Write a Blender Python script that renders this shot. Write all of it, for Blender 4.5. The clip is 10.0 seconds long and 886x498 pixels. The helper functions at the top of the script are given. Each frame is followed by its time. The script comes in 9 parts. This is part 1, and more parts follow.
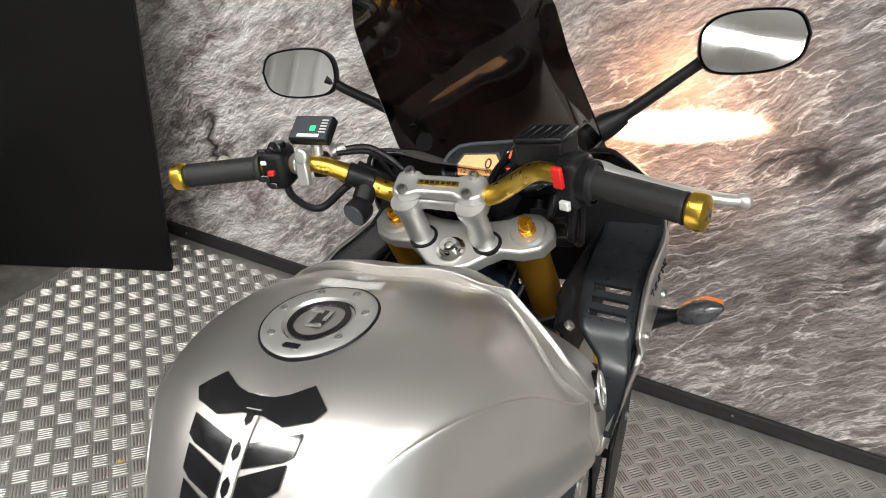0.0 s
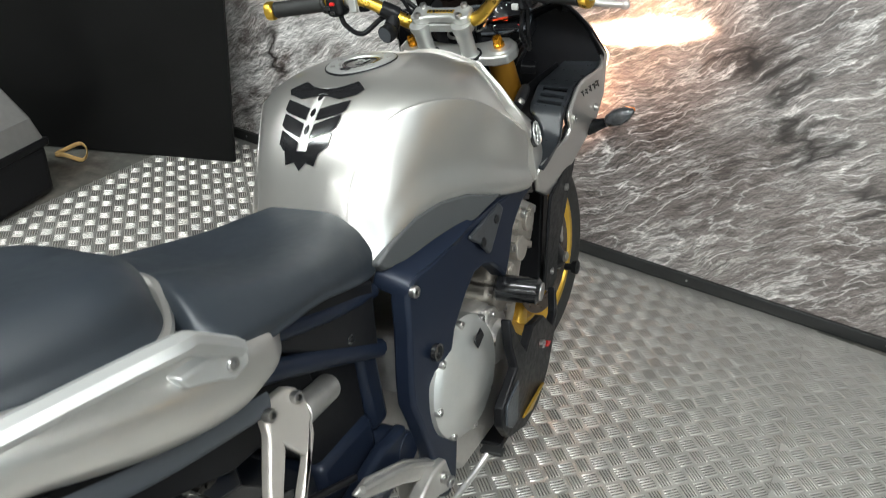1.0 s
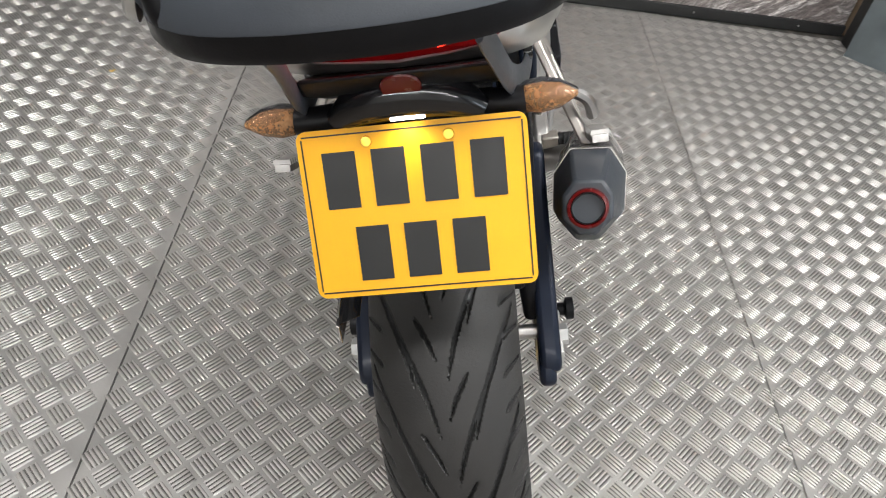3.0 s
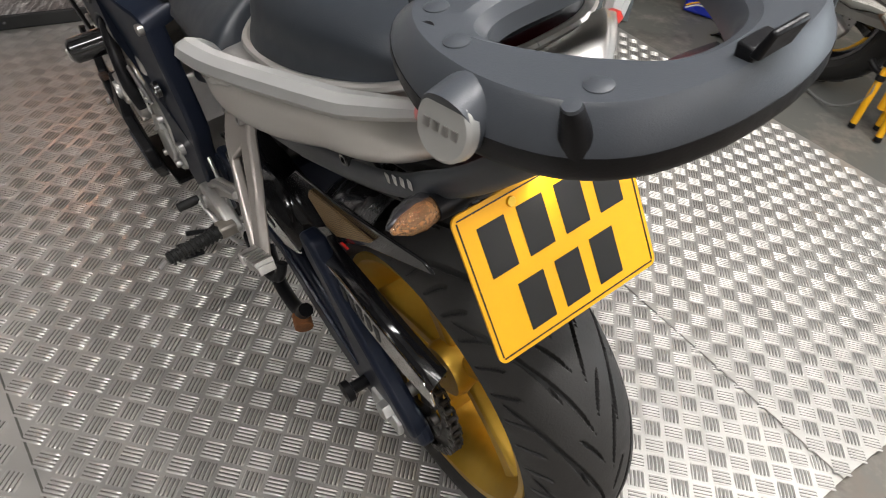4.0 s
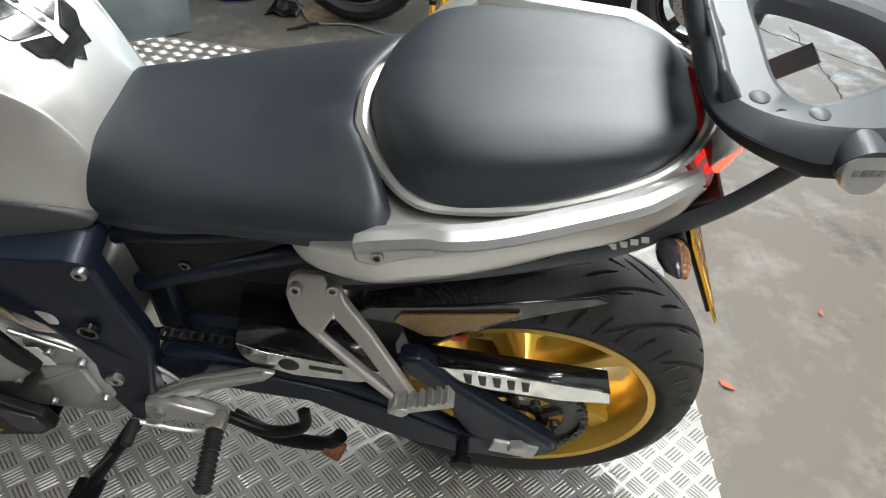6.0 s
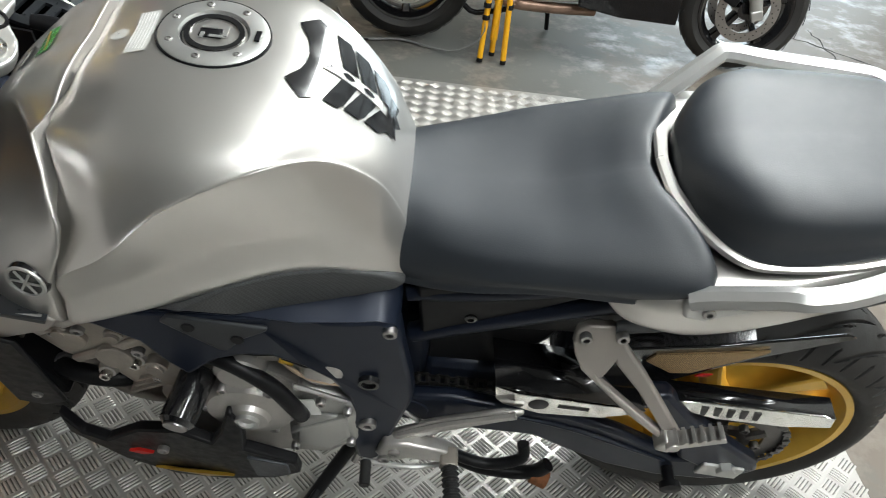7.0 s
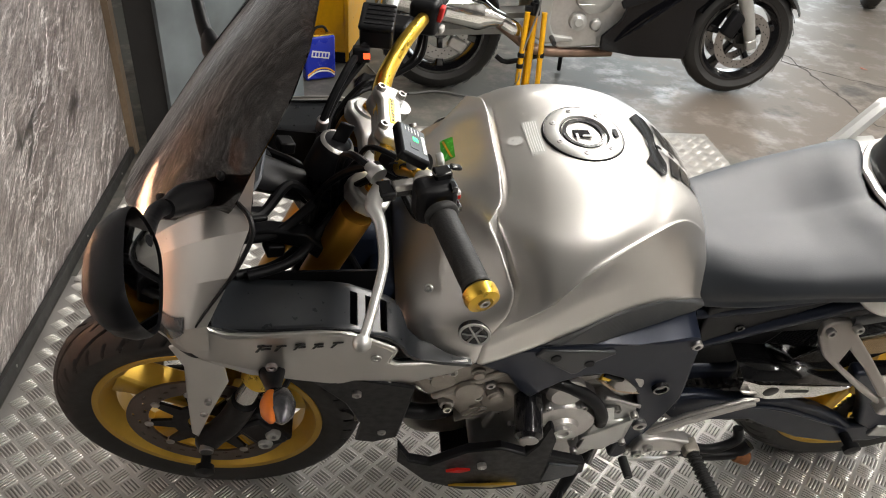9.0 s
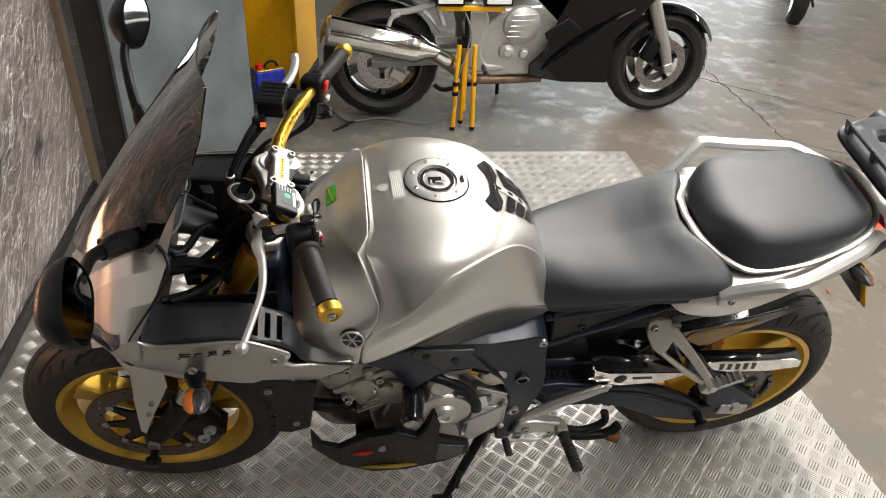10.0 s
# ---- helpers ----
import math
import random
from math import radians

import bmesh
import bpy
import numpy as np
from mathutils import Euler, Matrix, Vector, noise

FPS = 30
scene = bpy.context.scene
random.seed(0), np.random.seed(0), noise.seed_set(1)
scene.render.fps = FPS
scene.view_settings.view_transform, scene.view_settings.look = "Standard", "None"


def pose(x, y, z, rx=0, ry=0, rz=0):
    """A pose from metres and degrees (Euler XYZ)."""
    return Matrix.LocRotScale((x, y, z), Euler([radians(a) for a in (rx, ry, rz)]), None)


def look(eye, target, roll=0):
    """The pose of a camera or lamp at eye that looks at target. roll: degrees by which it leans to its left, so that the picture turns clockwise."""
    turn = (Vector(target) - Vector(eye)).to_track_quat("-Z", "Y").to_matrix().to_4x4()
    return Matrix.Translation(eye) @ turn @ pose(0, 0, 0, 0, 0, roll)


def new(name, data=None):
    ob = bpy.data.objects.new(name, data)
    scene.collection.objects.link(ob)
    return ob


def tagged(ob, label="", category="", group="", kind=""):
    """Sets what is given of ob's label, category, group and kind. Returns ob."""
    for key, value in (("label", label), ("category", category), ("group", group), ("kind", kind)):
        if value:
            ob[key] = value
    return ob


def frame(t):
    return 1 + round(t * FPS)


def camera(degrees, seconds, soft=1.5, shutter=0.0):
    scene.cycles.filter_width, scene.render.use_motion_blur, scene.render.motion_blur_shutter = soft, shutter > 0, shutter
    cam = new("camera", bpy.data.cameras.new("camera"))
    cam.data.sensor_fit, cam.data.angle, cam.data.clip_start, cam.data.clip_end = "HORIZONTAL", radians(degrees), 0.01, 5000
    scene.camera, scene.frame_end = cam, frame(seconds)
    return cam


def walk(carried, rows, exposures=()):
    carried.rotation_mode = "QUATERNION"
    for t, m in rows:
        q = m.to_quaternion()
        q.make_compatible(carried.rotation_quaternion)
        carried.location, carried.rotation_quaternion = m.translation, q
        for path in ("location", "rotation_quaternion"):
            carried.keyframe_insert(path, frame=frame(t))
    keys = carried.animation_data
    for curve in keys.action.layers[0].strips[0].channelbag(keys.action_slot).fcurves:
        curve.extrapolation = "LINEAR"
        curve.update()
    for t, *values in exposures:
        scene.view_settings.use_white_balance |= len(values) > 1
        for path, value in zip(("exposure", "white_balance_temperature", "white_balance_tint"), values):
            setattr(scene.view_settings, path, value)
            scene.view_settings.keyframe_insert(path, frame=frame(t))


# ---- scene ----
cam = camera(63.0, 10.0, soft=1.0, shutter=0.12)
PATH = [
    (0, (0.133, 0.323, 1.442), (-0.501, 1.91, 0.402), 5.0),
    (0.5, (0.269, 0.072, 1.45), (-0.435, 1.667, 0.471), 5.3),
    (1, (0.468, -0.21, 1.385), (-0.238, 1.331, 0.325), 5.9),
    (1.5, (0.515, -0.448, 1.321), (-0.119, 1.043, 0.148), 5.6),
    (2, (0.393, -0.7, 1.256), (-0.083, 0.763, -0.022), 5.7),
    (2.5, (0.119, -0.758, 1.188), (-0.127, 0.704, -0.155), 6.5),
    (2.7, (0.002, -0.757, 1.186), (-0.099, 0.711, -0.168), 7.9),
    (3.8, (-0.562, -0.617, 1.191), (0.351, 0.613, -0.095), 11.1),
    (4, (-0.648, -0.541, 1.18), (0.422, 0.578, -0.085), 10.9),
    (4.5, (-0.801, -0.383, 1.218), (0.577, 0.395, -0.004), 9.8),
    (5, (-0.97, -0.238, 1.244), (0.566, 0.213, 0.046), 7.9),
    (5.2, (-0.995, -0.168, 1.245), (0.574, 0.173, 0.052), 7.3),
    (6.3, (-0.98, 0.279, 1.246), (0.622, 0.241, 0.05), 6.9),
    (6.5, (-1.002, 0.371, 1.274), (0.597, 0.314, 0.073), 7.2),
    (7, (-1.003, 0.581, 1.301), (0.601, 0.505, 0.109), 6.9),
    (7.5, (-0.95, 0.828, 1.299), (0.654, 0.727, 0.109), 6.7),
    (8, (-0.979, 1.02, 1.331), (0.646, 0.873, 0.174), 5.9),
    (8.5, (-1.087, 1.167, 1.365), (0.549, 0.964, 0.232), 5.0),
    (9, (-1.183, 1.18, 1.437), (0.46, 0.939, 0.322), 4.1),
    (9.5, (-1.329, 1.114, 1.547), (0.318, 0.844, 0.446), 3.6),
    (10, (-1.44, 1.032, 1.637), (0.211, 0.739, 0.546), 3.2),
]
# white balance as it drifts along the walk: seconds, stops, kelvin, tint
BALANCE = [
    (0, 0.05, 6400, 10), (0.5, 0.05, 6150, 6), (1, 0.10, 6050, 4), (1.5, 0.12, 6050, 4), (2, 0.05, 6200, 9), (2.7, 0.0, 6200, 11), (4, -0.05, 6400, 13),
    (5, 0.0, 6300, 12), (6.5, 0.20, 6100, 6), (7.2, 0.12, 6150, 6), (8, 0.10, 6600, 12), (9, 0.12, 6650, 12), (10, 0.04, 6700, 12),
]
walk(cam, [(t, look(eye, target, roll)) for t, eye, target, roll in PATH], BALANCE)

# ---------------- world, lights, exposure ----------------
world = bpy.data.worlds.new("workshop_air")
scene.world = world
world.use_nodes = True
world.node_tree.nodes["Background"].inputs[0].default_value = (0.75, 0.8, 0.85, 1)
world.node_tree.nodes["Background"].inputs[1].default_value = 0.02


def area_lamp(name, where, target, sx, sy, power, colour):
    d = bpy.data.lights.new(name, "AREA")
    d.shape, d.size, d.size_y, d.energy, d.color = "RECTANGLE", sx, sy, power, colour
    ob = new(name, d)
    ob.matrix_world = look(where, target)
    return ob


# last tube is added, unseen, to brighten the south wall that the mirrors show
TUBES = [(-1.7, -0.5, 80), (1.15, -0.5, 114), (3.9, -0.2, 20), (0.75, -4.2, 70), (3.6, -5.6, 80), (-1.6, -5.6, 110)]
CEIL = 3.3
for tx, ty, tw in TUBES:
    area_lamp("tube_light", (tx, ty, CEIL - 0.46), (tx, ty, 0), 2.6, 0.36, tw, (1.0, 0.985, 0.945))
    area_lamp("tube_light", (tx, ty, CEIL - 0.32), (tx, ty, 9), 2.6, 0.24, tw * 0.10, (1.0, 0.985, 0.95))
area_lamp("daylight_in_doorway", (6.84, -3.0, 1.45), (0, -3.0, 1.45), 3.7, 2.7, 165, (0.86, 0.96, 1.0))



def spot_lamp(name, where, target, power, colour, degrees, blend, radius, roll=0):
    d = bpy.data.lights.new(name, "SPOT")
    d.energy, d.color, d.spot_size, d.spot_blend, d.shadow_soft_size = power, colour, radians(degrees), blend, radius
    ob = new(name, d)
    ob.matrix_world = look(where, target, roll)
    return ob


beam = spot_lamp("dipped_beam", (-0.030, 1.640, 0.812), (-0.010, 2.10, 0.812), 1250, (1.0, 0.57, 0.34), 56, 1.0, 0.02, 13.5)
beam.scale = (1.0, 0.13, 1.0)
spot_lamp("beam_halo", (-0.030, 1.645, 0.812), (0.00, 2.10, 0.840), 12, (1.0, 0.50, 0.28), 92, 1.0, 0.02)
# added lamp on a hidden part of the wall, bouncing warm light onto the nose
spot_lamp("beam_foreground", (-0.030, 1.645, 0.800), (-0.20, 2.10, 0.600), 60, (1.0, 0.48, 0.25), 50, 1.0, 0.02)
spot_lamp("plate_light", (-0.155, -0.155, 0.800), (-0.140, -0.185, 0.70), 0.22, (1.0, 0.93, 0.82), 150, 0.9, 0.008)

# ---------------- materials ----------------


def mat(name, col, rough=0.5, metal=0.0, scale=40.0, var=0.12, bump=0.0, bscale=None, rvar=0.08,
        coat=0.0, emit=None, estr=0.0, trans=0.0, ior=1.45, detail=4.0, spec=0.5):
    m = bpy.data.materials.new(name)
    m.use_nodes = True
    nt = m.node_tree
    b = nt.nodes["Principled BSDF"]
    b.inputs["Metallic"].default_value = metal
    b.inputs["Coat Weight"].default_value = coat
    b.inputs["Coat Roughness"].default_value = 0.06
    b.inputs["Transmission Weight"].default_value = trans
    b.inputs["IOR"].default_value = ior
    b.inputs["Specular IOR Level"].default_value = spec
    tc = nt.nodes.new("ShaderNodeTexCoord")
    nz = nt.nodes.new("ShaderNodeTexNoise")
    nz.inputs["Scale"].default_value = scale
    nz.inputs["Detail"].default_value = detail
    nt.links.new(tc.outputs["Object"], nz.inputs["Vector"])
    big = nt.nodes.new("ShaderNodeTexNoise")
    big.inputs["Scale"].default_value = scale / 9
    nt.links.new(tc.outputs["Object"], big.inputs["Vector"])
    mixf = nt.nodes.new("ShaderNodeMath")
    mixf.operation = "ADD"
    nt.links.new(nz.outputs[0], mixf.inputs[0])
    nt.links.new(big.outputs[0], mixf.inputs[1])
    ramp = nt.nodes.new("ShaderNodeMapRange")
    ramp.inputs[1].default_value, ramp.inputs[2].default_value = 0.6, 1.4
    nt.links.new(mixf.outputs[0], ramp.inputs[0])
    mx = nt.nodes.new("ShaderNodeMix")
    mx.data_type = "RGBA"
    lo = [max(0.0, c * (1 - var)) for c in col]
    hi = [min(1.0, c * (1 + var)) for c in col]
    mx.inputs[6].default_value, mx.inputs[7].default_value = (*lo, 1), (*hi, 1)
    nt.links.new(ramp.outputs[0], mx.inputs[0])
    nt.links.new(mx.outputs[2], b.inputs["Base Color"])
    rr = nt.nodes.new("ShaderNodeMapRange")
    rr.inputs[1].default_value, rr.inputs[2].default_value = 0.3, 0.7
    rr.inputs[3].default_value, rr.inputs[4].default_value = max(0.02, rough - rvar), min(1, rough + rvar)
    nt.links.new(nz.outputs[0], rr.inputs[0])
    nt.links.new(rr.outputs[0], b.inputs["Roughness"])
    if bump:
        bn = nt.nodes.new("ShaderNodeTexNoise")
        bn.inputs["Scale"].default_value = bscale or scale
        bn.inputs["Detail"].default_value = 3
        nt.links.new(tc.outputs["Object"], bn.inputs["Vector"])
        bp = nt.nodes.new("ShaderNodeBump")
        bp.inputs["Strength"].default_value = bump
        bp.inputs["Distance"].default_value = 0.002
        nt.links.new(bn.outputs[0], bp.inputs["Height"])
        nt.links.new(bp.outputs[0], b.inputs["Normal"])
    if emit:
        b.inputs["Emission Color"].default_value = (*emit, 1)
        b.inputs["Emission Strength"].default_value = estr
    return m


def weave_mat(name, c0, c1, scale, rough, metal, coat):
    """Woven carbon fibre or wire mesh, from a fine checker."""
    m = mat(name, c0, rough, metal, coat=coat)
    nt = m.node_tree
    ck = nt.nodes.new("ShaderNodeTexChecker")
    ck.inputs["Scale"].default_value = scale
    ck.inputs["Color1"].default_value, ck.inputs["Color2"].default_value = (*c0, 1), (*c1, 1)
    tc = nt.nodes["Texture Coordinate"]
    nt.links.new(tc.outputs["Object"], ck.inputs["Vector"])
    nt.links.new(ck.outputs["Color"], nt.nodes["Principled BSDF"].inputs["Base Color"])
    return m


M = {
    "silver": mat("silver_metallic_paint", (0.58, 0.565, 0.54), 0.37, 0.90, 30, 0.02, 0, coat=0.5, rvar=0.01),
    "silver_matt": mat("silver_satin_paint", (0.50, 0.50, 0.49), 0.40, 0.7, 40, 0.04, rvar=0.02),
    "hanger": mat("satin_cast_alloy_paint", (0.40, 0.37, 0.34), 0.42, 0.6, 40, 0.06, rvar=0.03),
    "navy": mat("navy_frame_paint", (0.009, 0.013, 0.025), 0.38, 0.2, 30, 0.08, 0.0, 260, coat=0.06, spec=0.32, rvar=0.03),
    "black": mat("black_plastic", (0.007, 0.007, 0.008), 0.40, 0.0, 70, 0.25, 0.06, 500, spec=0.2),
    "black_gloss": mat("gloss_black_plastic", (0.008, 0.008, 0.009), 0.16, 0.0, 60, 0.2, coat=0.5),
    "grey_plastic": mat("grey_moulded_plastic", (0.043, 0.048, 0.056), 0.40, 0.0, 90, 0.08, 0.12, 900, rvar=0.03),
    "dark_plastic": mat("dark_grey_plastic", (0.030, 0.032, 0.036), 0.36, 0.0, 90, 0.1, 0.05, 700, spec=0.45),
    "inner_panel": mat("satin_black_moulding", (0.017, 0.019, 0.022), 0.30, 0.0, 80, 0.12, 0.04, 700, rvar=0.03, spec=0.45),
    "leather": mat("black_vinyl", (0.008, 0.012, 0.018), 0.52, 0.0, 60, 0.12, 0.08, 600, rvar=0.03, spec=0.9),
    "rubber": mat("tyre_rubber", (0.022, 0.021, 0.020), 0.62, 0.0, 50, 0.3, 0.2, 300),
    "grip": mat("grip_rubber", (0.012, 0.012, 0.012), 0.6, 0.0, 80, 0.2, 0.2, 400),
    "gold": mat("gold_wheel_paint", (0.58, 0.36, 0.05), 0.36, 0.7, 40, 0.12, 0.04, 200, coat=0.2),
    "gold_anod": mat("gold_anodised", (0.72, 0.47, 0.07), 0.32, 1.0, 80, 0.08),
    "amber_anod": mat("orange_anodised", (0.80, 0.34, 0.02), 0.25, 0.9, 80, 0.08),
    "fork_gold": mat("bronze_fork_coating", (0.52, 0.25, 0.03), 0.36, 0.8, 60, 0.05, rvar=0.02),
    "alloy": mat("cast_alloy", (0.50, 0.485, 0.465), 0.42, 0.85, 60, 0.15, 0.15, 260),
    "alloy_dark": mat("dark_cast_alloy", (0.33, 0.30, 0.265), 0.44, 0.65, 50, 0.25, 0.25, 200),
    "bright": mat("machined_alloy", (0.50, 0.50, 0.485), 0.40, 0.75, 60, 0.05, rvar=0.03),
    "chrome": mat("polished_steel", (0.75, 0.74, 0.71), 0.12, 1.0, 30, 0.08),
    "tan_wire": mat("dusty_tan_sleeve", (0.40, 0.31, 0.22), 0.6, 0, 120, 0.2),
    "steel": mat("brushed_steel", (0.42, 0.41, 0.40), 0.38, 1.0, 90, 0.15),
    "disc_brown": mat("heat_browned_disc", (0.13, 0.105, 0.09), 0.42, 0.8, 60, 0.25, 0.1, 200),
    "chain": mat("oily_chain_steel", (0.10, 0.095, 0.09), 0.4, 0.9, 150, 0.3, 0.2, 300),
    "carbon": weave_mat("carbon_weave", (0.012, 0.012, 0.013), (0.045, 0.045, 0.048), 420, 0.25, 0.1, 0.6),
    "mesh_gold": weave_mat("bronze_wire_mesh", (0.42, 0.28, 0.13), (0.12, 0.08, 0.04), 520, 0.4, 0.6, 0.0),
    "knee": weave_mat("dimpled_rubber", (0.035, 0.036, 0.037), (0.060, 0.062, 0.064), 420, 0.5, 0.0, 0.0),
    "plate": mat("yellow_reflective_sheet", (0.82, 0.40, 0.003), 0.45, 0.0, 300, 0.03),
    "ink": mat("black_print", (0.012, 0.012, 0.012), 0.4),
    "red": mat("red_plastic", (0.55, 0.015, 0.012), 0.35),
    "white": mat("white_print", (0.75, 0.75, 0.73), 0.4),
    "label": mat("grey_warning_sticker", (0.55, 0.55, 0.53), 0.35, 0.2, 200, 0.1),
    "green": mat("green_hologram_sticker", (0.04, 0.30, 0.03), 0.25, 0.3, 120, 0.5),
    "amber": mat("amber_lens", (0.85, 0.22, 0.03), 0.14, 0, 90, 0.15, 0.2, 160, trans=0.35),
    "clear_amber": mat("pale_amber_lens", (0.80, 0.36, 0.16), 0.10, 0, 260, 0.5, 0.6, 420, trans=0.65),
    "smoke_lens": mat("smoked_lens", (0.05, 0.05, 0.055), 0.12, 0.3, 120, 0.4, 0.5, 240, coat=0.6),
    "tail_on": mat("lit_tail_lens", (0.6, 0.01, 0.01), 0.15, 0, 60, 0.1, emit=(1.0, 0.03, 0.015), estr=8.0),
    "tail_red": mat("red_tail_lens", (0.11, 0.002, 0.003), 0.12, 0, 60, 0.1, coat=0.5, emit=(1, 0.01, 0.01), estr=0.04),
    "dark_red": mat("dark_red_reflector", (0.10, 0.005, 0.005), 0.25, 0, 60, 0.1),
    "lamp_on": mat("lit_lamp", (1, 1, 1), 0.3, emit=(1.0, 0.93, 0.8), estr=12),
    "head_on": mat("lit_head_lamp", (1, 0.9, 0.75), 0.3, emit=(1.0, 0.72, 0.42), estr=6),
    "lcd": mat("amber_lcd", (0.55, 0.30, 0.15), 0.3, emit=(1.0, 0.42, 0.14), estr=0.55),
    "led_green": mat("green_led", (0.02, 0.4, 0.1), 0.3, emit=(0.05, 1.0, 0.3), estr=1.5),
    "led_red": mat("red_led", (0.5, 0.02, 0.02), 0.3, emit=(1.0, 0.08, 0.02), estr=2.5),
    "mirror": mat("mirror_silver", (0.86, 0.87, 0.87), 0.03, 1.0, 10, 0.01, rvar=0.01),
    "yellow": mat("yellow_enamel", (0.72, 0.36, 0.005), 0.35, 0, 25, 0.15, 0.1, 60),
    "rust": mat("rusty_steel", (0.22, 0.09, 0.035), 0.75, 0.3, 90, 0.5, 0.5, 200),
    "case": mat("grey_case_plastic", (0.16, 0.155, 0.15), 0.45, 0, 40, 0.15, 0.2, 300),
    "gloss_body": mat("gloss_black_paint", (0.004, 0.004, 0.005), 0.08, 0, 30, 0.2, spec=0.45),
    "board": mat("painted_board", (0.096, 0.112, 0.118), 0.42, 0, 4.5, 0.75, 0.15, 40, detail=9, rvar=0.12),
    "board_black": mat("black_painted_board", (0.005, 0.005, 0.005), 0.5, 0, 6, 0.3, 0.12, 40, detail=6, spec=0.18),
    "timber": mat("raw_timber_edge", (0.30, 0.22, 0.15), 0.7, 0, 30, 0.2, 0.2, 90),
    "trim_black": mat("black_wall_trim", (0.02, 0.02, 0.02), 0.5, 0, 30, 0.3, 0.1, 90),
    "tread": mat("tread_plate_alloy", (0.42, 0.407, 0.384), 0.42, 0.66, 9, 0.20, 0.10, 160, rvar=0.12, detail=8),
    "tread_bar": mat("polished_tread_bar", (0.47, 0.457, 0.432), 0.40, 0.66, 9, 0.14, 0.06, 160, rvar=0.08, detail=8),
    "tread_gap": mat("grime_between_bars", (0.135, 0.127, 0.117), 0.55, 0.3, 14, 0.55, 0.10, 160, detail=8),
    "ceiling": mat("white_roof_sheet", (0.58, 0.585, 0.575), 0.5, 0, 3, 0.08),
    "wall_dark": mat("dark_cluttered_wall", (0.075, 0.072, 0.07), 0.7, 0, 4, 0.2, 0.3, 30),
    "wall_white": mat("white_painted_cladding", (0.55, 0.55, 0.53), 0.5, 0, 3, 0.08, 0.1, 20),
    "wall_paint": mat("grey_block_wall", (0.26, 0.25, 0.235), 0.7, 0, 4, 0.1, 0.3, 30),
}

# smoked windscreen: dark tinted see-through sheet
screen_mat = bpy.data.materials.new("smoked_screen")
screen_mat.use_nodes = True
nt = screen_mat.node_tree
nt.nodes.clear()
o_ = nt.nodes.new("ShaderNodeOutputMaterial")
tr_ = nt.nodes.new("ShaderNodeBsdfTransparent")
tr_.inputs[0].default_value = (0.135, 0.113, 0.108, 1)
gl_ = nt.nodes.new("ShaderNodeBsdfGlossy")
gl_.inputs["Roughness"].default_value = 0.04
lw_ = nt.nodes.new("ShaderNodeLayerWeight")
lw_.inputs[0].default_value = 0.5
pw_ = nt.nodes.new("ShaderNodeMath")
pw_.operation = "POWER"
pw_.inputs[1].default_value = 3.0
nt.links.new(lw_.outputs["Facing"], pw_.inputs[0])
fr_ = nt.nodes.new("ShaderNodeMapRange")
fr_.inputs[3].default_value, fr_.inputs[4].default_value = 0.045, 0.90
nt.links.new(pw_.outputs[0], fr_.inputs[0])
ms_ = nt.nodes.new("ShaderNodeMixShader")
nt.links.new(fr_.outputs[0], ms_.inputs[0])
nt.links.new(tr_.outputs[0], ms_.inputs[1])
nt.links.new(gl_.outputs[0], ms_.inputs[2])
nt.links.new(ms_.outputs[0], o_.inputs[0])
M["screen"] = screen_mat


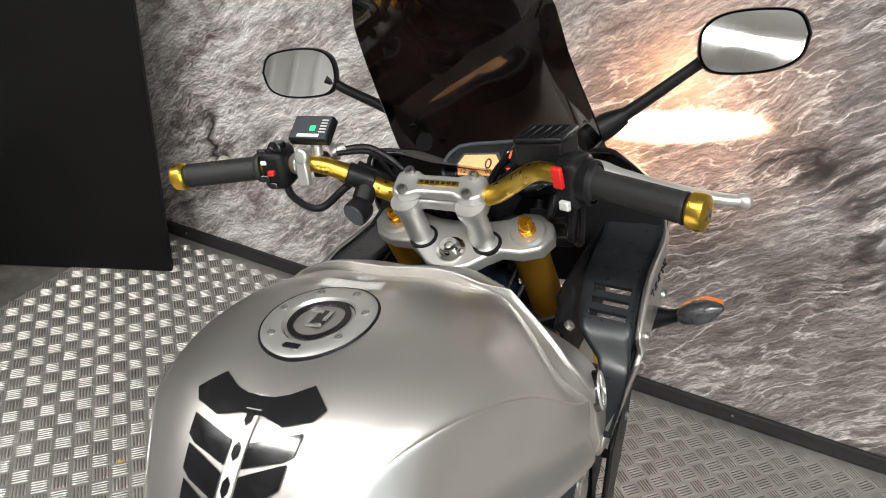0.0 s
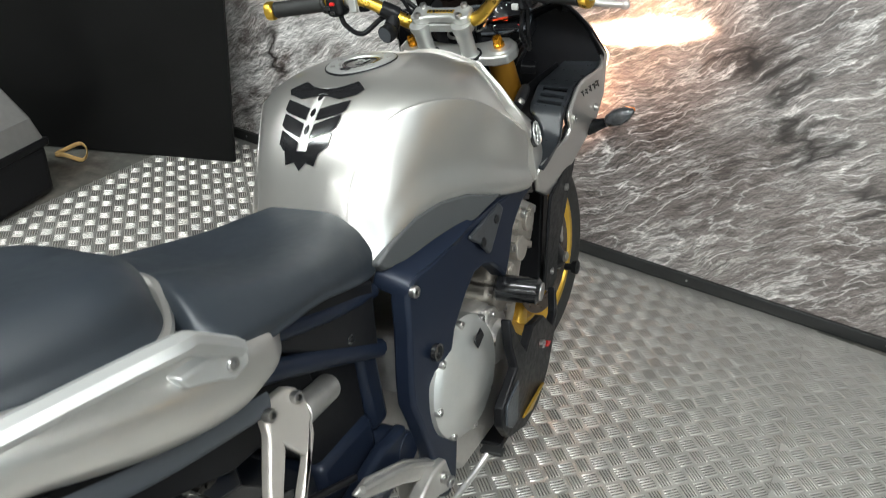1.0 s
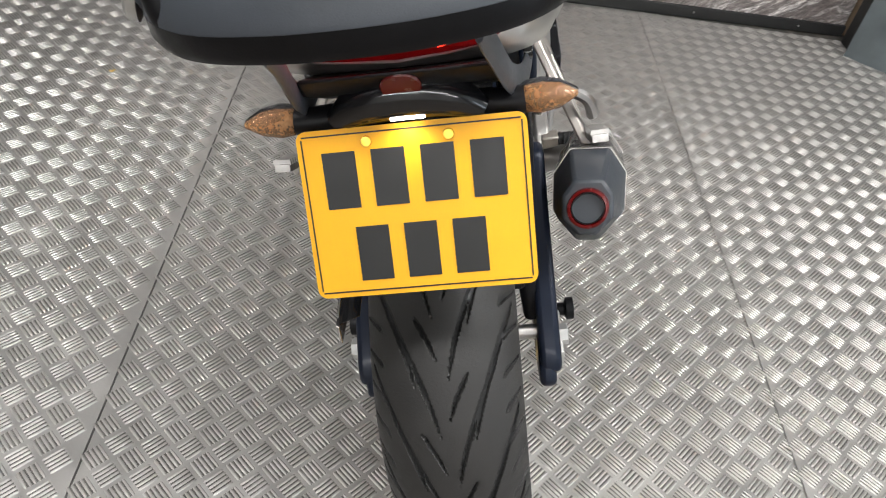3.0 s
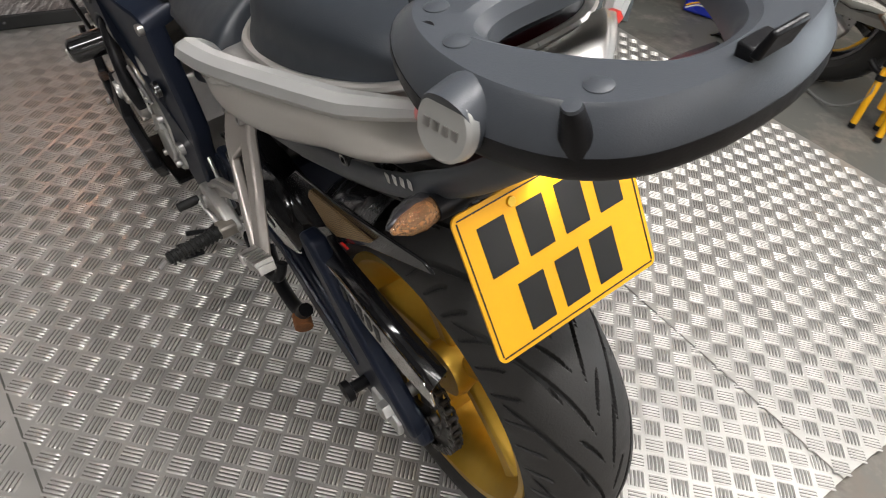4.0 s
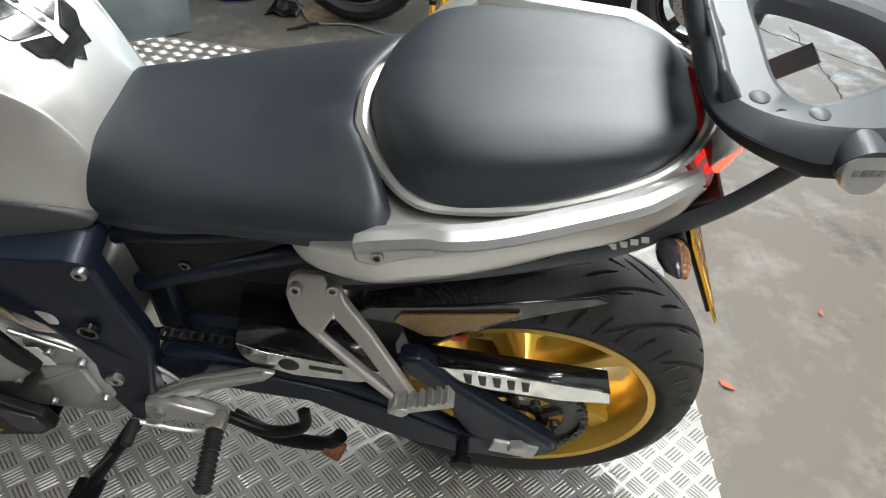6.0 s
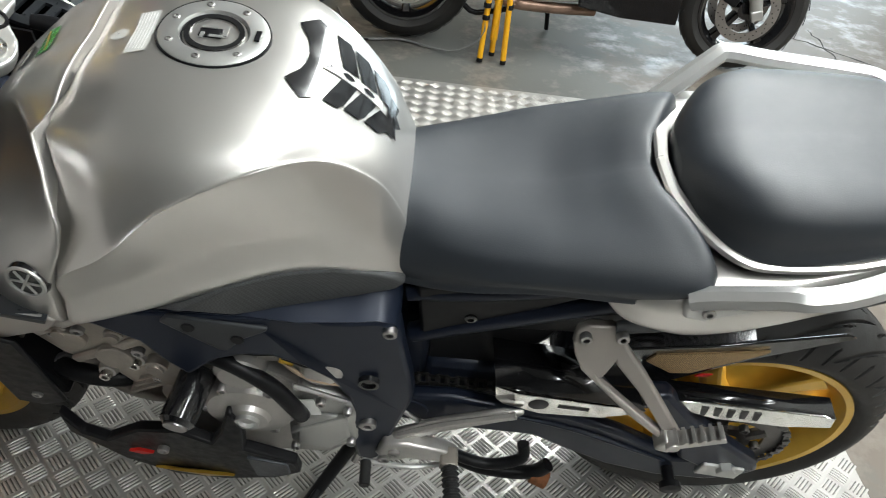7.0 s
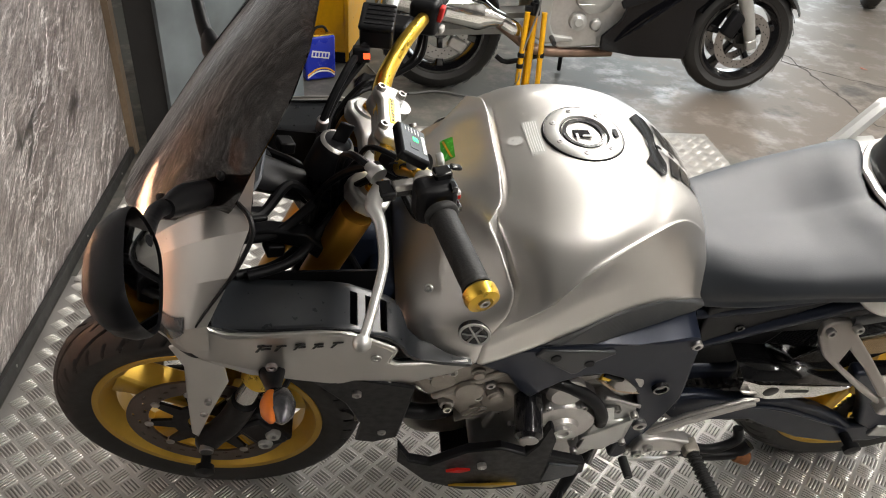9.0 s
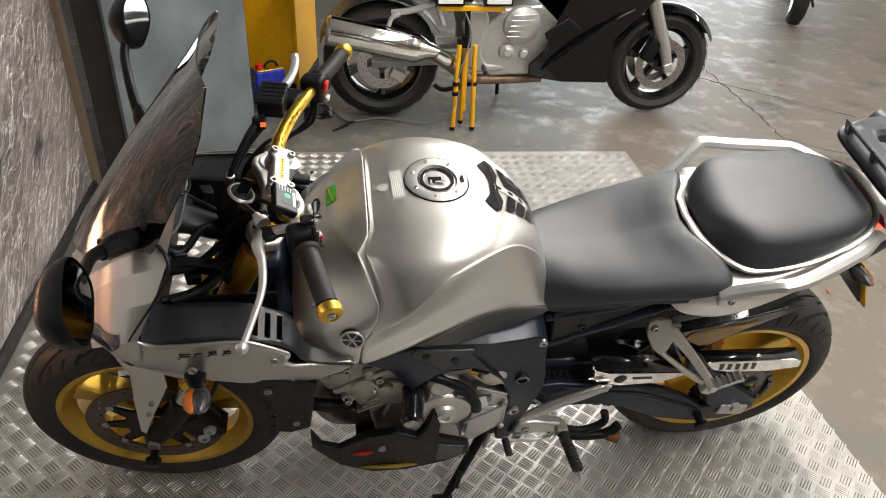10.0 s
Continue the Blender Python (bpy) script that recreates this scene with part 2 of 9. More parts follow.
def rock_print():
    """Printed rock face: brown-grey stone with pale flowing veins and black fissures, rising to one side."""
    m = bpy.data.materials.new("rock_photo_print")
    m.use_nodes = True
    n = m.node_tree.nodes
    lk = m.node_tree.links.new
    b = n["Principled BSDF"]
    b.inputs["Roughness"].default_value = 0.40
    b.inputs["Specular IOR Level"].default_value = 1.0
    b.inputs["Coat Weight"].default_value, b.inputs["Coat Roughness"].default_value = 0.4, 0.28
    tc = n.new("ShaderNodeTexCoord")

    def mapping(src, rotation, scale):
        mp = n.new("ShaderNodeMapping")
        mp.inputs["Rotation"].default_value, mp.inputs["Scale"].default_value = rotation, scale
        lk(src, mp.inputs["Vector"])
        return mp.outputs[0]

    def noise(vec, scale, detail, rough, dist=0.0):
        w = n.new("ShaderNodeTexNoise")
        w.inputs["Scale"].default_value, w.inputs["Detail"].default_value = scale, detail
        w.inputs["Roughness"].default_value, w.inputs["Distortion"].default_value = rough, dist
        lk(vec, w.inputs["Vector"])
        return w

    def remap(src, a, b_, c=0.0, d=1.0):
        r = n.new("ShaderNodeMapRange")
        for k, q in enumerate((a, b_, c, d)):
            r.inputs[k + 1].default_value = q
        lk(src, r.inputs[0])
        return r.outputs[0]

    def math2(op, p, q):
        r = n.new("ShaderNodeMath")
        r.operation = op
        for k, s in enumerate((p, q)):
            if isinstance(s, float):
                r.inputs[k].default_value = s
            else:
                lk(s, r.inputs[k])
        return r.outputs[0]

    def mix(fac, p, q, op="MIX"):
        r = n.new("ShaderNodeMixRGB")
        r.blend_type = op
        for k, s in enumerate((fac, p, q)):
            if isinstance(s, (float, tuple)):
                r.inputs[k].default_value = s
            else:
                lk(s, r.inputs[k])
        return r.outputs[0]

    turned = mapping(tc.outputs["Object"], (0, radians(38), 0), (1, 1, 1))
    warp = noise(turned, 1.7, 3, 0.5)
    flow = mix(0.16, turned, warp.outputs["Color"], "ADD")
    jag = noise(turned, 9.0, 5, 0.6)
    rough_flow = mix(0.045, flow, jag.outputs["Color"], "ADD")
    longv = mapping(rough_flow, (0, 0, 0), (0.55, 1.0, 2.6))
    strk = mapping(rough_flow, (0, 0, 0), (1.0, 1.0, 2.8))
    base = noise(mapping(flow, (0, 0, 0), (1.0, 1.0, 1.8)), 2.6, 10, 0.62)
    cr = n.new("ShaderNodeValToRGB")
    e = cr.color_ramp.elements
    e[0].position, e[0].color = 0.28, (0.085, 0.070, 0.066, 1)
    e[1].position, e[1].color = 0.74, (0.34, 0.310, 0.298, 1)
    for p, c in ((0.44, (0.150, 0.128, 0.121, 1)), (0.56, (0.215, 0.190, 0.181, 1))):
        cr.color_ramp.elements.new(p).color = c
    lk(base.outputs[0], cr.inputs[0])
    # fine flecks along the flow
    ridge = noise(strk, 16.0, 9, 0.78)
    # relief of the photographed stone: lit and shaded sides of its fine ledges
    off_ = n.new("ShaderNodeVectorMath")
    off_.operation = "ADD"
    lk(strk, off_.inputs[0])
    off_.inputs[1].default_value = (0.002, 0.0, 0.010)
    ledge_a, ledge_b = noise(strk, 11.0, 10, 0.70), noise(off_.outputs[0], 11.0, 10, 0.70)
    relief = remap(math2("SUBTRACT", ledge_a.outputs[0], ledge_b.outputs[0]), -0.07, 0.07, 0.55, 1.58)
    c0 = mix(remap(ridge.outputs[0], 0.52, 0.66, 0.0, 0.62), cr.outputs[0], (0.46, 0.43, 0.415, 1))
    c0 = mix(remap(ridge.outputs[0], 0.47, 0.35, 0.0, 0.80), c0, (0.055, 0.044, 0.041, 1))

    def vein(vec, scale, width, detail, dist):
        w = noise(vec, scale, detail, 0.5, dist)
        d = n.new("ShaderNodeMath")
        d.operation = "ABSOLUTE"
        lk(math2("SUBTRACT", w.outputs[0], 0.5), d.inputs[0])
        return remap(d.outputs[0], 0.0, width, 1.0, 0.0)

    fade = remap(noise(turned, 2.6, 2, 0.5).outputs[0], 0.42, 0.56)
    fade2 = remap(noise(turned, 4.0, 2, 0.5).outputs[0], 0.38, 0.56, 0.15, 0.75)
    v1 = math2("MULTIPLY", vein(longv, 2.9, 0.014, 6, 0.0), fade)
    v2 = math2("MULTIPLY", vein(longv, 9.5, 0.028, 6, 0.0), fade2)
    c1 = mix(math2("MAXIMUM", v1, v2), c0, (0.60, 0.575, 0.56, 1))
    # paler mottled part of the print
    sp = n.new("ShaderNodeSeparateXYZ")
    lk(tc.outputs["Object"], sp.inputs[0])
    left = remap(sp.outputs[0], -0.15, -0.65)
    mo = noise(mapping(flow, (0, 0, 0), (1, 1, 1.6)), 5.5, 12, 0.74)
    c2 = mix(math2("MULTIPLY", remap(mo.outputs[0], 0.42, 0.58, 0.0, 0.75), left), c1, (0.67, 0.655, 0.645, 1))
    c2 = mix(math2("MULTIPLY", remap(mo.outputs[0], 0.38, 0.28, 0.0, 0.6), left), c2, (0.03, 0.024, 0.022, 1))
    gap = math2("MULTIPLY", vein(longv, 1.5, 0.030, 4, 0.0), remap(noise(turned, 1.9, 1, 0.5).outputs[0], 0.56, 0.62))
    shade = n.new("ShaderNodeVectorMath")
    shade.operation = "SCALE"
    lk(c2, shade.inputs[0])
    lk(relief, shade.inputs["Scale"])
    c3 = mix(gap, shade.outputs[0], (0.022, 0.017, 0.016, 1))
    tone = n.new("ShaderNodeBrightContrast")
    lk(c3, tone.inputs[0])
    lk(remap(noise(turned, 1.1, 3, 0.55).outputs[0], 0.30, 0.70, -0.03, 0.04), tone.inputs[1])
    tone.inputs[2].default_value = 0.06
    lk(tone.outputs[0], b.inputs["Base Color"])
    bp = n.new("ShaderNodeBump")
    bp.inputs["Strength"].default_value, bp.inputs["Distance"].default_value = 0.12, 0.002
    lk(ridge.outputs[0], bp.inputs["Height"])
    lk(bp.outputs[0], b.inputs["Normal"])
    return m


M["rock"] = rock_print()


def concrete():
    """Old slab: worn grey-green paint by the bay, bare damp brown concrete beyond."""
    m = mat("worn_painted_concrete", (0.108, 0.108, 0.097), 0.46, 0, 1.6, 0.16, 0.2, 40, detail=9, rvar=0.16)
    n = m.node_tree.nodes
    lk = m.node_tree.links.new
    b = n["Principled BSDF"]
    old = b.inputs["Base Color"].links[0].from_socket
    tc = n["Texture Coordinate"]

    def blotch(scale, detail, lo, hi, src, colour, extra=None):
        a = n.new("ShaderNodeTexNoise")
        a.inputs["Scale"].default_value, a.inputs["Detail"].default_value, a.inputs["Roughness"].default_value = scale, detail, 0.68
        lk(tc.outputs["Object"], a.inputs["Vector"])
        val = a.outputs[0]
        if extra is not None:
            ad = n.new("ShaderNodeMath")
            lk(val, ad.inputs[0])
            lk(extra, ad.inputs[1])
            val = ad.outputs[0]
        r = n.new("ShaderNodeMapRange")
        r.inputs[1].default_value, r.inputs[2].default_value = lo, hi
        lk(val, r.inputs[0])
        c = n.new("ShaderNodeMixRGB")
        lk(r.outputs[0], c.inputs[0])
        lk(src, c.inputs[1])
        c.inputs[2].default_value = colour
        return c.outputs[0], r.outputs[0]

    sp = n.new("ShaderNodeSeparateXYZ")
    lk(tc.outputs["Object"], sp.inputs[0])
    edge = n.new("ShaderNodeMapRange")
    edge.inputs[1].default_value, edge.inputs[2].default_value = 0.2, -1.2
    edge.inputs[3].default_value, edge.inputs[4].default_value = -0.3, 0.35
    lk(sp.outputs[1], edge.inputs[0])
    c, _ = blotch(1.3, 10, 0.46, 0.58, old, (0.132, 0.110, 0.089, 1), edge.outputs[0])
    c, pale = blotch(4.5, 14, 0.50, 0.70, c, (0.205, 0.180, 0.154, 1))
    c, _ = blotch(2.2, 12, 0.56, 0.66, c, (0.060, 0.052, 0.045, 1))
    c, _ = blotch(26, 6, 0.70, 0.76, c, (0.085, 0.072, 0.060, 1))
    lk(c, b.inputs["Base Color"])
    wet = n.new("ShaderNodeMapRange")
    wet.inputs[3].default_value, wet.inputs[4].default_value = 0.56, 0.28
    lk(pale, wet.inputs[0])
    lk(wet.outputs[0], b.inputs["Roughness"])
    return m


M["concrete"] = concrete()

# ---------------- mesh helpers ----------------


def ob_from(name, vf, material, parent=None, label="", smooth=True, bevel=0.0, seg=2, sharp=38):
    v, f = vf
    me = bpy.data.meshes.new(name)
    me.from_pydata([tuple(p) for p in v], [], [tuple(q) for q in f])
    me.validate()
    if smooth:
        me.polygons.foreach_set("use_smooth", [True] * len(me.polygons))
        me.set_sharp_from_angle(angle=radians(sharp))
    me.materials.append(M[material])
    ob = new(name, me)
    if parent:
        ob.parent = parent
    if label:
        ob["label"] = label
    if bevel:
        b = ob.modifiers.new("bevel", "BEVEL")
        b.width, b.segments, b.limit_method, b.angle_limit = bevel, seg, "ANGLE", radians(40)
        b.harden_normals = False
    return ob


def join(*vfs):
    v, f = [], []
    for a, b in vfs:
        k = len(v)
        v += list(a)
        f += [tuple(i + k for i in q) for q in b]
    return v, f


def move(vf, m):
    return [m @ Vector(p) for p in vf[0]], vf[1]


def flip(vf):
    """The same shape on the other side of the middle plane."""
    return [(-p[0], p[1], p[2]) for p in vf[0]], [tuple(reversed(q)) for q in vf[1]]


def box(c, s, m=None):
    v = [Vector((sx * s[0] / 2, sy * s[1] / 2, sz * s[2] / 2)) for sx in (-1, 1) for sy in (-1, 1) for sz in (-1, 1)]
    if m:
        v = [m.to_3x3() @ p for p in v]
    v = [p + Vector(c) for p in v]
    return v, [(0, 1, 3, 2), (4, 6, 7, 5), (0, 4, 5, 1), (2, 3, 7, 6), (0, 2, 6, 4), (1, 5, 7, 3)]


def rot(rx=0, ry=0, rz=0):
    return pose(0, 0, 0, rx, ry, rz)


def spline(pts, n):
    """Points on a Catmull-Rom curve, n steps for each span."""
    p = [np.array(q, float) for q in pts]
    out = []
    for i in range(len(p) - 1):
        a, b, c, d = p[max(i - 1, 0)], p[i], p[i + 1], p[min(i + 2, len(p) - 1)]
        for k in range(n):
            t = k / n
            out.append(0.5 * (2 * b + (c - a) * t + (2 * a - 5 * b + 4 * c - d) * t * t + (3 * b - a - 3 * c + d) * t ** 3))
    out.append(p[-1])
    return out


def tube(pts, r, n=12, steps=6, flat=1.0, up=None):
    """A round (or flattened) bar along a smooth line; r: one radius or one for each point."""
    rs = r if isinstance(r, (list, tuple)) else [r] * len(pts)
    q = spline([(*p, k) for p, k in zip(pts, rs)], steps) if steps > 1 else [np.array((*p, k)) for p, k in zip(pts, rs)]
    P = [Vector(a[:3]) for a in q]
    v, f = [], []
    side = None
    for i, c in enumerate(P):
        d = (P[min(i + 1, len(P) - 1)] - P[max(i - 1, 0)]).normalized()
        if side is None:
            ref = Vector(up) if up else (Vector((0, 0, 1)) if abs(d.z) < 0.9 else Vector((0, 1, 0)))
            side = d.cross(ref).normalized()
        side = (side - d * side.dot(d)).normalized()
        upv = side.cross(d)
        for k in range(n):
            a = 2 * math.pi * k / n
            v.append(c + (side * math.cos(a) * flat + upv * math.sin(a)) * q[i][3])
    for i in range(len(P) - 1):
        for k in range(n):
            f.append((i * n + k, i * n + (k + 1) % n, (i + 1) * n + (k + 1) % n, (i + 1) * n + k))
    f.append(tuple(reversed(range(n))))
    f.append(tuple(range((len(P) - 1) * n, len(P) * n)))
    return v, f


def lathe(profile, origin, axis, n=48, closed=False):
    """Turn (radius, along) pairs round an axis."""
    z = Vector(axis).normalized()
    x = z.orthogonal().normalized()
    y = z.cross(x)
    o = Vector(origin)
    v, f = [], []
    m = len(profile)
    for k in range(n):
        a = 2 * math.pi * k / n
        d = x * math.cos(a) + y * math.sin(a)
        for r, h in profile:
            v.append(o + d * r + z * h)
    for k in range(n):
        k2 = (k + 1) % n
        for i in range(m if closed else m - 1):
            j = (i + 1) % m
            f.append((k * m + i, k2 * m + i, k2 * m + j, k * m + j))
    return v, f


def cyl(p0, p1, r, n=20, r1=None, ch=0.0015):
    """A rod with chamfered, closed ends."""
    a, b = Vector(p0), Vector(p1)
    L = (b - a).length
    r1 = r if r1 is None else r1
    ch = min(ch, r * 0.4, L * 0.3)
    return lathe([(0.0001, 0), (r - ch, 0), (r, ch), (r1, L - ch), (r1 - ch, L), (0.0001, L)], a, b - a, n)


def prism(poly, x0, x1):
    """A plate with the outline poly of (y, z); x0, x1: its faces, numbers or functions of (y, z)."""
    g = lambda q, p: q(*p) if callable(q) else q
    n = len(poly)
    v = [(g(x0, p), p[0], p[1]) for p in poly] + [(g(x1, p), p[0], p[1]) for p in poly]
    f = [tuple(range(n)), tuple(reversed(range(n, 2 * n)))]
    f += [(i, i + n, (i + 1) % n + n, (i + 1) % n) for i in range(n)]
    return v, f


def ring(half):
    """A full section from its right half, top middle to bottom middle."""
    return list(half) + [(-x, z) for x, z in reversed(half[1:-1])]


def skin(sections, ny=6, nu=4, caps=True):
    """A smooth closed body through sections (y, right half of (x, z))."""
    rows = []
    for y, half in sections:
        h = [(x, z) for x, z in half]
        s = spline(h, nu)
        rows.append([(float(p[0]), y, float(p[1])) for p in ring([(p[0], p[1]) for p in s])])
    n = len(rows[0])
    flat = [np.array(r).ravel() for r in rows]
    dense = spline(flat, ny)
    v = [tuple(q) for r in dense for q in r.reshape(-1, 3)]
    f = []
    m = len(dense)
    for i in range(m - 1):
        for k in range(n):
            f.append((i * n + k, (i + 1) * n + k, (i + 1) * n + (k + 1) % n, i * n + (k + 1) % n))
    if caps:
        f.append(tuple(range(n)))
        f.append(tuple(reversed(range((m - 1) * n, m * n))))
    return v, f


def sheet(fn, nu, nv, thick=0.0):
    """A curved sheet fn(u, v), u and v from 0 to 1, with a thickness along its normals."""
    g = [[Vector(fn(i / nu, j / nv)) for i in range(nu + 1)] for j in range(nv + 1)]
    v = [p for r in g for p in r]
    w = nu + 1
    f = [(j * w + i, j * w + i + 1, (j + 1) * w + i + 1, (j + 1) * w + i) for j in range(nv) for i in range(nu)]
    if not thick:
        return v, f
    nrm = []
    for j in range(nv + 1):
        for i in range(nu + 1):
            du = g[j][min(i + 1, nu)] - g[j][max(i - 1, 0)]
            dv = g[min(j + 1, nv)][i] - g[max(j - 1, 0)][i]
            nrm.append(du.cross(dv).normalized())
    k = len(v)
    v2 = [p - q * thick for p, q in zip(v, nrm)]
    f2 = [tuple(i + k for i in reversed(q)) for q in f]
    edge = list(range(w)) + [j * w + nu for j in range(1, nv + 1)] + [nv * w + i for i in range(nu - 1, -1, -1)] + [j * w for j in range(nv - 1, 0, -1)]
    f3 = [(edge[(i + 1) % len(edge)], edge[i], edge[i] + k, edge[(i + 1) % len(edge)] + k) for i in range(len(edge))]
    return v + v2, f + f2 + f3


def empty(name, m=None, **tags):
    e = new(name)
    e.empty_display_size = 0.1
    if m is not None:
        e.matrix_world = m
    return tagged(e, **tags)


def bolt(p, d, r=0.007, h=0.005):
    """A socket-head bolt at p, its head along d."""
    p, d = Vector(p), Vector(d).normalized()
    return lathe([(r * 0.45, h * 0.4), (r * 0.5, h), (r * 0.85, h), (r, h * 0.75), (r, -0.004)], p, d, 12)

# ---------------- the workshop ----------------
WALL_Y = 2.10
g = ob_from("floor", box((1.2, -1.8, -0.056), (11.4, 10.6, 0.1)), "concrete", smooth=False)
tagged(g, "worn grey-green painted concrete workshop floor with damp patches", "floor", kind="structure")
tagged(ob_from("ceiling", box((1.2, -1.8, CEIL + 0.05), (11.4, 10.6, 0.1)), "ceiling", smooth=False), "white sheeted workshop roof", "ceiling", kind="structure")
# west wall is unseen; its dark colour tones down reflections in the silver panels
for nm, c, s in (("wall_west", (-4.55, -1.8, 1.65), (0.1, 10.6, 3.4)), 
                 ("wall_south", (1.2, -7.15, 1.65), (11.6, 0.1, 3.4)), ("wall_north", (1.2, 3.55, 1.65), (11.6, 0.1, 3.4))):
    tagged(ob_from(nm, box(c, s), {"wall_west": "wall_dark", "wall_south": "wall_white"}.get(nm, "wall_paint"), smooth=False), "white painted ribbed workshop wall" if nm == "wall_south" else "plain grey wall added to close the room", "wall", kind="structure")

# white ribbed cladding
south = bpy.data.objects["wall_south"]
for k in range(36):
    ob_from("rib", box((-4.4 + 0.32 * k, -7.09, 1.65), (0.06, 0.03, 3.28)), "wall_white", south, smooth=False)

# east wall with its open loading doorway
east = ob_from("wall_east", join(box((6.95, 1.175, 1.65), (0.1, 4.65, 3.4)), box((6.95, -6.025, 1.65), (0.1, 2.15, 3.4)), box((6.95, -3.05, 3.1), (0.1, 3.8, 0.5))), "wall_paint", smooth=False)
tagged(east, "plain grey workshop wall with an open loading doorway", "wall", kind="structure")

for tx, ty, tw in TUBES:
    e = empty("strip_light", pose(tx, ty, CEIL - 0.36), label="long white fluorescent batten hung under the roof", category="ceiling light", group="strip lights")
    ob_from("housing", box((0, 0, 0), (2.7, 0.16, 0.08)), "ceiling", e, bevel=0.01)
    for k in (-1.0, 1.0):
        ob_from("hanger", cyl((k, 0, 0.03), (k, 0, 0.36), 0.006, 8), "steel", e)
    for k in (-0.04, 0.04):
        ob_from("tube", cyl((-1.25, k, -0.06), (1.25, k, -0.06), 0.014), "lamp_on", e)

for by in (-1.2, -2.6, -4.0, -5.4):
    tagged(ob_from("roof_beam", box((1.2, by, CEIL - 0.05), (11.2, 0.09, 0.10)), "alloy_dark", bevel=0.004), "grey steel beam under the white roof sheets", "beam", group="roof beams", kind="structure")

# printed backdrop wall with its black foot trim
bd = ob_from("backdrop", box((-0.1, WALL_Y + 0.03, 1.2), (3.5, 0.05, 2.4)), "rock", smooth=False)
tagged(bd, "display wall covered with a brown-grey rock face print", "display wall", kind="structure")
tagged(ob_from("baseboard", box((-0.1, WALL_Y - 0.004, 0.022), (3.5, 0.016, 0.044)), "trim_black", bevel=0.002), "black skirting strip along the rock print wall", "skirting", kind="structure")
tagged(ob_from("trim", box((1.69, WALL_Y + 0.02, 1.2), (0.05, 0.07, 2.4)), "timber", smooth=False), "raw timber edge of the display wall", "trim", kind="structure")
for k, x in enumerate((-1.6, -0.95, -0.3, 0.36, 1.0, 1.45)):
    tagged(ob_from("screw", bolt((x, WALL_Y - 0.012, 0.024), (0, -1, 0), 0.004, 0.002), "steel"), "small screw in the black skirting strip", "screw", group="skirting screws")


def board(a, b, h, label, material="board"):
    """A standing board from a to b on the floor."""
    a, b = Vector((*a, 0)), Vector((*b, 0))
    d = (b - a).normalized()
    nrm = Vector((-d.y, d.x, 0)) * 0.012
    v = [a + nrm, b + nrm, b - nrm, a - nrm]
    v = [p + Vector((0, 0, 0.002)) for p in v] + [p + Vector((0, 0, h)) for p in v]
    ob = ob_from("display_board", (v, [(3, 2, 1, 0), (4, 5, 6, 7), (0, 1, 5, 4), (1, 2, 6, 5), (2, 3, 7, 6), (3, 0, 4, 7)]), material, smooth=False, bevel=0.002)
    return tagged(ob, label, "board", group="display boards", kind="structure")


board((-1.50, 1.90), (-2.75, 1.28), 2.2, "tall black painted board standing beside the rock wall", "board_black")
board((1.58, 1.90), (2.10, 1.42), 2.2, "tall dark grey painted board standing beside the rock wall")
tagged(ob_from("corner_post", box((1.66, 1.96, 1.1), (0.09, 0.12, 2.2)), "trim_black", bevel=0.004), "black post between display wall and grey board", "post", kind="structure")


def tread_sheet(name, x0, x1, y0, y1, m, seed, label):
    """An alloy sheet with five-bar tread: raised bars in crossed groups of five."""
    ob = ob_from(name, box(((x0 + x1) / 2, (y0 + y1) / 2, -0.0025), (x1 - x0, y1 - y0, 0.005)), "tread", smooth=False)
    ob.matrix_world = m
    tagged(ob, label, "floor sheet", group="tread plates", kind="structure")
    pit = 0.0625
    v, f, dv, df = [], [], [], []
    nx, ny_ = int((x1 - x0 - 0.02) / pit * 2), int((y1 - y0 - 0.02) / pit * 2)
    hl, hw, h, gap = 0.0200, 0.0025, 0.0024, 0.0078
    outline = ((-hl, 0), (-hl * 0.86, -hw), (0, -hw * 1.15), (hl * 0.86, -hw), (hl, 0), (hl * 0.86, hw), (0, hw * 1.15), (-hl * 0.86, hw))
    for i in range(nx + 1):
        for j in range(ny_ + 1):
            if (i + j) % 2:
                continue
            cx, cy = x0 + 0.018 + i * pit / 2, y0 + 0.018 + j * pit / 2
            if cx > x1 - 0.018 or cy > y1 - 0.018:
                continue
            a = math.pi / 4 if i % 2 else -math.pi / 4
            ca, sa = math.cos(a), math.sin(a)
            put = lambda px, py, pz: (cx + px * ca - py * sa, cy + px * sa + py * ca, pz)
            # a darker flat patch lies under each group of bars
            b = len(dv)
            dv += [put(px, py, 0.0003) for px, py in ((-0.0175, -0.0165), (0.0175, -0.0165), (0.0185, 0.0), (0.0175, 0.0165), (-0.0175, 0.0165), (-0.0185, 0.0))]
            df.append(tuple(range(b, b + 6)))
            for k in range(-2, 3):
                b = len(v)
                v += [put(px, py + k * gap, 0.0001) for px, py in outline]
                v += [put(px * 0.80, py * 0.45 + k * gap, h) for px, py in outline]
                f += [(b + q, b + (q + 1) % 8, b + 8 + (q + 1) % 8, b + 8 + q) for q in range(8)]
                f.append(tuple(range(b + 8, b + 16)))
    tagged(ob_from("grime", (dv, df), "tread_gap", ob, smooth=False), kind="stuff")
    t = ob_from("tread_bars", (v, f), "tread_bar", ob, smooth=True, sharp=50)
    tagged(t, kind="stuff")
    return ob


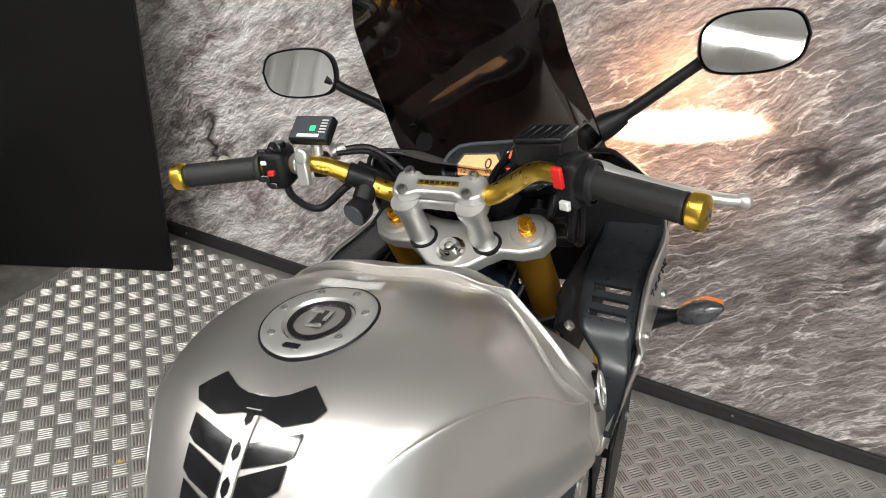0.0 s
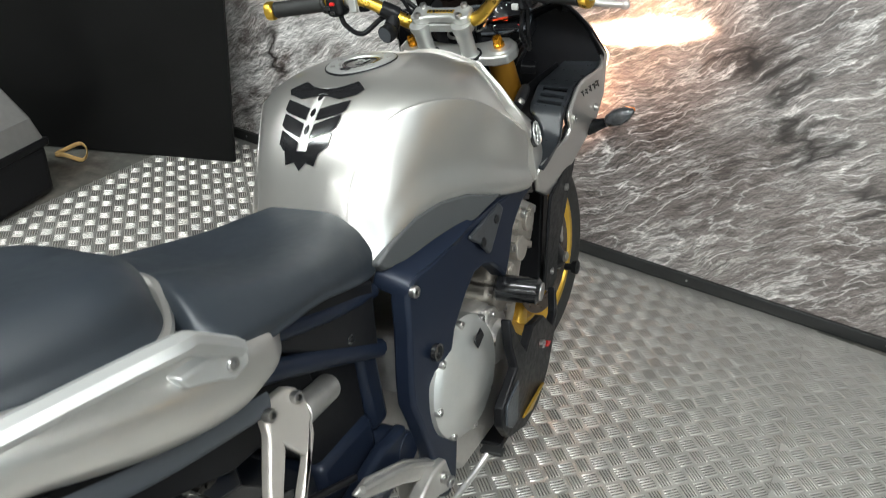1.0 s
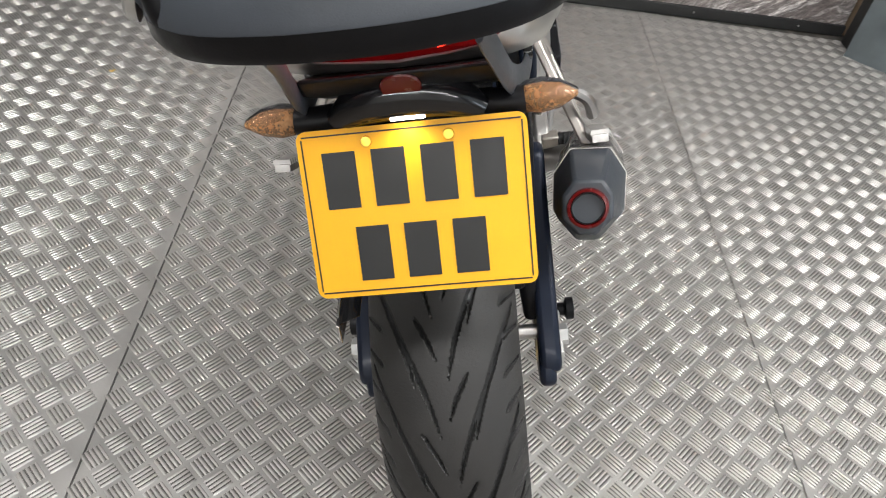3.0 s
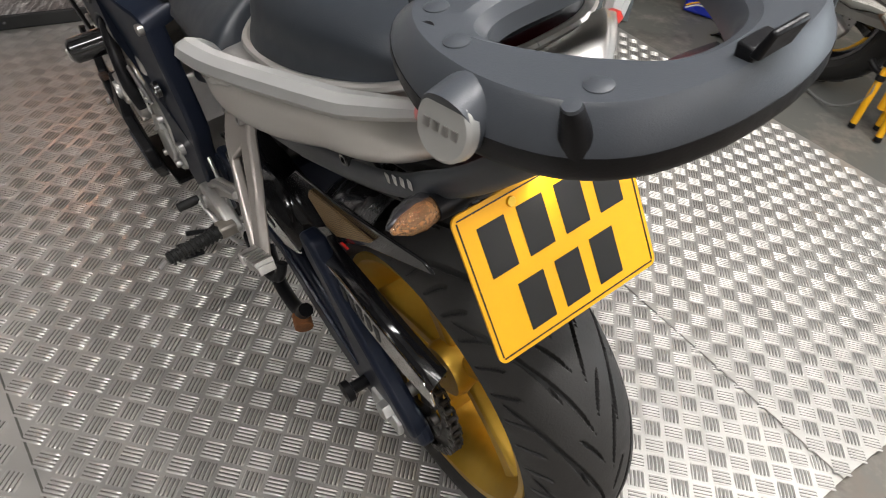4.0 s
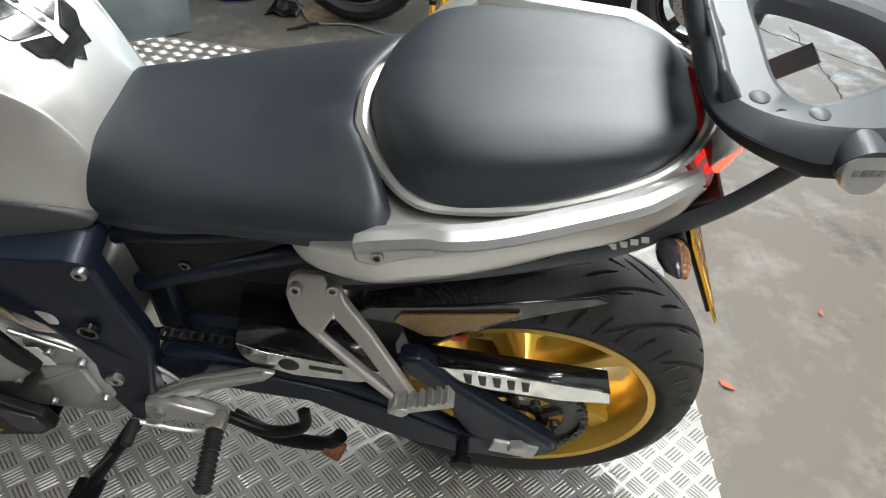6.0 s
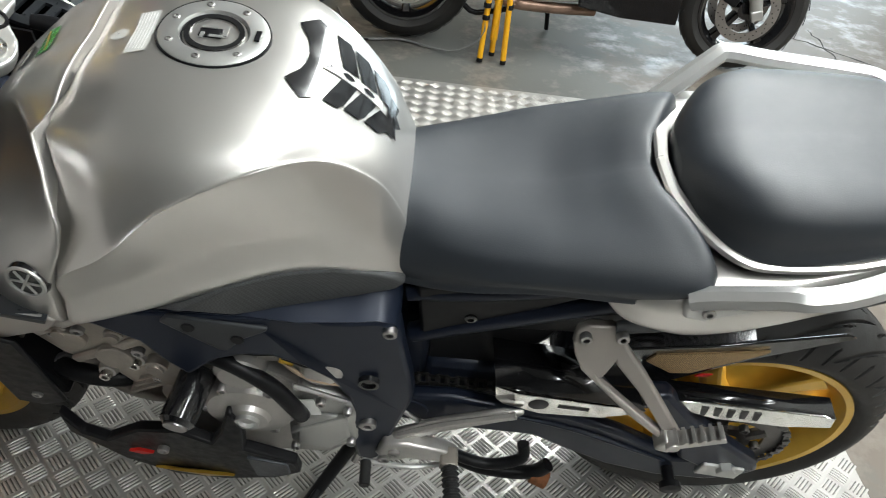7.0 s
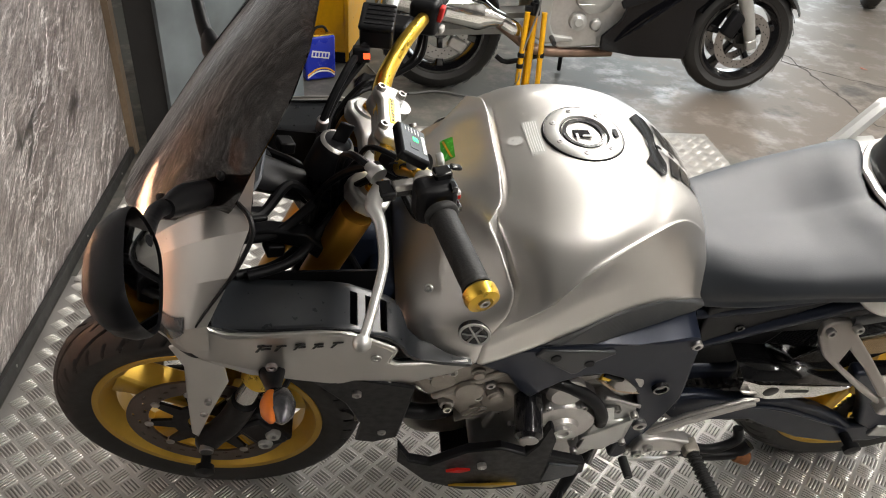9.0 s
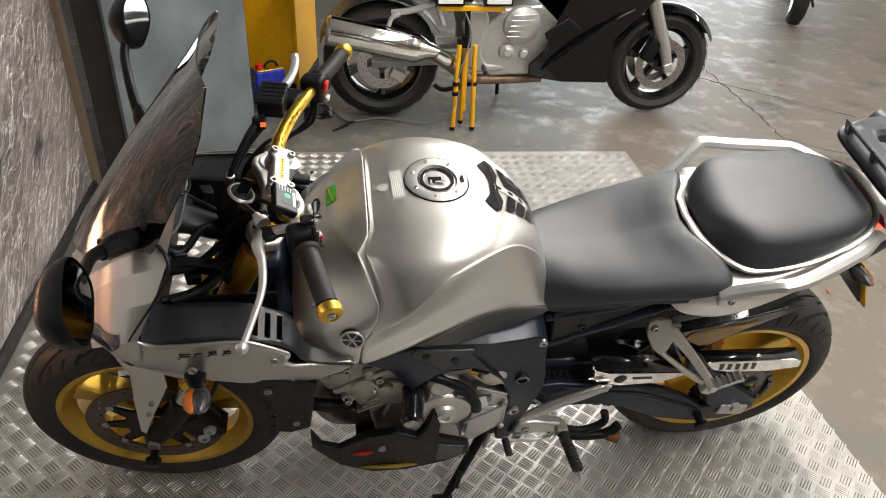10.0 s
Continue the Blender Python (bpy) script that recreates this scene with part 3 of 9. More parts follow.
tread_sheet("tread_plate", -0.648, 0.80, -0.47, 2.085, Matrix(), 1, "scuffed aluminium five-bar tread plate under the motorcycle")
tread_sheet("tread_plate", -1.80, -0.652, -0.45, 2.085, Matrix(), 2, "scuffed aluminium five-bar tread plate by the black board")
tread_sheet("tread_plate", 0.003, 1.25, 0.0, 2.54, pose(0.657, -0.470, 0.0058, 0, 0, -2.46), 3, "scuffed aluminium five-bar tread plate with a lifted corner")


def leaf(x, y, a, s, material="leaf"):
    v = [(-s, 0, 0.002), (-s * 0.3, s * 0.45, 0.006), (s * 0.5, s * 0.35, 0.003), (s, 0, 0.008), (s * 0.4, -s * 0.4, 0.005), (-s * 0.4, -s * 0.35, 0.003), (0, 0, 0.004)]
    ob = ob_from("dry_leaf", (v, [(i, (i + 1) % 6, 6) for i in range(6)]), material, smooth=False)
    ob.matrix_world = pose(x, y, -0.004, 0, 0, a)
    so = ob.modifiers.new("solid", "SOLIDIFY")
    so.thickness = 0.001
    return tagged(ob, "small dry reddish leaf lying on the floor", "leaf", group="fallen leaves")


M["leaf"] = mat("dry_red_leaf", (0.42, 0.12, 0.07), 0.6, 0, 90, 0.3)
for x, y, a, s in ((0.73, -0.43, 20, 0.018), (0.29, -0.56, 60, 0.022), (1.43, -0.72, 10, 0.02), (2.9, -2.0, 45, 0.025), (0.62, -0.9, 0, 0.015)):
    leaf(x, y, a, s)
M["leaf_y"] = mat("dry_yellow_leaf", (0.6, 0.36, 0.03), 0.6, 0, 90, 0.2)
leaf(-1.02, 1.18, 30, 0.012, "leaf_y")

# ---------------- the motorcycle ----------------
LEAN = -14.0
bike = empty("motorcycle", pose(0.043, 0, 0.003, 0, LEAN, 0), label="silver half-faired motorcycle with gold wheels, leaning on its stand", category="motorcycle")
RAKE = Vector((0, 0.4226, -0.9063))        # down the forks
UPF = -RAKE
FWD = Vector((0, 0.9063, 0.4226))          # ahead, square to the forks


def P(name, vf, material, parent=None, label="", **kw):
    return ob_from(name, vf, material, parent or bike, label, **kw)


def tyre(R, half, rim_r, crown, seed, phase):
    """Road tyre with a round crown and sweeping grooves; gives the mesh and its groove faces."""
    NU, NV = 720, 168
    a = (2 * np.pi * np.arange(NU) / NU)[:, None]
    s = np.linspace(-1, 1, NV + 1)[None, :]
    q = np.clip(s / 0.78, -1, 1)
    sx = np.abs(q)
    x = half * np.sin(q * 1.28) / math.sin(1.28) + 0 * a
    r = R - crown * (1 - np.cos(q * 1.28)) / (1 - math.cos(1.28)) + 0 * a
    cut = np.zeros((NU, NV + 1))
    # (grooves round the tyre, from, to, width, sweep, offset)
    for n_, lo, hi, w, sl, ph in ((14, 0.05, 0.60, 0.080, 2.0, 0.0), (14, 0.26, 0.88, 0.105, 1.9, 0.45), (42, 0.62, 0.97, 0.18, 1.3, 0.15), (14, 0.03, 0.26, 0.05, 1.3, 0.72)):
        u = (a / (2 * np.pi) * n_ + np.where(q >= 0, 0.0, 0.5) + ph + sl * np.maximum(sx - lo + 0.02, 1e-6) ** 0.62 + phase) % 1.0
        u = np.minimum(u, 1 - u)
        e = np.clip(np.minimum((sx - lo) / 0.05, (hi - sx) / 0.06), 0, 1)
        wd = w * (1.6 - 0.8 * sx) * 0.5 * e
        cut = np.maximum(cut, np.clip((wd - u) / (w * 0.22), 0, 1) * (e > 0))
    r = r - 0.0055 * cut
    t = np.clip((np.abs(s) - 0.78) / 0.22, 0, 1)
    wall = np.abs(s) >= 0.78
    x = np.where(wall, np.sign(s) * (half + 0.002 * np.sin(t * np.pi) - half * 0.20 * t ** 1.6), x)
    r = np.where(wall, (R - crown) + (rim_r - (R - crown)) * t, r)
    v = np.stack([x, r * np.cos(a), r * np.sin(a)], -1).reshape(-1, 3).tolist()
    w = NV + 1
    f = [(i * w + j, i * w + j + 1, (i + 1) % NU * w + j + 1, (i + 1) % NU * w + j) for i in range(NU) for j in range(NV)]
    deep = ((cut + np.roll(cut, -1, 0))[:, :-1] + (cut + np.roll(cut, -1, 0))[:, 1:] > 2.0).ravel()
    return (v, f), deep


def rim_profile(hw, r):
    """Closed section of a cast rim: flanges, well and inner wall."""
    return [(r + 0.004, -hw), (r - 0.002, -hw + 0.006), (r - 0.012, -hw + 0.016), (r - 0.028, -hw * 0.4), (r - 0.028, hw * 0.4), (r - 0.012, hw - 0.016), (r - 0.002, hw - 0.006),
            (r + 0.004, hw), (r + 0.002, hw + 0.003), (r - 0.010, hw + 0.002), (r - 0.020, hw - 0.012), (r - 0.036, hw * 0.42), (r - 0.036, -hw * 0.42), (r - 0.020, -hw + 0.012), (r - 0.010, -hw - 0.002), (r + 0.002, -hw - 0.003)]


def spoke(hub_r, rim_r, hw0, hw1, w0, w1, ang, twist=0.0):
    """One hollow-backed cast spoke from hub to rim."""
    v, f = [], []
    N = 8
    for i in range(N + 1):
        t = i / N
        r = hub_r + (rim_r - hub_r) * t
        hw = hw0 + (hw1 - hw0) * t ** 1.5
        w = (w0 + (w1 - w0) * t) * (1 - 0.22 * math.sin(math.pi * t))
        a = ang + twist * t
        c, s_ = math.cos(a), math.sin(a)
        for x, q in ((-hw, -w * 0.7), (-hw * 0.8, -w), (hw * 0.8, -w), (hw, -w * 0.7), (hw, w * 0.7), (hw * 0.8, w), (-hw * 0.8, w), (-hw, w * 0.7)):
            v.append((x, r * c - q * s_, r * s_ + q * c))
    for i in range(N):
        for k in range(8):
            f.append((i * 8 + k, i * 8 + (k + 1) % 8, (i + 1) * 8 + (k + 1) % 8, (i + 1) * 8 + k))
    return v, f


def disc(R0, R1, x, holes, n_arm, material, parent, floating=True):
    """A drilled brake disc: two flat faces with round holes through them, joined by carrier arms."""
    t = 0.0025
    N = 72
    v, f = [], []
    rows = 9
    for i in range(N):
        a = 2 * math.pi * i / N
        for j in range(rows):
            r = R0 + (R1 - R0) * j / (rows - 1)
            v.append((0, r * math.cos(a), r * math.sin(a)))
    drop = set()
    for i in range(N):
        for j in range(rows - 1):
            k = (i * 1 + j * 3) % 9
            if 0 < j < rows - 2 and (i + 2 * j) % 6 == 0 and j % 2:
                drop.add((i, j))
    for i in range(N):
        for j in range(rows - 1):
            if (i, j) in drop:
                continue
            i2 = (i + 1) % N
            f.append((i * rows + j, i * rows + j + 1, i2 * rows + j + 1, i2 * rows + j))
    ob = ob_from("brake_disc", (v, f), material, parent, smooth=False)
    so = ob.modifiers.new("solid", "SOLIDIFY")
    so.thickness, so.offset = 0.005, 0
    ob.location = (x, 0, 0)
    for k in range(n_arm):
        a = 2 * math.pi * k / n_arm
        ob_from("disc_bobbin", cyl((-0.006, R0 * math.cos(a), R0 * math.sin(a)), (0.006, R0 * math.cos(a), R0 * math.sin(a)), 0.009, 10), "steel", parent).location = (x, 0, 0)
    # star-shaped carrier in one piece
    st = []
    for k in range(n_arm):
        for da, r in ((-0.30, 0.072), (-0.13, R0 * 0.92), (-0.05, R0 + 0.006), (0.05, R0 + 0.006), (0.13, R0 * 0.92), (0.30, 0.072)):
            a = 2 * math.pi * (k + da * 1.0) / n_arm
            st.append((r * math.cos(a), r * math.sin(a), a))
    ns = len(st)
    v = [(sx_, y, z) for sx_ in (-0.003, 0.003) for y, z, a in st] + [(sx_, 0.042 * math.cos(a), 0.042 * math.sin(a)) for sx_ in (-0.003, 0.003) for y, z, a in st]
    f = []
    for k in range(ns):
        q = (k + 1) % ns
        f += [(k, q, 2 * ns + q, 2 * ns + k), (ns + q, ns + k, 3 * ns + k, 3 * ns + q), (k, ns + k, ns + q, q), (2 * ns + q, 3 * ns + q, 3 * ns + k, 2 * ns + k)]
    car = (v, f)
    c = ob_from("disc_carrier", car, "black", parent, smooth=False)
    c.location = (x, 0, 0)
    return ob


def wheel(name, label, centre, R, half, crown, rim_r, rim_hw, phase):
    w = new(name)
    w.parent, w.location = bike, centre
    w["label"] = label
    ty_vf, deep = tyre(R, half, rim_r, crown, 1, phase)
    ty = ob_from("tyre", ty_vf, "rubber", w, sharp=30)
    # groove floors painted darker: recess shade in the colour, beside the lighter worn crown
    ty.data.materials.append(M["grip"])
    ty.data.polygons.foreach_set("material_index", [1 if q else 0 for q in deep])
    ob_from("rim", lathe(rim_profile(rim_hw, rim_r), (0, 0, 0), (1, 0, 0), 96, True), "gold", w)
    for k in range(5):
        a = 2 * math.pi * k / 5 + phase * 3
        ob_from("spoke", spoke(0.035, rim_r - 0.030, 0.034, rim_hw * 0.62, 0.018, 0.030, a), "gold", w, bevel=0.004)
    ob_from("hub", lathe([(0.012, -0.055), (0.045, -0.055), (0.05, -0.04), (0.042, 0), (0.05, 0.04), (0.045, 0.055), (0.012, 0.055)], (0, 0, 0), (1, 0, 0), 40, True), "gold", w)
    a = 1.25 + phase
    ob_from("valve", cyl((0.01, (rim_r - 0.03) * math.cos(a), (rim_r - 0.03) * math.sin(a)), (0.02, (rim_r - 0.07) * math.cos(a), (rim_r - 0.07) * math.sin(a)), 0.004, 8), "black", w)
    return w


FA, RA = (0.0, 1.49, 0.312), (0.0, -0.005, 0.316)
fw = wheel("front_wheel", "gold five-spoke front wheel with a worn road tyre", FA, 0.311, 0.062, 0.040, 0.226, 0.050, 0.15)
rw = wheel("rear_wheel", "wide gold five-spoke rear wheel with a grooved road tyre", RA, 0.316, 0.093, 0.060, 0.228, 0.078, 0.4)
for sx in (-1, 1):
    disc(0.118, 0.160, sx * 0.064, 12, 9, "disc_brown", fw)
disc(0.082, 0.122, 0.088, 8, 6, "steel", rw)

# sprocket and chain
NT = 45
pv = []
for k in range(NT * 2):
    a = 2 * math.pi * k / (NT * 2)
    r = 0.114 if k % 2 else 0.105
    pv.append((r * math.cos(a), r * math.sin(a)))
inner = [(0.075 * math.cos(2 * math.pi * k / (NT * 2)), 0.075 * math.sin(2 * math.pi * k / (NT * 2))) for k in range(NT * 2)]
n_ = NT * 2
v = [(x, y, z) for x in (-0.104, -0.110) for y, z in pv] + [(x, y, z) for x in (-0.104, -0.110) for y, z in inner]
f = []
for k in range(n_):
    q = (k + 1) % n_
    f += [(k, q, n_ + q, n_ + k), (2 * n_ + q, 2 * n_ + k, 3 * n_ + k, 3 * n_ + q), (k, 2 * n_ + k, 2 * n_ + q, q), (n_ + q, 3 * n_ + q, 3 * n_ + k, n_ + k)]
ob_from("sprocket", (v, f), "chain", rw, "black toothed rear sprocket", smooth=False)
arms = [lathe([(0.03, -0.104), (0.052, -0.104), (0.052, -0.112), (0.03, -0.112)], (0, 0, 0), (1, 0, 0), 32, True)]
for k in range(5):
    a = 2 * math.pi * k / 5
    arms.append(tube([(-0.108, 0.045 * math.cos(a), 0.045 * math.sin(a)), (-0.108, 0.08 * math.cos(a), 0.08 * math.sin(a))], 0.011, 8, 1))
    arms.append(bolt((-0.112, 0.062 * math.cos(a + 0.63), 0.062 * math.sin(a + 0.63)), (-1, 0, 0), 0.009, 0.008))
ob_from("sprocket_carrier", join(*arms), "chain", rw)

CX = -0.109
Cr = Vector((CX, RA[1], RA[2]))
Cf = Vector((CX, 0.60, 0.405))
loop = []
dirv = (Cf - Cr).normalized()
up_ = Vector((0, -dirv.z, dirv.y))
R0_, R1_ = 0.110, 0.04
for k in range(60):
    loop.append(Cr + up_ * R0_ + (Cf + up_ * R1_ - Cr - up_ * R0_) * (k / 60))
for k in range(7):
    a = math.pi * k / 7
    loop.append(Cf + (up_ * math.cos(a) + dirv * math.sin(a)) * R1_)
for k in range(60):
    loop.append(Cf - up_ * R1_ + (Cr - up_ * R0_ - Cf + up_ * R1_) * (k / 60))
for k in range(22):
    a = math.pi * k / 22
    loop.append(Cr + (-up_ * math.cos(a) - dirv * math.sin(a)) * R0_)
L_, acc = 0.0, [0.0]
for a, b in zip(loop, loop[1:] + loop[:1]):
    L_ += (b - a).length
    acc.append(L_)


def on_loop(s):
    s %= L_
    for i in range(len(loop)):
        if acc[i + 1] >= s:
            return loop[i].lerp(loop[(i + 1) % len(loop)], (s - acc[i]) / (acc[i + 1] - acc[i]))
    return loop[0]


links = []
NL = int(L_ / 0.0159)
for k in range(NL):
    a, b = on_loop(k * L_ / NL), on_loop((k + 1) * L_ / NL)
    d = (b - a).normalized()
    u = Vector((1, 0, 0)).cross(d)
    wx = 0.0085 if k % 2 else 0.006
    for sx in (-1, 1):
        c = (a + b) / 2 + Vector((sx * wx, 0, 0))
        vv = []
        for e, hgt in ((-1.25, 0.5), (-0.9, 1), (0, 0.68), (0.9, 1), (1.25, 0.5)):
            for sg in (-1, 1):
                for tx in (-0.001, 0.001):
                    vv.append(c + d * e * 0.0085 + u * sg * hgt * 0.0072 + Vector((tx, 0, 0)))
        ff = []
        for i in range(4):
            o = i * 4
            ff += [(o, o + 4, o + 6, o + 2), (o + 1, o + 3, o + 7, o + 5), (o, o + 1, o + 5, o + 4), (o + 2, o + 6, o + 7, o + 3)]
        ff += [(0, 2, 3, 1), (16, 17, 19, 18)]
        links.append((vv, ff))
    links.append(cyl(a - Vector((0.0105, 0, 0)), a + Vector((0.0105, 0, 0)), 0.0045, 8))
tagged(P("drive_chain", join(*links), "chain", None, "oily black drive chain", smooth=False), kind="stuff")

# ---- frame, engine, swingarm ----
fr_out = lambda y, z: 0.212 - 0.22 * max(0.0, 0.72 - y) ** 1.0 - 0.04 * max(0.0, z - 0.66) - 0.10 * max(0, 0.42 - z)
FRAME = [(1.06, 0.735), (0.98, 0.730), (0.92, 0.724), (0.862, 0.731), (0.779, 0.733), (0.72, 0.729), (0.688, 0.725), (0.650, 0.719), (0.622, 0.717), (0.598, 0.708), (0.590, 0.690), (0.583, 0.637), (0.567, 0.545), (0.562, 0.500), (0.572, 0.455), (0.590, 0.370),
         (0.604, 0.262), (0.625, 0.245), (0.650, 0.270), (0.656, 0.340), (0.660, 0.405), (0.655, 0.440), (0.651, 0.470), (0.659, 0.516), (0.684, 0.580), (0.721, 0.630), (0.760, 0.647), (0.796, 0.643), (0.831, 0.626), (0.853, 0.606), (0.880, 0.575), (0.905, 0.606), (0.932, 0.655), (0.984, 0.685), (1.05, 0.695)]
for sx in (-1, 1):
    vf = prism(FRAME, fr_out, lambda y, z: fr_out(y, z) - 0.035)
    P("frame_spar", vf if sx > 0 else flip(vf), "navy", None, "dark navy cast frame side", bevel=0.007, seg=3)
    # cover panel and bolts on the spar
    vf = prism([(0.894, 0.712), (0.882, 0.727), (0.760, 0.718), (0.757, 0.712), (0.791, 0.688), (0.814, 0.658), (0.824, 0.658)], lambda y, z: fr_out(y, z) + 0.004, lambda y, z: fr_out(y, z) - 0.004)
    P("frame_cover", vf if sx > 0 else flip(vf), "dark_plastic", None, "dark moulded frame cover", bevel=0.003)
    for by, bz in ((0.858, 0.706), (0.798, 0.688)):
        P("cover_plug", cyl((sx * (fr_out(by, bz) + 0.002), by, bz), (sx * (fr_out(by, bz) + 0.006), by, bz), 0.009, 16), "black")
    for by, bz, r in ((0.604, 0.694, 0.010), (0.631, 0.432, 0.014), (0.606, 0.300, 0.012)):
        P("frame_bolt", bolt((sx * (fr_out(by, bz) + 0.001), by, bz), (sx, 0, 0), r, 0.007), "steel")
    P("frame_recess", lathe([(0.0001, 0.0), (0.010, 0.0), (0.011, 0.004), (0.015, 0.004), (0.016, -0.004)], (sx * (fr_out(0.630, 0.566) + 0.002), 0.630, 0.566), (sx, 0, 0), 20), "black_gloss")
    # shoulder of the frame, sloping in to the knee pad
    ledge = [(0.930, 0.724, 0.190, 0.736), (0.862, 0.731, 0.180, 0.746), (0.779, 0.733, 0.170, 0.744), (0.720, 0.729, 0.158, 0.738), (0.688, 0.725, 0.150, 0.732), (0.650, 0.719, 0.140, 0.729), (0.622, 0.717, 0.130, 0.732), (0.600, 0.708, 0.124, 0.728), (0.592, 0.694, 0.122, 0.715)]
    nl = len(ledge)
    top_ = [(sx * (fr_out(y, z) - 0.002), y, z) for y, z, a, b in ledge] + [(sx * a, y, b) for y, z, a, b in ledge]
    vv = top_ + [(x - sx * 0.004, y, z - 0.010) for x, y, z in top_]
    ff = []
    for o, turn in ((0, 1), (2 * nl, -1)):
        ff += [(o + i, o + i + 1, o + nl + i + 1, o + nl + i)[::turn] for i in range(nl - 1)]
    ff += [(i, i + 2 * nl, i + 1 + 2 * nl, i + 1) for i in range(nl - 1)] + [(nl + i, nl + i + 1, 3 * nl + i + 1, 3 * nl + i) for i in range(nl - 1)]
    ff += [(0, nl, 3 * nl, 2 * nl), (nl - 1, 3 * nl - 1, 4 * nl - 1, 2 * nl - 1)]
    P("frame_shoulder", (vv, ff if sx < 0 else [tuple(reversed(f)) for f in ff]), "navy", None, "dark navy sloping top of the frame", sharp=50)
    # rear subframe rail and side cover under the seat
    P("subframe_rail", tube([(sx * 0.12, 0.575, 0.60), (sx * 0.125, 0.45, 0.665), (sx * 0.13, 0.30, 0.735), (sx * 0.12, 0.10, 0.80)], 0.016, 10, 4), "navy")
    P("subframe_rail", tube([(sx * 0.12, 0.585, 0.70), (sx * 0.13, 0.45, 0.735), (sx * 0.135, 0.30, 0.785)], 0.013, 10, 4), "navy")
    vf = prism([(0.575, 0.728), (0.50, 0.752), (0.40, 0.778), (0.33, 0.792), (0.30, 0.775), (0.42, 0.690), (0.50, 0.625), (0.56, 0.598)], lambda y, z: 0.132 + 0.10 * max(0.0, z - 0.71), lambda y, z: 0.09)
    P("side_cover", vf if sx > 0 else flip(vf), "black", None, "black plastic side cover under the seat", bevel=0.006, seg=3)
    P("side_cover_bolt", bolt((sx * 0.133, 0.495, 0.668), (sx, 0, 0), 0.009, 0.004), "black_gloss")
P("steering_head", cyl((0, 1.245, 0.80), (0, 1.175, 0.945), 0.038, 24), "navy")
P("frame_front", join(box((0, 1.10, 0.76), (0.30, 0.12, 0.10)), box((0, 1.18, 0.80), (0.14, 0.10, 0.13))), "navy", bevel=0.02)
P("inner_mudguard", prism([(0.55, 0.46), (0.56, 0.68), (0.36, 0.76), (0.30, 0.70), (0.36, 0.56), (0.42, 0.47)], -0.088, 0.088), "black", None, "black plastic inner mudguard", bevel=0.01)
P("frame_bridge", box((0, 0.57, 0.52), (0.20, 0.05, 0.16)), "navy", bevel=0.012)

# engine: crankcase, sloping cylinder block and head, covers
P("crankcase", prism([(0.95, 0.30), (0.97, 0.42), (0.90, 0.52), (0.80, 0.55), (0.66, 0.56), (0.61, 0.48), (0.63, 0.32), (0.70, 0.24), (0.88, 0.23)], -0.165, 0.165), "alloy", None, "grey cast alloy crankcase", bevel=0.012, seg=3)
blk = rot(-32)
P("cylinder_block", join(box((0, 0.955, 0.555), (0.36, 0.15, 0.15), blk)), "alloy_dark", bevel=0.012, seg=3)
P("cylinder_head", join(box((0, 1.005, 0.635), (0.385, 0.17, 0.075), blk)), "alloy_dark", bevel=0.014, seg=3)
P("cam_cover", join(box((0, 1.035, 0.70), (0.35, 0.16, 0.055), blk)), "alloy_dark", bevel=0.02, seg=3)
for sx in (-1, 1):
    for k in range(4):
        P("head_bolt", bolt((sx * 0.195, 0.95 + 0.035 * k, 0.602 + 0.022 * k - (0.03 if k % 2 else 0)), (sx, 0, 0), 0.009, 0.006), "steel")
    P("head_boss", cyl((sx * 0.17, 0.985, 0.585), (sx * 0.202, 0.985, 0.585), 0.026, 20), "alloy_dark")
    P("head_boss", cyl((sx * 0.17, 1.035, 0.625), (sx * 0.202, 1.035, 0.625), 0.022, 20), "alloy_dark")
for k in range(3):
    P("fin", box((0, 0.93 - 0.012 * k, 0.50 + 0.022 * k), (0.372, 0.16, 0.005), blk), "alloy_dark")
# cast steps, plug tubes, cover rims and wiring on the engine's flanks
for sx in (-1, 1):
    for (y, z), r, d in (((1.075, 0.690), 0.020, 0.012), ((1.005, 0.700), 0.018, 0.010), ((1.045, 0.640), 0.013, 0.016), ((0.975, 0.640), 0.013, 0.016), ((0.935, 0.560), 0.016, 0.014)):
        P("head_plug", lathe([(0.0001, d), (r * 0.72, d), (r * 0.8, d * 0.7), (r, d * 0.6), (r, -0.02)], (sx * 0.188, y, z), (sx, 0, 0), 20), "alloy_dark")
    P("head_step", box((sx * 0.182, 1.02, 0.668), (0.030, 0.150, 0.018), blk), "alloy", bevel=0.004)
    P("head_step", box((sx * 0.184, 0.985, 0.602), (0.026, 0.150, 0.016), blk), "alloy_dark", bevel=0.004)
    P("cam_cover_rim", box((sx * 0.160, 1.036, 0.690), (0.030, 0.165, 0.012), blk), "alloy", bevel=0.003)
    P("cylinder_boss", prism([(0.93, 0.585), (0.89, 0.575), (0.875, 0.52), (0.90, 0.48), (0.95, 0.49), (0.965, 0.545)], sx * 0.150, sx * 0.186), "alloy_dark", bevel=0.008, seg=3)
    P("case_step", prism([(0.925, 0.47), (0.90, 0.50), (0.85, 0.515), (0.84, 0.49), (0.87, 0.44), (0.90, 0.40), (0.94, 0.41)], sx * 0.150, sx * 0.178), "alloy", bevel=0.006, seg=3)
    for y, z in ((0.915, 0.485), (0.862, 0.500), (0.885, 0.432), (0.935, 0.545), (0.948, 0.505)):
        P("case_bolt", bolt((sx * 0.180, y, z), (sx, 0, 0), 0.007, 0.007), "steel")
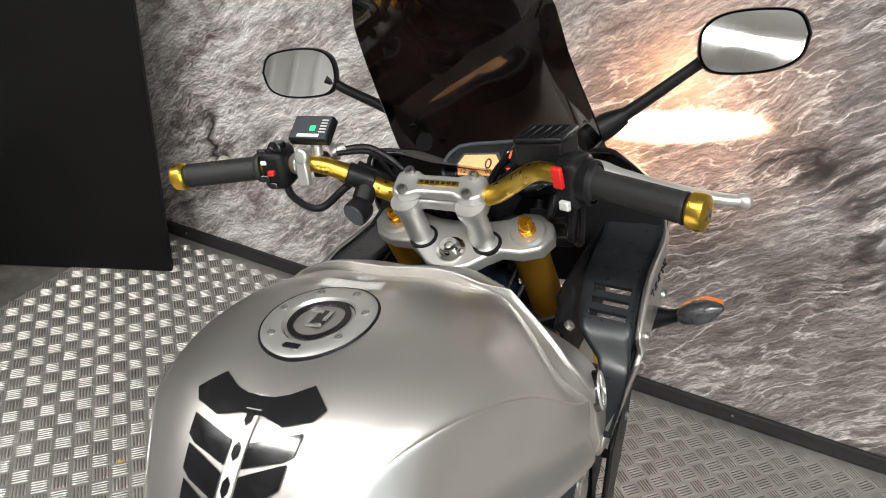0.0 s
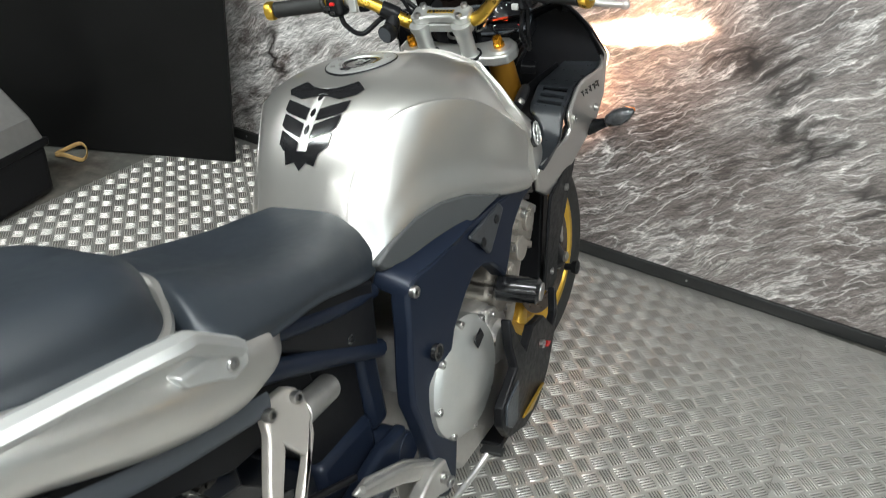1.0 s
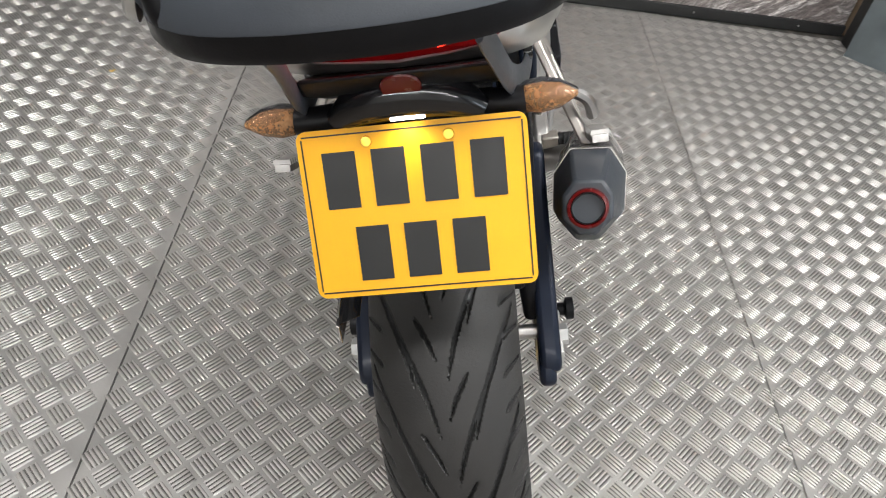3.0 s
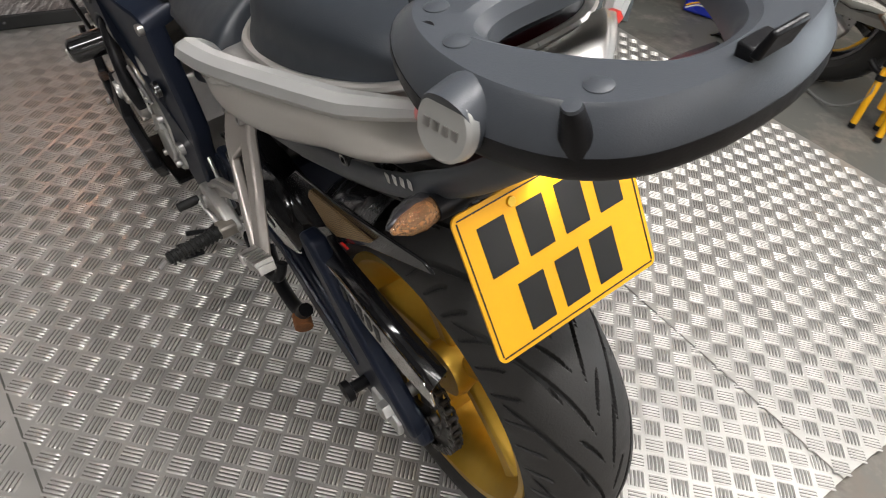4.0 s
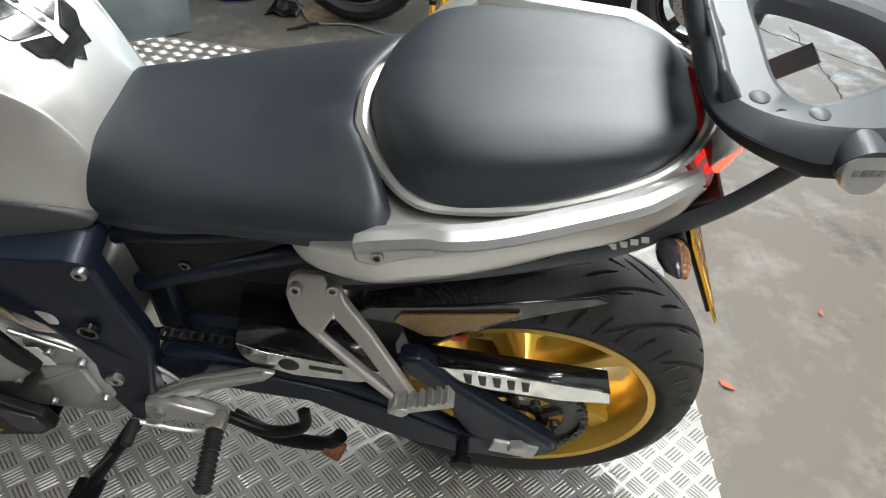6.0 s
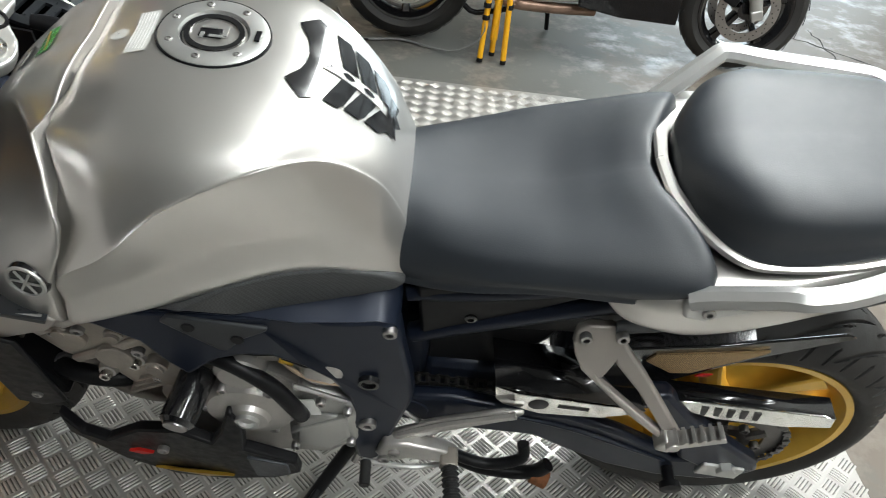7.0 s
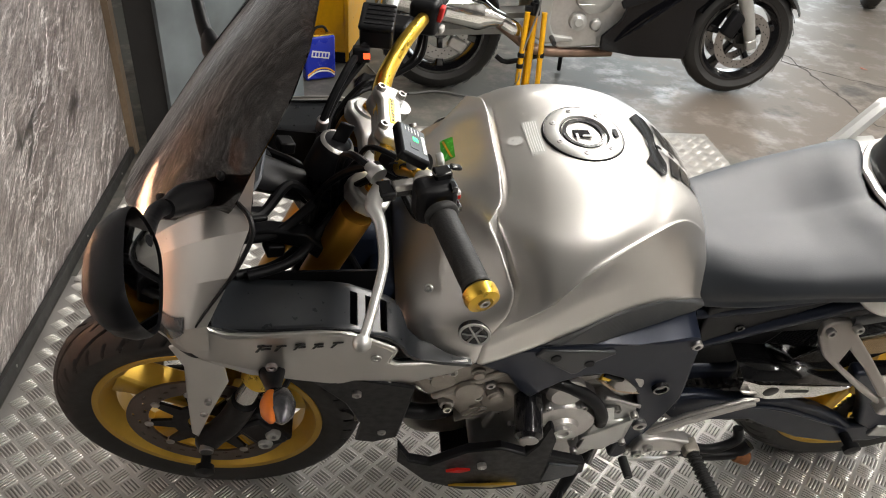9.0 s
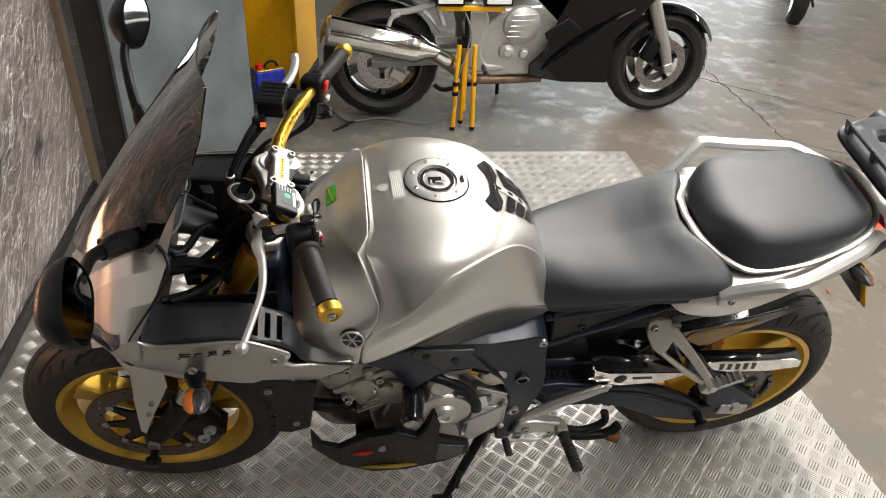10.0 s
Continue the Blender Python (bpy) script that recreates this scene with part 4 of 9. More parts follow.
P("generator_rim", lathe([(0.071, 0.004), (0.079, 0.004), (0.080, 0.0), (0.080, -0.016)], (-0.180, 0.806, 0.486), (-1, 0, 0), 40), "alloy")
P("starter_motor", cyl((-0.165, 0.835, 0.600), (-0.165, 0.735, 0.612), 0.026, 24), "alloy", None, "pale starter motor barrel")
for y in (0.825, 0.79, 0.755):
    P("starter_band", lathe([(0.026, -0.003), (0.0285, -0.003), (0.0285, 0.003), (0.026, 0.003)], (-0.165, y, 0.601 + (0.835 - y) * 0.12), (0, 1, -0.12), 24, True), "steel")
P("speed_sensor", join(box((-0.160, 0.700, 0.602), (0.036, 0.052, 0.040), rot(20)), cyl((-0.16, 0.735, 0.592), (-0.16, 0.755, 0.590), 0.012, 14)), "alloy_dark", None, "grey cast sensor housing", bevel=0.006, seg=3)
P("case_wire", tube([(-0.186, 0.76, 0.602), (-0.198, 0.72, 0.575), (-0.196, 0.665, 0.560), (-0.170, 0.645, 0.545)], 0.0035, 6, 6), "tan_wire")
P("case_wire", tube([(-0.180, 0.84, 0.630), (-0.196, 0.80, 0.628), (-0.192, 0.74, 0.634), (-0.17, 0.69, 0.640)], 0.005, 6, 6), "black")
P("generator_cover", lathe([(0.0001, 0.052), (0.03, 0.052), (0.034, 0.044), (0.062, 0.040), (0.070, 0.030), (0.072, 0.0)], (-0.178, 0.806, 0.486), (-1, 0, 0), 40), "alloy", None, "round alloy generator cover")
P("generator_cap", lathe([(0.0001, 0.0), (0.010, 0.0), (0.012, 0.006), (0.018, 0.006), (0.018, -0.01)], (-0.231, 0.806, 0.486), (-1, 0, 0), 24), "bright")
P("starter_cover", lathe([(0.0001, 0.035), (0.028, 0.035), (0.036, 0.026), (0.037, 0.0)], (-0.178, 0.812, 0.580), (-1, 0, 0), 30), "alloy")
P("sprocket_cover", prism([(0.752, 0.512), (0.724, 0.536), (0.692, 0.524), (0.655, 0.504), (0.645, 0.46), (0.645, 0.37), (0.69, 0.335), (0.757, 0.345), (0.757, 0.40), (0.745, 0.47)], -0.198, -0.15), "bright", None, "bright alloy sprocket cover", bevel=0.010, seg=3)
P("cover_step", prism([(0.735, 0.455), (0.70, 0.470), (0.664, 0.470), (0.658, 0.40), (0.69, 0.352), (0.745, 0.362), (0.742, 0.40)], -0.206, -0.196), "bright", bevel=0.004)
P("cover_rib", prism([(0.752, 0.405), (0.748, 0.418), (0.665, 0.478), (0.660, 0.466)], -0.2105, -0.200), "bright", bevel=0.002)
P("case_label", box((-0.2075, 0.716, 0.500), (0.002, 0.024, 0.048), rot(-14)), "white", None, "white paper sticker on the case", bevel=0.0008)
P("gear_housing", lathe([(0.0001, 0.020), (0.022, 0.020), (0.030, 0.015), (0.034, 0.004), (0.035, -0.030)], (-0.180, 0.698, 0.582), (-1, 0, 0.1), 32), "alloy", None, "round cast gear housing")
P("shift_rod", cyl((-0.208, 0.738, 0.566), (-0.206, 0.660, 0.524), 0.0042, 12), "steel", None, "thin steel shift rod")
for y, z in ((0.783, 0.530), (0.747, 0.492), (0.660, 0.488), (0.656, 0.382), (0.748, 0.352), (0.700, 0.512)):
    P("case_bolt", bolt((-0.203, y, z), (-1, 0, 0), 0.0075, 0.007), "steel")
for y, z in ((1.018, 0.518), (0.966, 0.558)):
    P("case_boss", lathe([(0.0001, 0.0), (0.012, 0.0), (0.015, -0.006), (0.018, -0.045)], (-0.186, y, z), (-1, 0, 0.12), 20), "alloy")
    P("boss_bolt", bolt((-0.188, y, z), (-1, 0, 0.12), 0.009, 0.009), "chrome")
for a in range(6):
    P("cover_bolt", bolt((-0.210, 0.806 + 0.066 * math.cos(a * 1.05), 0.486 + 0.066 * math.sin(a * 1.05)), (-1, 0, 0), 0.008, 0.008), "steel")
P("clutch_cover", lathe([(0.0001, 0.052), (0.045, 0.052), (0.056, 0.044), (0.100, 0.038), (0.114, 0.024), (0.116, 0.0)], (0.165, 0.715, 0.458), (1, 0, 0), 48), "bright", None, "large round alloy clutch cover")
P("clutch_emblem", box((0.217, 0.735, 0.53), (0.004, 0.03, 0.022), rot(25)), "black", bevel=0.002)
for a in range(8):
    P("cover_bolt", bolt((0.192, 0.715 + 0.108 * math.cos(a * 0.785), 0.458 + 0.108 * math.sin(a * 0.785)), (1, 0, 0), 0.008, 0.008), "steel")
P("ignition_cover", lathe([(0.0001, 0.03), (0.035, 0.03), (0.045, 0.02), (0.047, 0.0)], (0.168, 0.86, 0.44), (1, 0, 0), 32), "alloy")
P("water_hose", tube([(-0.19, 0.87, 0.612), (-0.205, 0.815, 0.604), (-0.216, 0.764, 0.570), (-0.220, 0.738, 0.525), (-0.212, 0.728, 0.482)], 0.0125, 14, 6), "black")
P("water_hose", tube([(-0.19, 0.75, 0.62), (-0.19, 0.71, 0.60), (-0.18, 0.68, 0.60)], 0.008, 10, 5), "black")
P("hose_union", cyl((-0.19, 0.735, 0.605), (-0.19, 0.755, 0.612), 0.009, 12), "gold_anod")
for sx in (-1, 1):
    P("frame_slider", cyl((sx * 0.19, 0.874, 0.556), (sx * 0.276, 0.887, 0.546), 0.026, 28, 0.025, 0.006), "black_gloss", None, "black nylon crash bobbin")
    P("slider_cap", cyl((sx * 0.276, 0.887, 0.546), (sx * 0.280, 0.8875, 0.5455), 0.017, 20), "steel")
# radiator and headers
P("radiator", box((0, 1.165, 0.56), (0.36, 0.035, 0.30), rot(-18)), "black", bevel=0.006)
for k in range(18):
    P("radiator_fin", box((0, 1.182 - 0.005 * k + 0.0, 0.43 + 0.0155 * k), (0.32, 0.006, 0.004), rot(-18)), "alloy_dark", smooth=False)
for k, x in enumerate((-0.12, -0.04, 0.04, 0.12)):
    P("exhaust_header", tube([(x, 1.02, 0.57), (x, 1.08, 0.52), (x * 0.9, 1.09, 0.40), (x * 0.7, 1.03, 0.27), (x * 0.5 + 0.03, 0.85, 0.20)], 0.019, 12, 5), "alloy_dark", None, "dark heat-stained exhaust header")
P("collector_pipe", tube([(0.03, 0.88, 0.20), (0.05, 0.70, 0.19), (0.14, 0.57, 0.22), (0.215, 0.465, 0.30), (0.256, 0.365, 0.362), (0.250, 0.305, 0.390)], [0.04, 0.035, 0.027, 0.025, 0.026, 0.028], 16, 6), "steel", None, "brushed steel exhaust link pipe")
P("oil_cooler_hose", tube([(-0.12, 1.16, 0.44), (-0.16, 1.10, 0.47), (-0.16, 1.03, 0.455), (-0.13, 0.97, 0.44)], 0.016, 12, 6), "black")
P("hose_clip", cyl((-0.145, 1.118, 0.462), (-0.152, 1.108, 0.466), 0.019, 16), "steel")
# belly pan
BP = [(1.105, 0.433), (1.105, 0.370), (1.045, 0.262), (0.963, 0.215), (0.879, 0.218), (0.784, 0.268), (0.734, 0.334), (0.739, 0.375), (0.816, 0.414), (0.813, 0.464), (0.826, 0.512), (0.834, 0.512), (0.848, 0.456), (0.866, 0.425), (0.915, 0.450), (0.978, 0.436), (1.043, 0.372), (1.081, 0.380)]
pan = lambda y, z: 0.246 - 0.22 * max(0, 0.34 - z) - 0.12 * max(0, z - 0.42) - 0.16 * max(0, y - 0.95)
for sx in (-1, 1):
    vf = prism(BP, pan, lambda y, z: pan(y, z) - 0.020)
    P("belly_pan", vf if sx > 0 else flip(vf), "black", None, "dark grey plastic belly pan side", bevel=0.006, seg=3)
    vf = prism([(0.815, 0.388), (0.752, 0.372), (0.752, 0.325), (0.786, 0.292), (0.811, 0.292)], lambda y, z: pan(y, z) + 0.003, lambda y, z: pan(y, z) - 0.005)
    P("belly_mesh", vf if sx > 0 else flip(vf), "grey_plastic", None, "grey mesh panel in the belly pan", bevel=0.002)
    vf = prism([(0.995, 0.250), (0.940, 0.270), (0.855, 0.262), (0.905, 0.245)], lambda y, z: pan(y, z) + 0.002, lambda y, z: pan(y, z) - 0.004)
    P("belly_stripe", vf if sx > 0 else flip(vf), "gold", None, "gold painted flash on the belly pan")
    vf = prism([(1.010, 0.352), (0.990, 0.366), (0.965, 0.368), (0.985, 0.354)], lambda y, z: pan(y, z) + 0.0015, lambda y, z: pan(y, z) - 0.004)
    P("belly_badge", vf if sx > 0 else flip(vf), "red", None, "small red badge")
    P("belly_bolt", bolt((sx * 0.2455, 0.945, 0.388), (sx, 0, 0), 0.009, 0.005), "steel")
P("belly_floor", box((0, 0.90, 0.222), (0.40, 0.20, 0.012)), "black", bevel=0.004)

# swingarm
for sx in (-1, 1):
    lo = [(0.575, 0.450), (0.50, 0.455), (0.40, 0.432), (0.30, 0.426), (0.20, 0.380), (0.13, 0.335), (0.085, 0.296), (0.03, 0.300), (-0.03, 0.338), (-0.068, 0.300), (-0.082, 0.275), (-0.05, 0.240), (0.0, 0.218), (0.10, 0.222), (0.20, 0.252), (0.29, 0.304), (0.35, 0.344), (0.45, 0.350), (0.565, 0.37)]
    hi = [(0.204, 0.532), (0.168, 0.535), (0.113, 0.468), (0.006, 0.372), (-0.060, 0.318), (-0.072, 0.290), (-0.03, 0.285), (0.04, 0.290), (0.085, 0.320), (0.118, 0.395), (0.150, 0.448), (0.192, 0.490)]
    for poly, xo, xi in ((lo, 0.148, 0.122), (hi, 0.157, 0.124)):
        vf = prism(poly, xo, xi)
        P("swingarm_beam", vf if sx > 0 else flip(vf), "navy", None, "dark navy cast swingarm beam", bevel=0.009, seg=3)
    P("swingarm_rib", tube([(sx * 0.149, 0.42, 0.418), (sx * 0.150, 0.30, 0.392), (sx * 0.150, 0.20, 0.345), (sx * 0.150, 0.10, 0.292)], [0.002, 0.005, 0.005, 0.002], 8, 5), "navy")
    P("axle_nut", cyl((sx * 0.150, RA[1], RA[2] - 0.012), (sx * 0.172, RA[1], RA[2] - 0.012), 0.017, 6), "bright")
    P("axle_block", box((sx * 0.158, 0.000, 0.290), (0.010, 0.080, 0.040), rot(8)), "bright", bevel=0.003)
    P("stand_bobbin", lathe([(0.0001, 0), (0.011, 0), (0.011, 0.03), (0.019, 0.033), (0.019, 0.045), (0.0001, 0.047)], (sx * 0.146, 0.085, 0.262), (sx, 0, 0), 20), "black", None, "black paddock stand bobbin")
P("swingarm_pivot", cyl((-0.15, 0.565, 0.405), (0.15, 0.565, 0.405), 0.03, 24), "navy")
P("swingarm_bridge", box((0, 0.475, 0.425), (0.20, 0.15, 0.12)), "navy", bevel=0.015)
P("rear_axle", cyl((-0.15, RA[1], RA[2]), (0.15, RA[1], RA[2]), 0.012, 16), "steel")
# shock absorber
P("shock_body", cyl((0.0, 0.50, 0.36), (0.0, 0.40, 0.74), 0.02, 16), "black")
pts = []
for k in range(7 * 14 + 1):
    a = 2 * math.pi * k / 14
    t = k / (7 * 14)
    c = Vector((0.0, 0.47, 0.47)).lerp(Vector((0.0, 0.415, 0.70)), t)
    pts.append(tuple(c + Vector((math.cos(a) * 0.036, math.sin(a) * 0.035, math.sin(a) * 0.008))))
P("shock_spring", tube(pts, 0.0062, 8, 1), "steel", None, "grey coil spring")
P("shock_reservoir", cyl((0.10, 0.46, 0.60), (0.13, 0.36, 0.63), 0.022, 20), "alloy")
# chain guard
g0 = [(0.440, 0.530), (0.436, 0.496), (0.422, 0.478), (0.360, 0.456), (0.260, 0.458), (0.210, 0.480), (0.196, 0.492), (0.300, 0.502), (0.400, 0.512)]
P("chain_guard", prism(g0, -0.162, -0.158), "chrome", None, "polished chain guard with cut-outs", bevel=0.001)
P("chain_guard_top", ([(-0.161, 0.440, 0.530), (-0.085, 0.448, 0.556), (-0.085, 0.22, 0.522), (-0.161, 0.200, 0.494)], [(0, 1, 2, 3)]), "black_gloss").modifiers.new("solid", "SOLIDIFY").thickness = 0.002
g1 = [(0.178, 0.505), (0.100, 0.506), (-0.100, 0.494), (-0.118, 0.486), (-0.124, 0.460), (-0.050, 0.450), (0.070, 0.458), (0.145, 0.482)]
P("chain_guard", prism([(y, z) for y, z in g1], -0.146, -0.142), "chrome", None, "polished rear chain guard", bevel=0.001)
P("chain_guard_top", ([(-0.145, 0.178, 0.506), (-0.112, 0.184, 0.514), (-0.112, -0.112, 0.500), (-0.145, -0.118, 0.488)], [(0, 1, 2, 3)]), "black_gloss").modifiers.new("solid", "SOLIDIFY").thickness = 0.002
P("guard_emblem", lathe([(0.0001, 0), (0.014, 0), (0.016, -0.001)], (-0.1635, 0.366, 0.486), (-1, 0, 0), 24), "ink")
P("guard_slot", prism([(0.335, 0.482), (0.335, 0.490), (0.285, 0.486), (0.285, 0.478)], -0.1632, -0.1622), "ink")
for k in range(5):
    P("guard_script", prism([(0.105 - 0.022 * k, 0.496 - 0.0012 * k), (0.092 - 0.022 * k, 0.495 - 0.0012 * k), (0.090 - 0.022 * k, 0.470 - 0.0012 * k), (0.099 - 0.022 * k, 0.471 - 0.0012 * k)], -0.1472, -0.1462), "ink")
# rear hugger
def hug(u, v):
    a = radians(18 + 60 * v)
    x = -0.112 + 0.224 * u
    rr = 0.345 - 0.030 * abs(2 * u - 1) ** 3 - 0.0 * v
    return (x * (1 - 0.25 * max(0, v - 0.6)), RA[1] + rr * math.cos(a), RA[2] + rr * math.sin(a))
P("rear_hugger", sheet(hug, 16, 20, 0.003), "carbon", None, "gloss black carbon-look rear hugger", sharp=60)
for sx in (-1, 1):
    side_ = [(0.305, 0.43), (0.33, 0.52), (0.25, 0.60), (0.12, 0.63), (-0.06, 0.665), (-0.08, 0.655), (0.06, 0.595), (0.16, 0.52), (0.225, 0.47)]
    vf = prism(side_, lambda y, z: 0.118 - 0.1 * max(0, 0.1 - y), lambda y, z: 0.113 - 0.1 * max(0, 0.1 - y))
    P("hugger_side", vf if sx > 0 else flip(vf), "black_gloss", None, "gloss black hugger side", bevel=0.002)
    vf = prism([(0.215, 0.575), (0.205, 0.595), (0.04, 0.622), (0.045, 0.615), (0.14, 0.552), (0.17, 0.548)], lambda y, z: 0.1205 - 0.1 * max(0, 0.1 - y), lambda y, z: 0.117 - 0.1 * max(0, 0.1 - y))
    P("hugger_mesh", vf if sx > 0 else flip(vf), "mesh_gold", None, "bronze wire mesh insert")
    vf = prism([(0.13, 0.546), (0.125, 0.553), (0.105, 0.556), (0.11, 0.549)], 0.122, 0.1195)
    P("hugger_badge", vf if sx > 0 else flip(vf), "red", None, "small red oval badge")
# rear brake
P("rear_caliper", join(box((0.085, 0.025, 0.455), (0.05, 0.085, 0.055), rot(20)), box((0.105, 0.06, 0.43), (0.03, 0.05, 0.07))), "black", None, "black rear brake caliper", bevel=0.006, seg=3)
for y, z in ((0.0, 0.47), (0.045, 0.45)):
    P("caliper_bolt", bolt((0.112, y, z), (1, 0, 0), 0.009, 0.008), "steel")
P("brake_hose", tube([(0.10, 0.02, 0.49), (0.12, 0.0, 0.55), (0.13, 0.08, 0.60), (0.14, 0.25, 0.54), (0.15, 0.42, 0.47)], 0.006, 10, 8), "black")
P("caliper_arm", tube([(0.11, 0.04, 0.44), (0.12, 0.02, 0.33)], 0.014, 10, 2), "black")

# ---- tank, seats, tail ----
import collections

from mathutils.bvhtree import BVHTree

TANK = [
    (0.585, [(0, 0.800), (0.045, 0.796), (0.075, 0.788), (0.090, 0.782), (0.098, 0.776), (0.118, 0.752), (0.112, 0.735), (0, 0.735)]),
    (0.605, [(0, 0.862), (0.050, 0.857), (0.075, 0.846), (0.088, 0.837), (0.096, 0.828), (0.125, 0.768), (0.12, 0.742), (0, 0.742)]),
    (0.635, [(0, 0.915), (0.055, 0.910), (0.084, 0.900), (0.098, 0.890), (0.106, 0.880), (0.136, 0.805), (0.132, 0.752), (0, 0.752)]),
    (0.69, [(0, 0.962), (0.068, 0.958), (0.106, 0.946), (0.123, 0.935), (0.131, 0.924), (0.153, 0.840), (0.148, 0.772), (0, 0.772)]),
    (0.75, [(0, 0.988), (0.082, 0.984), (0.136, 0.965), (0.160, 0.948), (0.167, 0.936), (0.170, 0.850), (0.165, 0.775), (0, 0.775)]),
    (0.83, [(0, 0.998), (0.095, 0.993), (0.165, 0.964), (0.200, 0.930), (0.205, 0.917), (0.192, 0.835), (0.187, 0.752), (0, 0.752)]),
    (0.91, [(0, 0.996), (0.095, 0.991), (0.178, 0.950), (0.230, 0.886), (0.233, 0.872), (0.215, 0.798), (0.205, 0.728), (0, 0.728)]),
    (0.965, [(0, 0.984), (0.09, 0.979), (0.172, 0.934), (0.234, 0.850), (0.237, 0.836), (0.228, 0.772), (0.214, 0.712), (0, 0.712)]),
    (0.978, [(0, 0.979), (0.088, 0.974), (0.168, 0.928), (0.234, 0.838), (0.237, 0.824), (0.229, 0.766), (0.214, 0.712), (0, 0.712)]),
]


def shoulders(vf):
    """The joint between tank and front cover runs in a wave; the crown stands a little higher."""
    out = []
    for x, y, z in vf[0]:
        w = max(0.0, 1 - abs(y - 0.984) / (0.13 if y < 0.984 else 0.07))
        g_ = float(np.interp(z, (0.72, 0.80, 0.862, 0.885, 0.928, 0.952, 0.968, 1.0), (0.012, 0.004, -0.026, -0.030, -0.010, 0.006, -0.014, -0.016)))
        out.append((x, y + w * g_, z + 0.008 * min(1.0, max(0.0, (z - 0.85) / 0.12))))
    return out, vf[1]


def closed(sections, end, step, k=0.982):
    """Rounds one end of a row of sections over to a slightly smaller one."""
    y, half = sections[end]
    lip = (y + step, [(x * k, 0.85 + (z - 0.85) * k) for x, z in half])
    return sections + [lip] if end else [lip] + sections


tank_vf = shoulders(skin(closed(TANK, -1, 0.004), 10, 8))
tank = P("fuel_tank", tank_vf, "silver", None, "silver metallic fuel tank", sharp=70)
tank_bvh = BVHTree.FromPolygons([Vector(p) for p in tank_vf[0]], tank_vf[1])
NOSE = [
    (0.990, [(0, 0.982), (0.088, 0.977), (0.166, 0.937), (0.232, 0.868), (0.239, 0.790), (0.214, 0.712), (0, 0.712)]),
    (1.02, [(0, 0.962), (0.085, 0.958), (0.150, 0.915), (0.222, 0.850), (0.236, 0.795), (0.216, 0.722), (0, 0.722)]),
    (1.06, [(0, 0.938), (0.070, 0.935), (0.108, 0.900), (0.198, 0.838), (0.224, 0.795), (0.208, 0.735), (0, 0.735)]),
    (1.10, [(0, 0.905), (0.045, 0.903), (0.072, 0.880), (0.165, 0.825), (0.200, 0.790), (0.188, 0.755), (0, 0.755)]),
    (1.12, [(0, 0.870), (0.03, 0.868), (0.05, 0.850), (0.14, 0.810), (0.175, 0.788), (0.165, 0.765), (0, 0.765)]),
]
nose_vf = shoulders(skin(closed([(y, [(x, z + (0.005 if x < 0.10 and z > 0.90 and y < 1.03 else 0.0)) for x, z in half]) for y, half in NOSE], 0, -0.004), 8, 8))
cover = P("tank_front_cover", nose_vf, "silver", None, "silver tank front cover panel", sharp=70)
nose_bvh = BVHTree.FromPolygons([Vector(p) for p in nose_vf[0]], nose_vf[1])


def draped(outline, bvh, lift=0.0012, d=(0, 0, -1), n=5):
    """A thin sticker: an outline of (x, y) points filled with a grid, laid on a surface from above."""
    bm = bmesh.new()
    vs = [bm.verts.new((x, y, 0)) for x, y in outline]
    face = bm.faces.new(vs)
    bmesh.ops.triangulate(bm, faces=[face])
    bmesh.ops.subdivide_edges(bm, edges=bm.edges[:], cuts=n, use_grid_fill=True)
    bm.verts.ensure_lookup_table()
    for q in bm.verts:
        hit = bvh.ray_cast(Vector((q.co.x, q.co.y, 2.0)), Vector((0, 0, -1)))
        if hit[0] is not None:
            q.co = hit[0] + hit[1] * (lift if hit[1].z > 0 else -lift)
    bm.normal_update()
    v = [tuple(q.co) for q in bm.verts]
    f = [[w.index for w in q.verts] for q in bm.faces]
    bm.free()
    return v, f


def circle(cx, cy, r, n=28, sx=1.0):
    return [(cx + sx * r * math.cos(2 * math.pi * k / n), cy + r * math.sin(2 * math.pi * k / n)) for k in range(n)]


# filler cap
cap_c, cap_n = Vector((0, 0.832, 1.0045)), Vector((0, -0.05, 1)).normalized()
P("filler_cap_ring", lathe([(0.038, 0.001), (0.040, 0.0045), (0.058, 0.0045), (0.062, 0.002), (0.063, -0.003)], cap_c, cap_n, 64), "bright", tank, "machined alloy filler cap ring")
ob_from("cap_gasket", lathe([(0.0622, -0.003), (0.0622, 0.0015), (0.0638, 0.0018), (0.0648, 0.0), (0.0648, -0.004)], cap_c, cap_n, 64), "black", tank, "thin black seal round the filler cap")
ob_from("cap_well", lathe([(0.0001, -0.001), (0.030, -0.001), (0.034, -0.0005), (0.038, 0.001)], cap_c, cap_n, 48), "black", tank, "black centre of the filler cap")
ob_from("cap_inner_ring", lathe([(0.0275, 0.0), (0.0275, 0.0035), (0.034, 0.0035), (0.034, 0.0)], cap_c, cap_n, 48), "black_gloss", tank)
for k in range(7):
    a = 2 * math.pi * k / 7 + 0.3
    ob_from("cap_bolt", bolt(cap_c + Vector((0.0505 * math.cos(a), 0.0505 * math.sin(a), 0.0505 * math.sin(a) * 0.05 + 0.004)), cap_n, 0.0045, 0.002), "steel", tank)
ob_from("cap_lock", box(cap_c + Vector((0, 0.004, 0.002)), (0.016, 0.026, 0.004)), "black_gloss", tank, bevel=0.001)
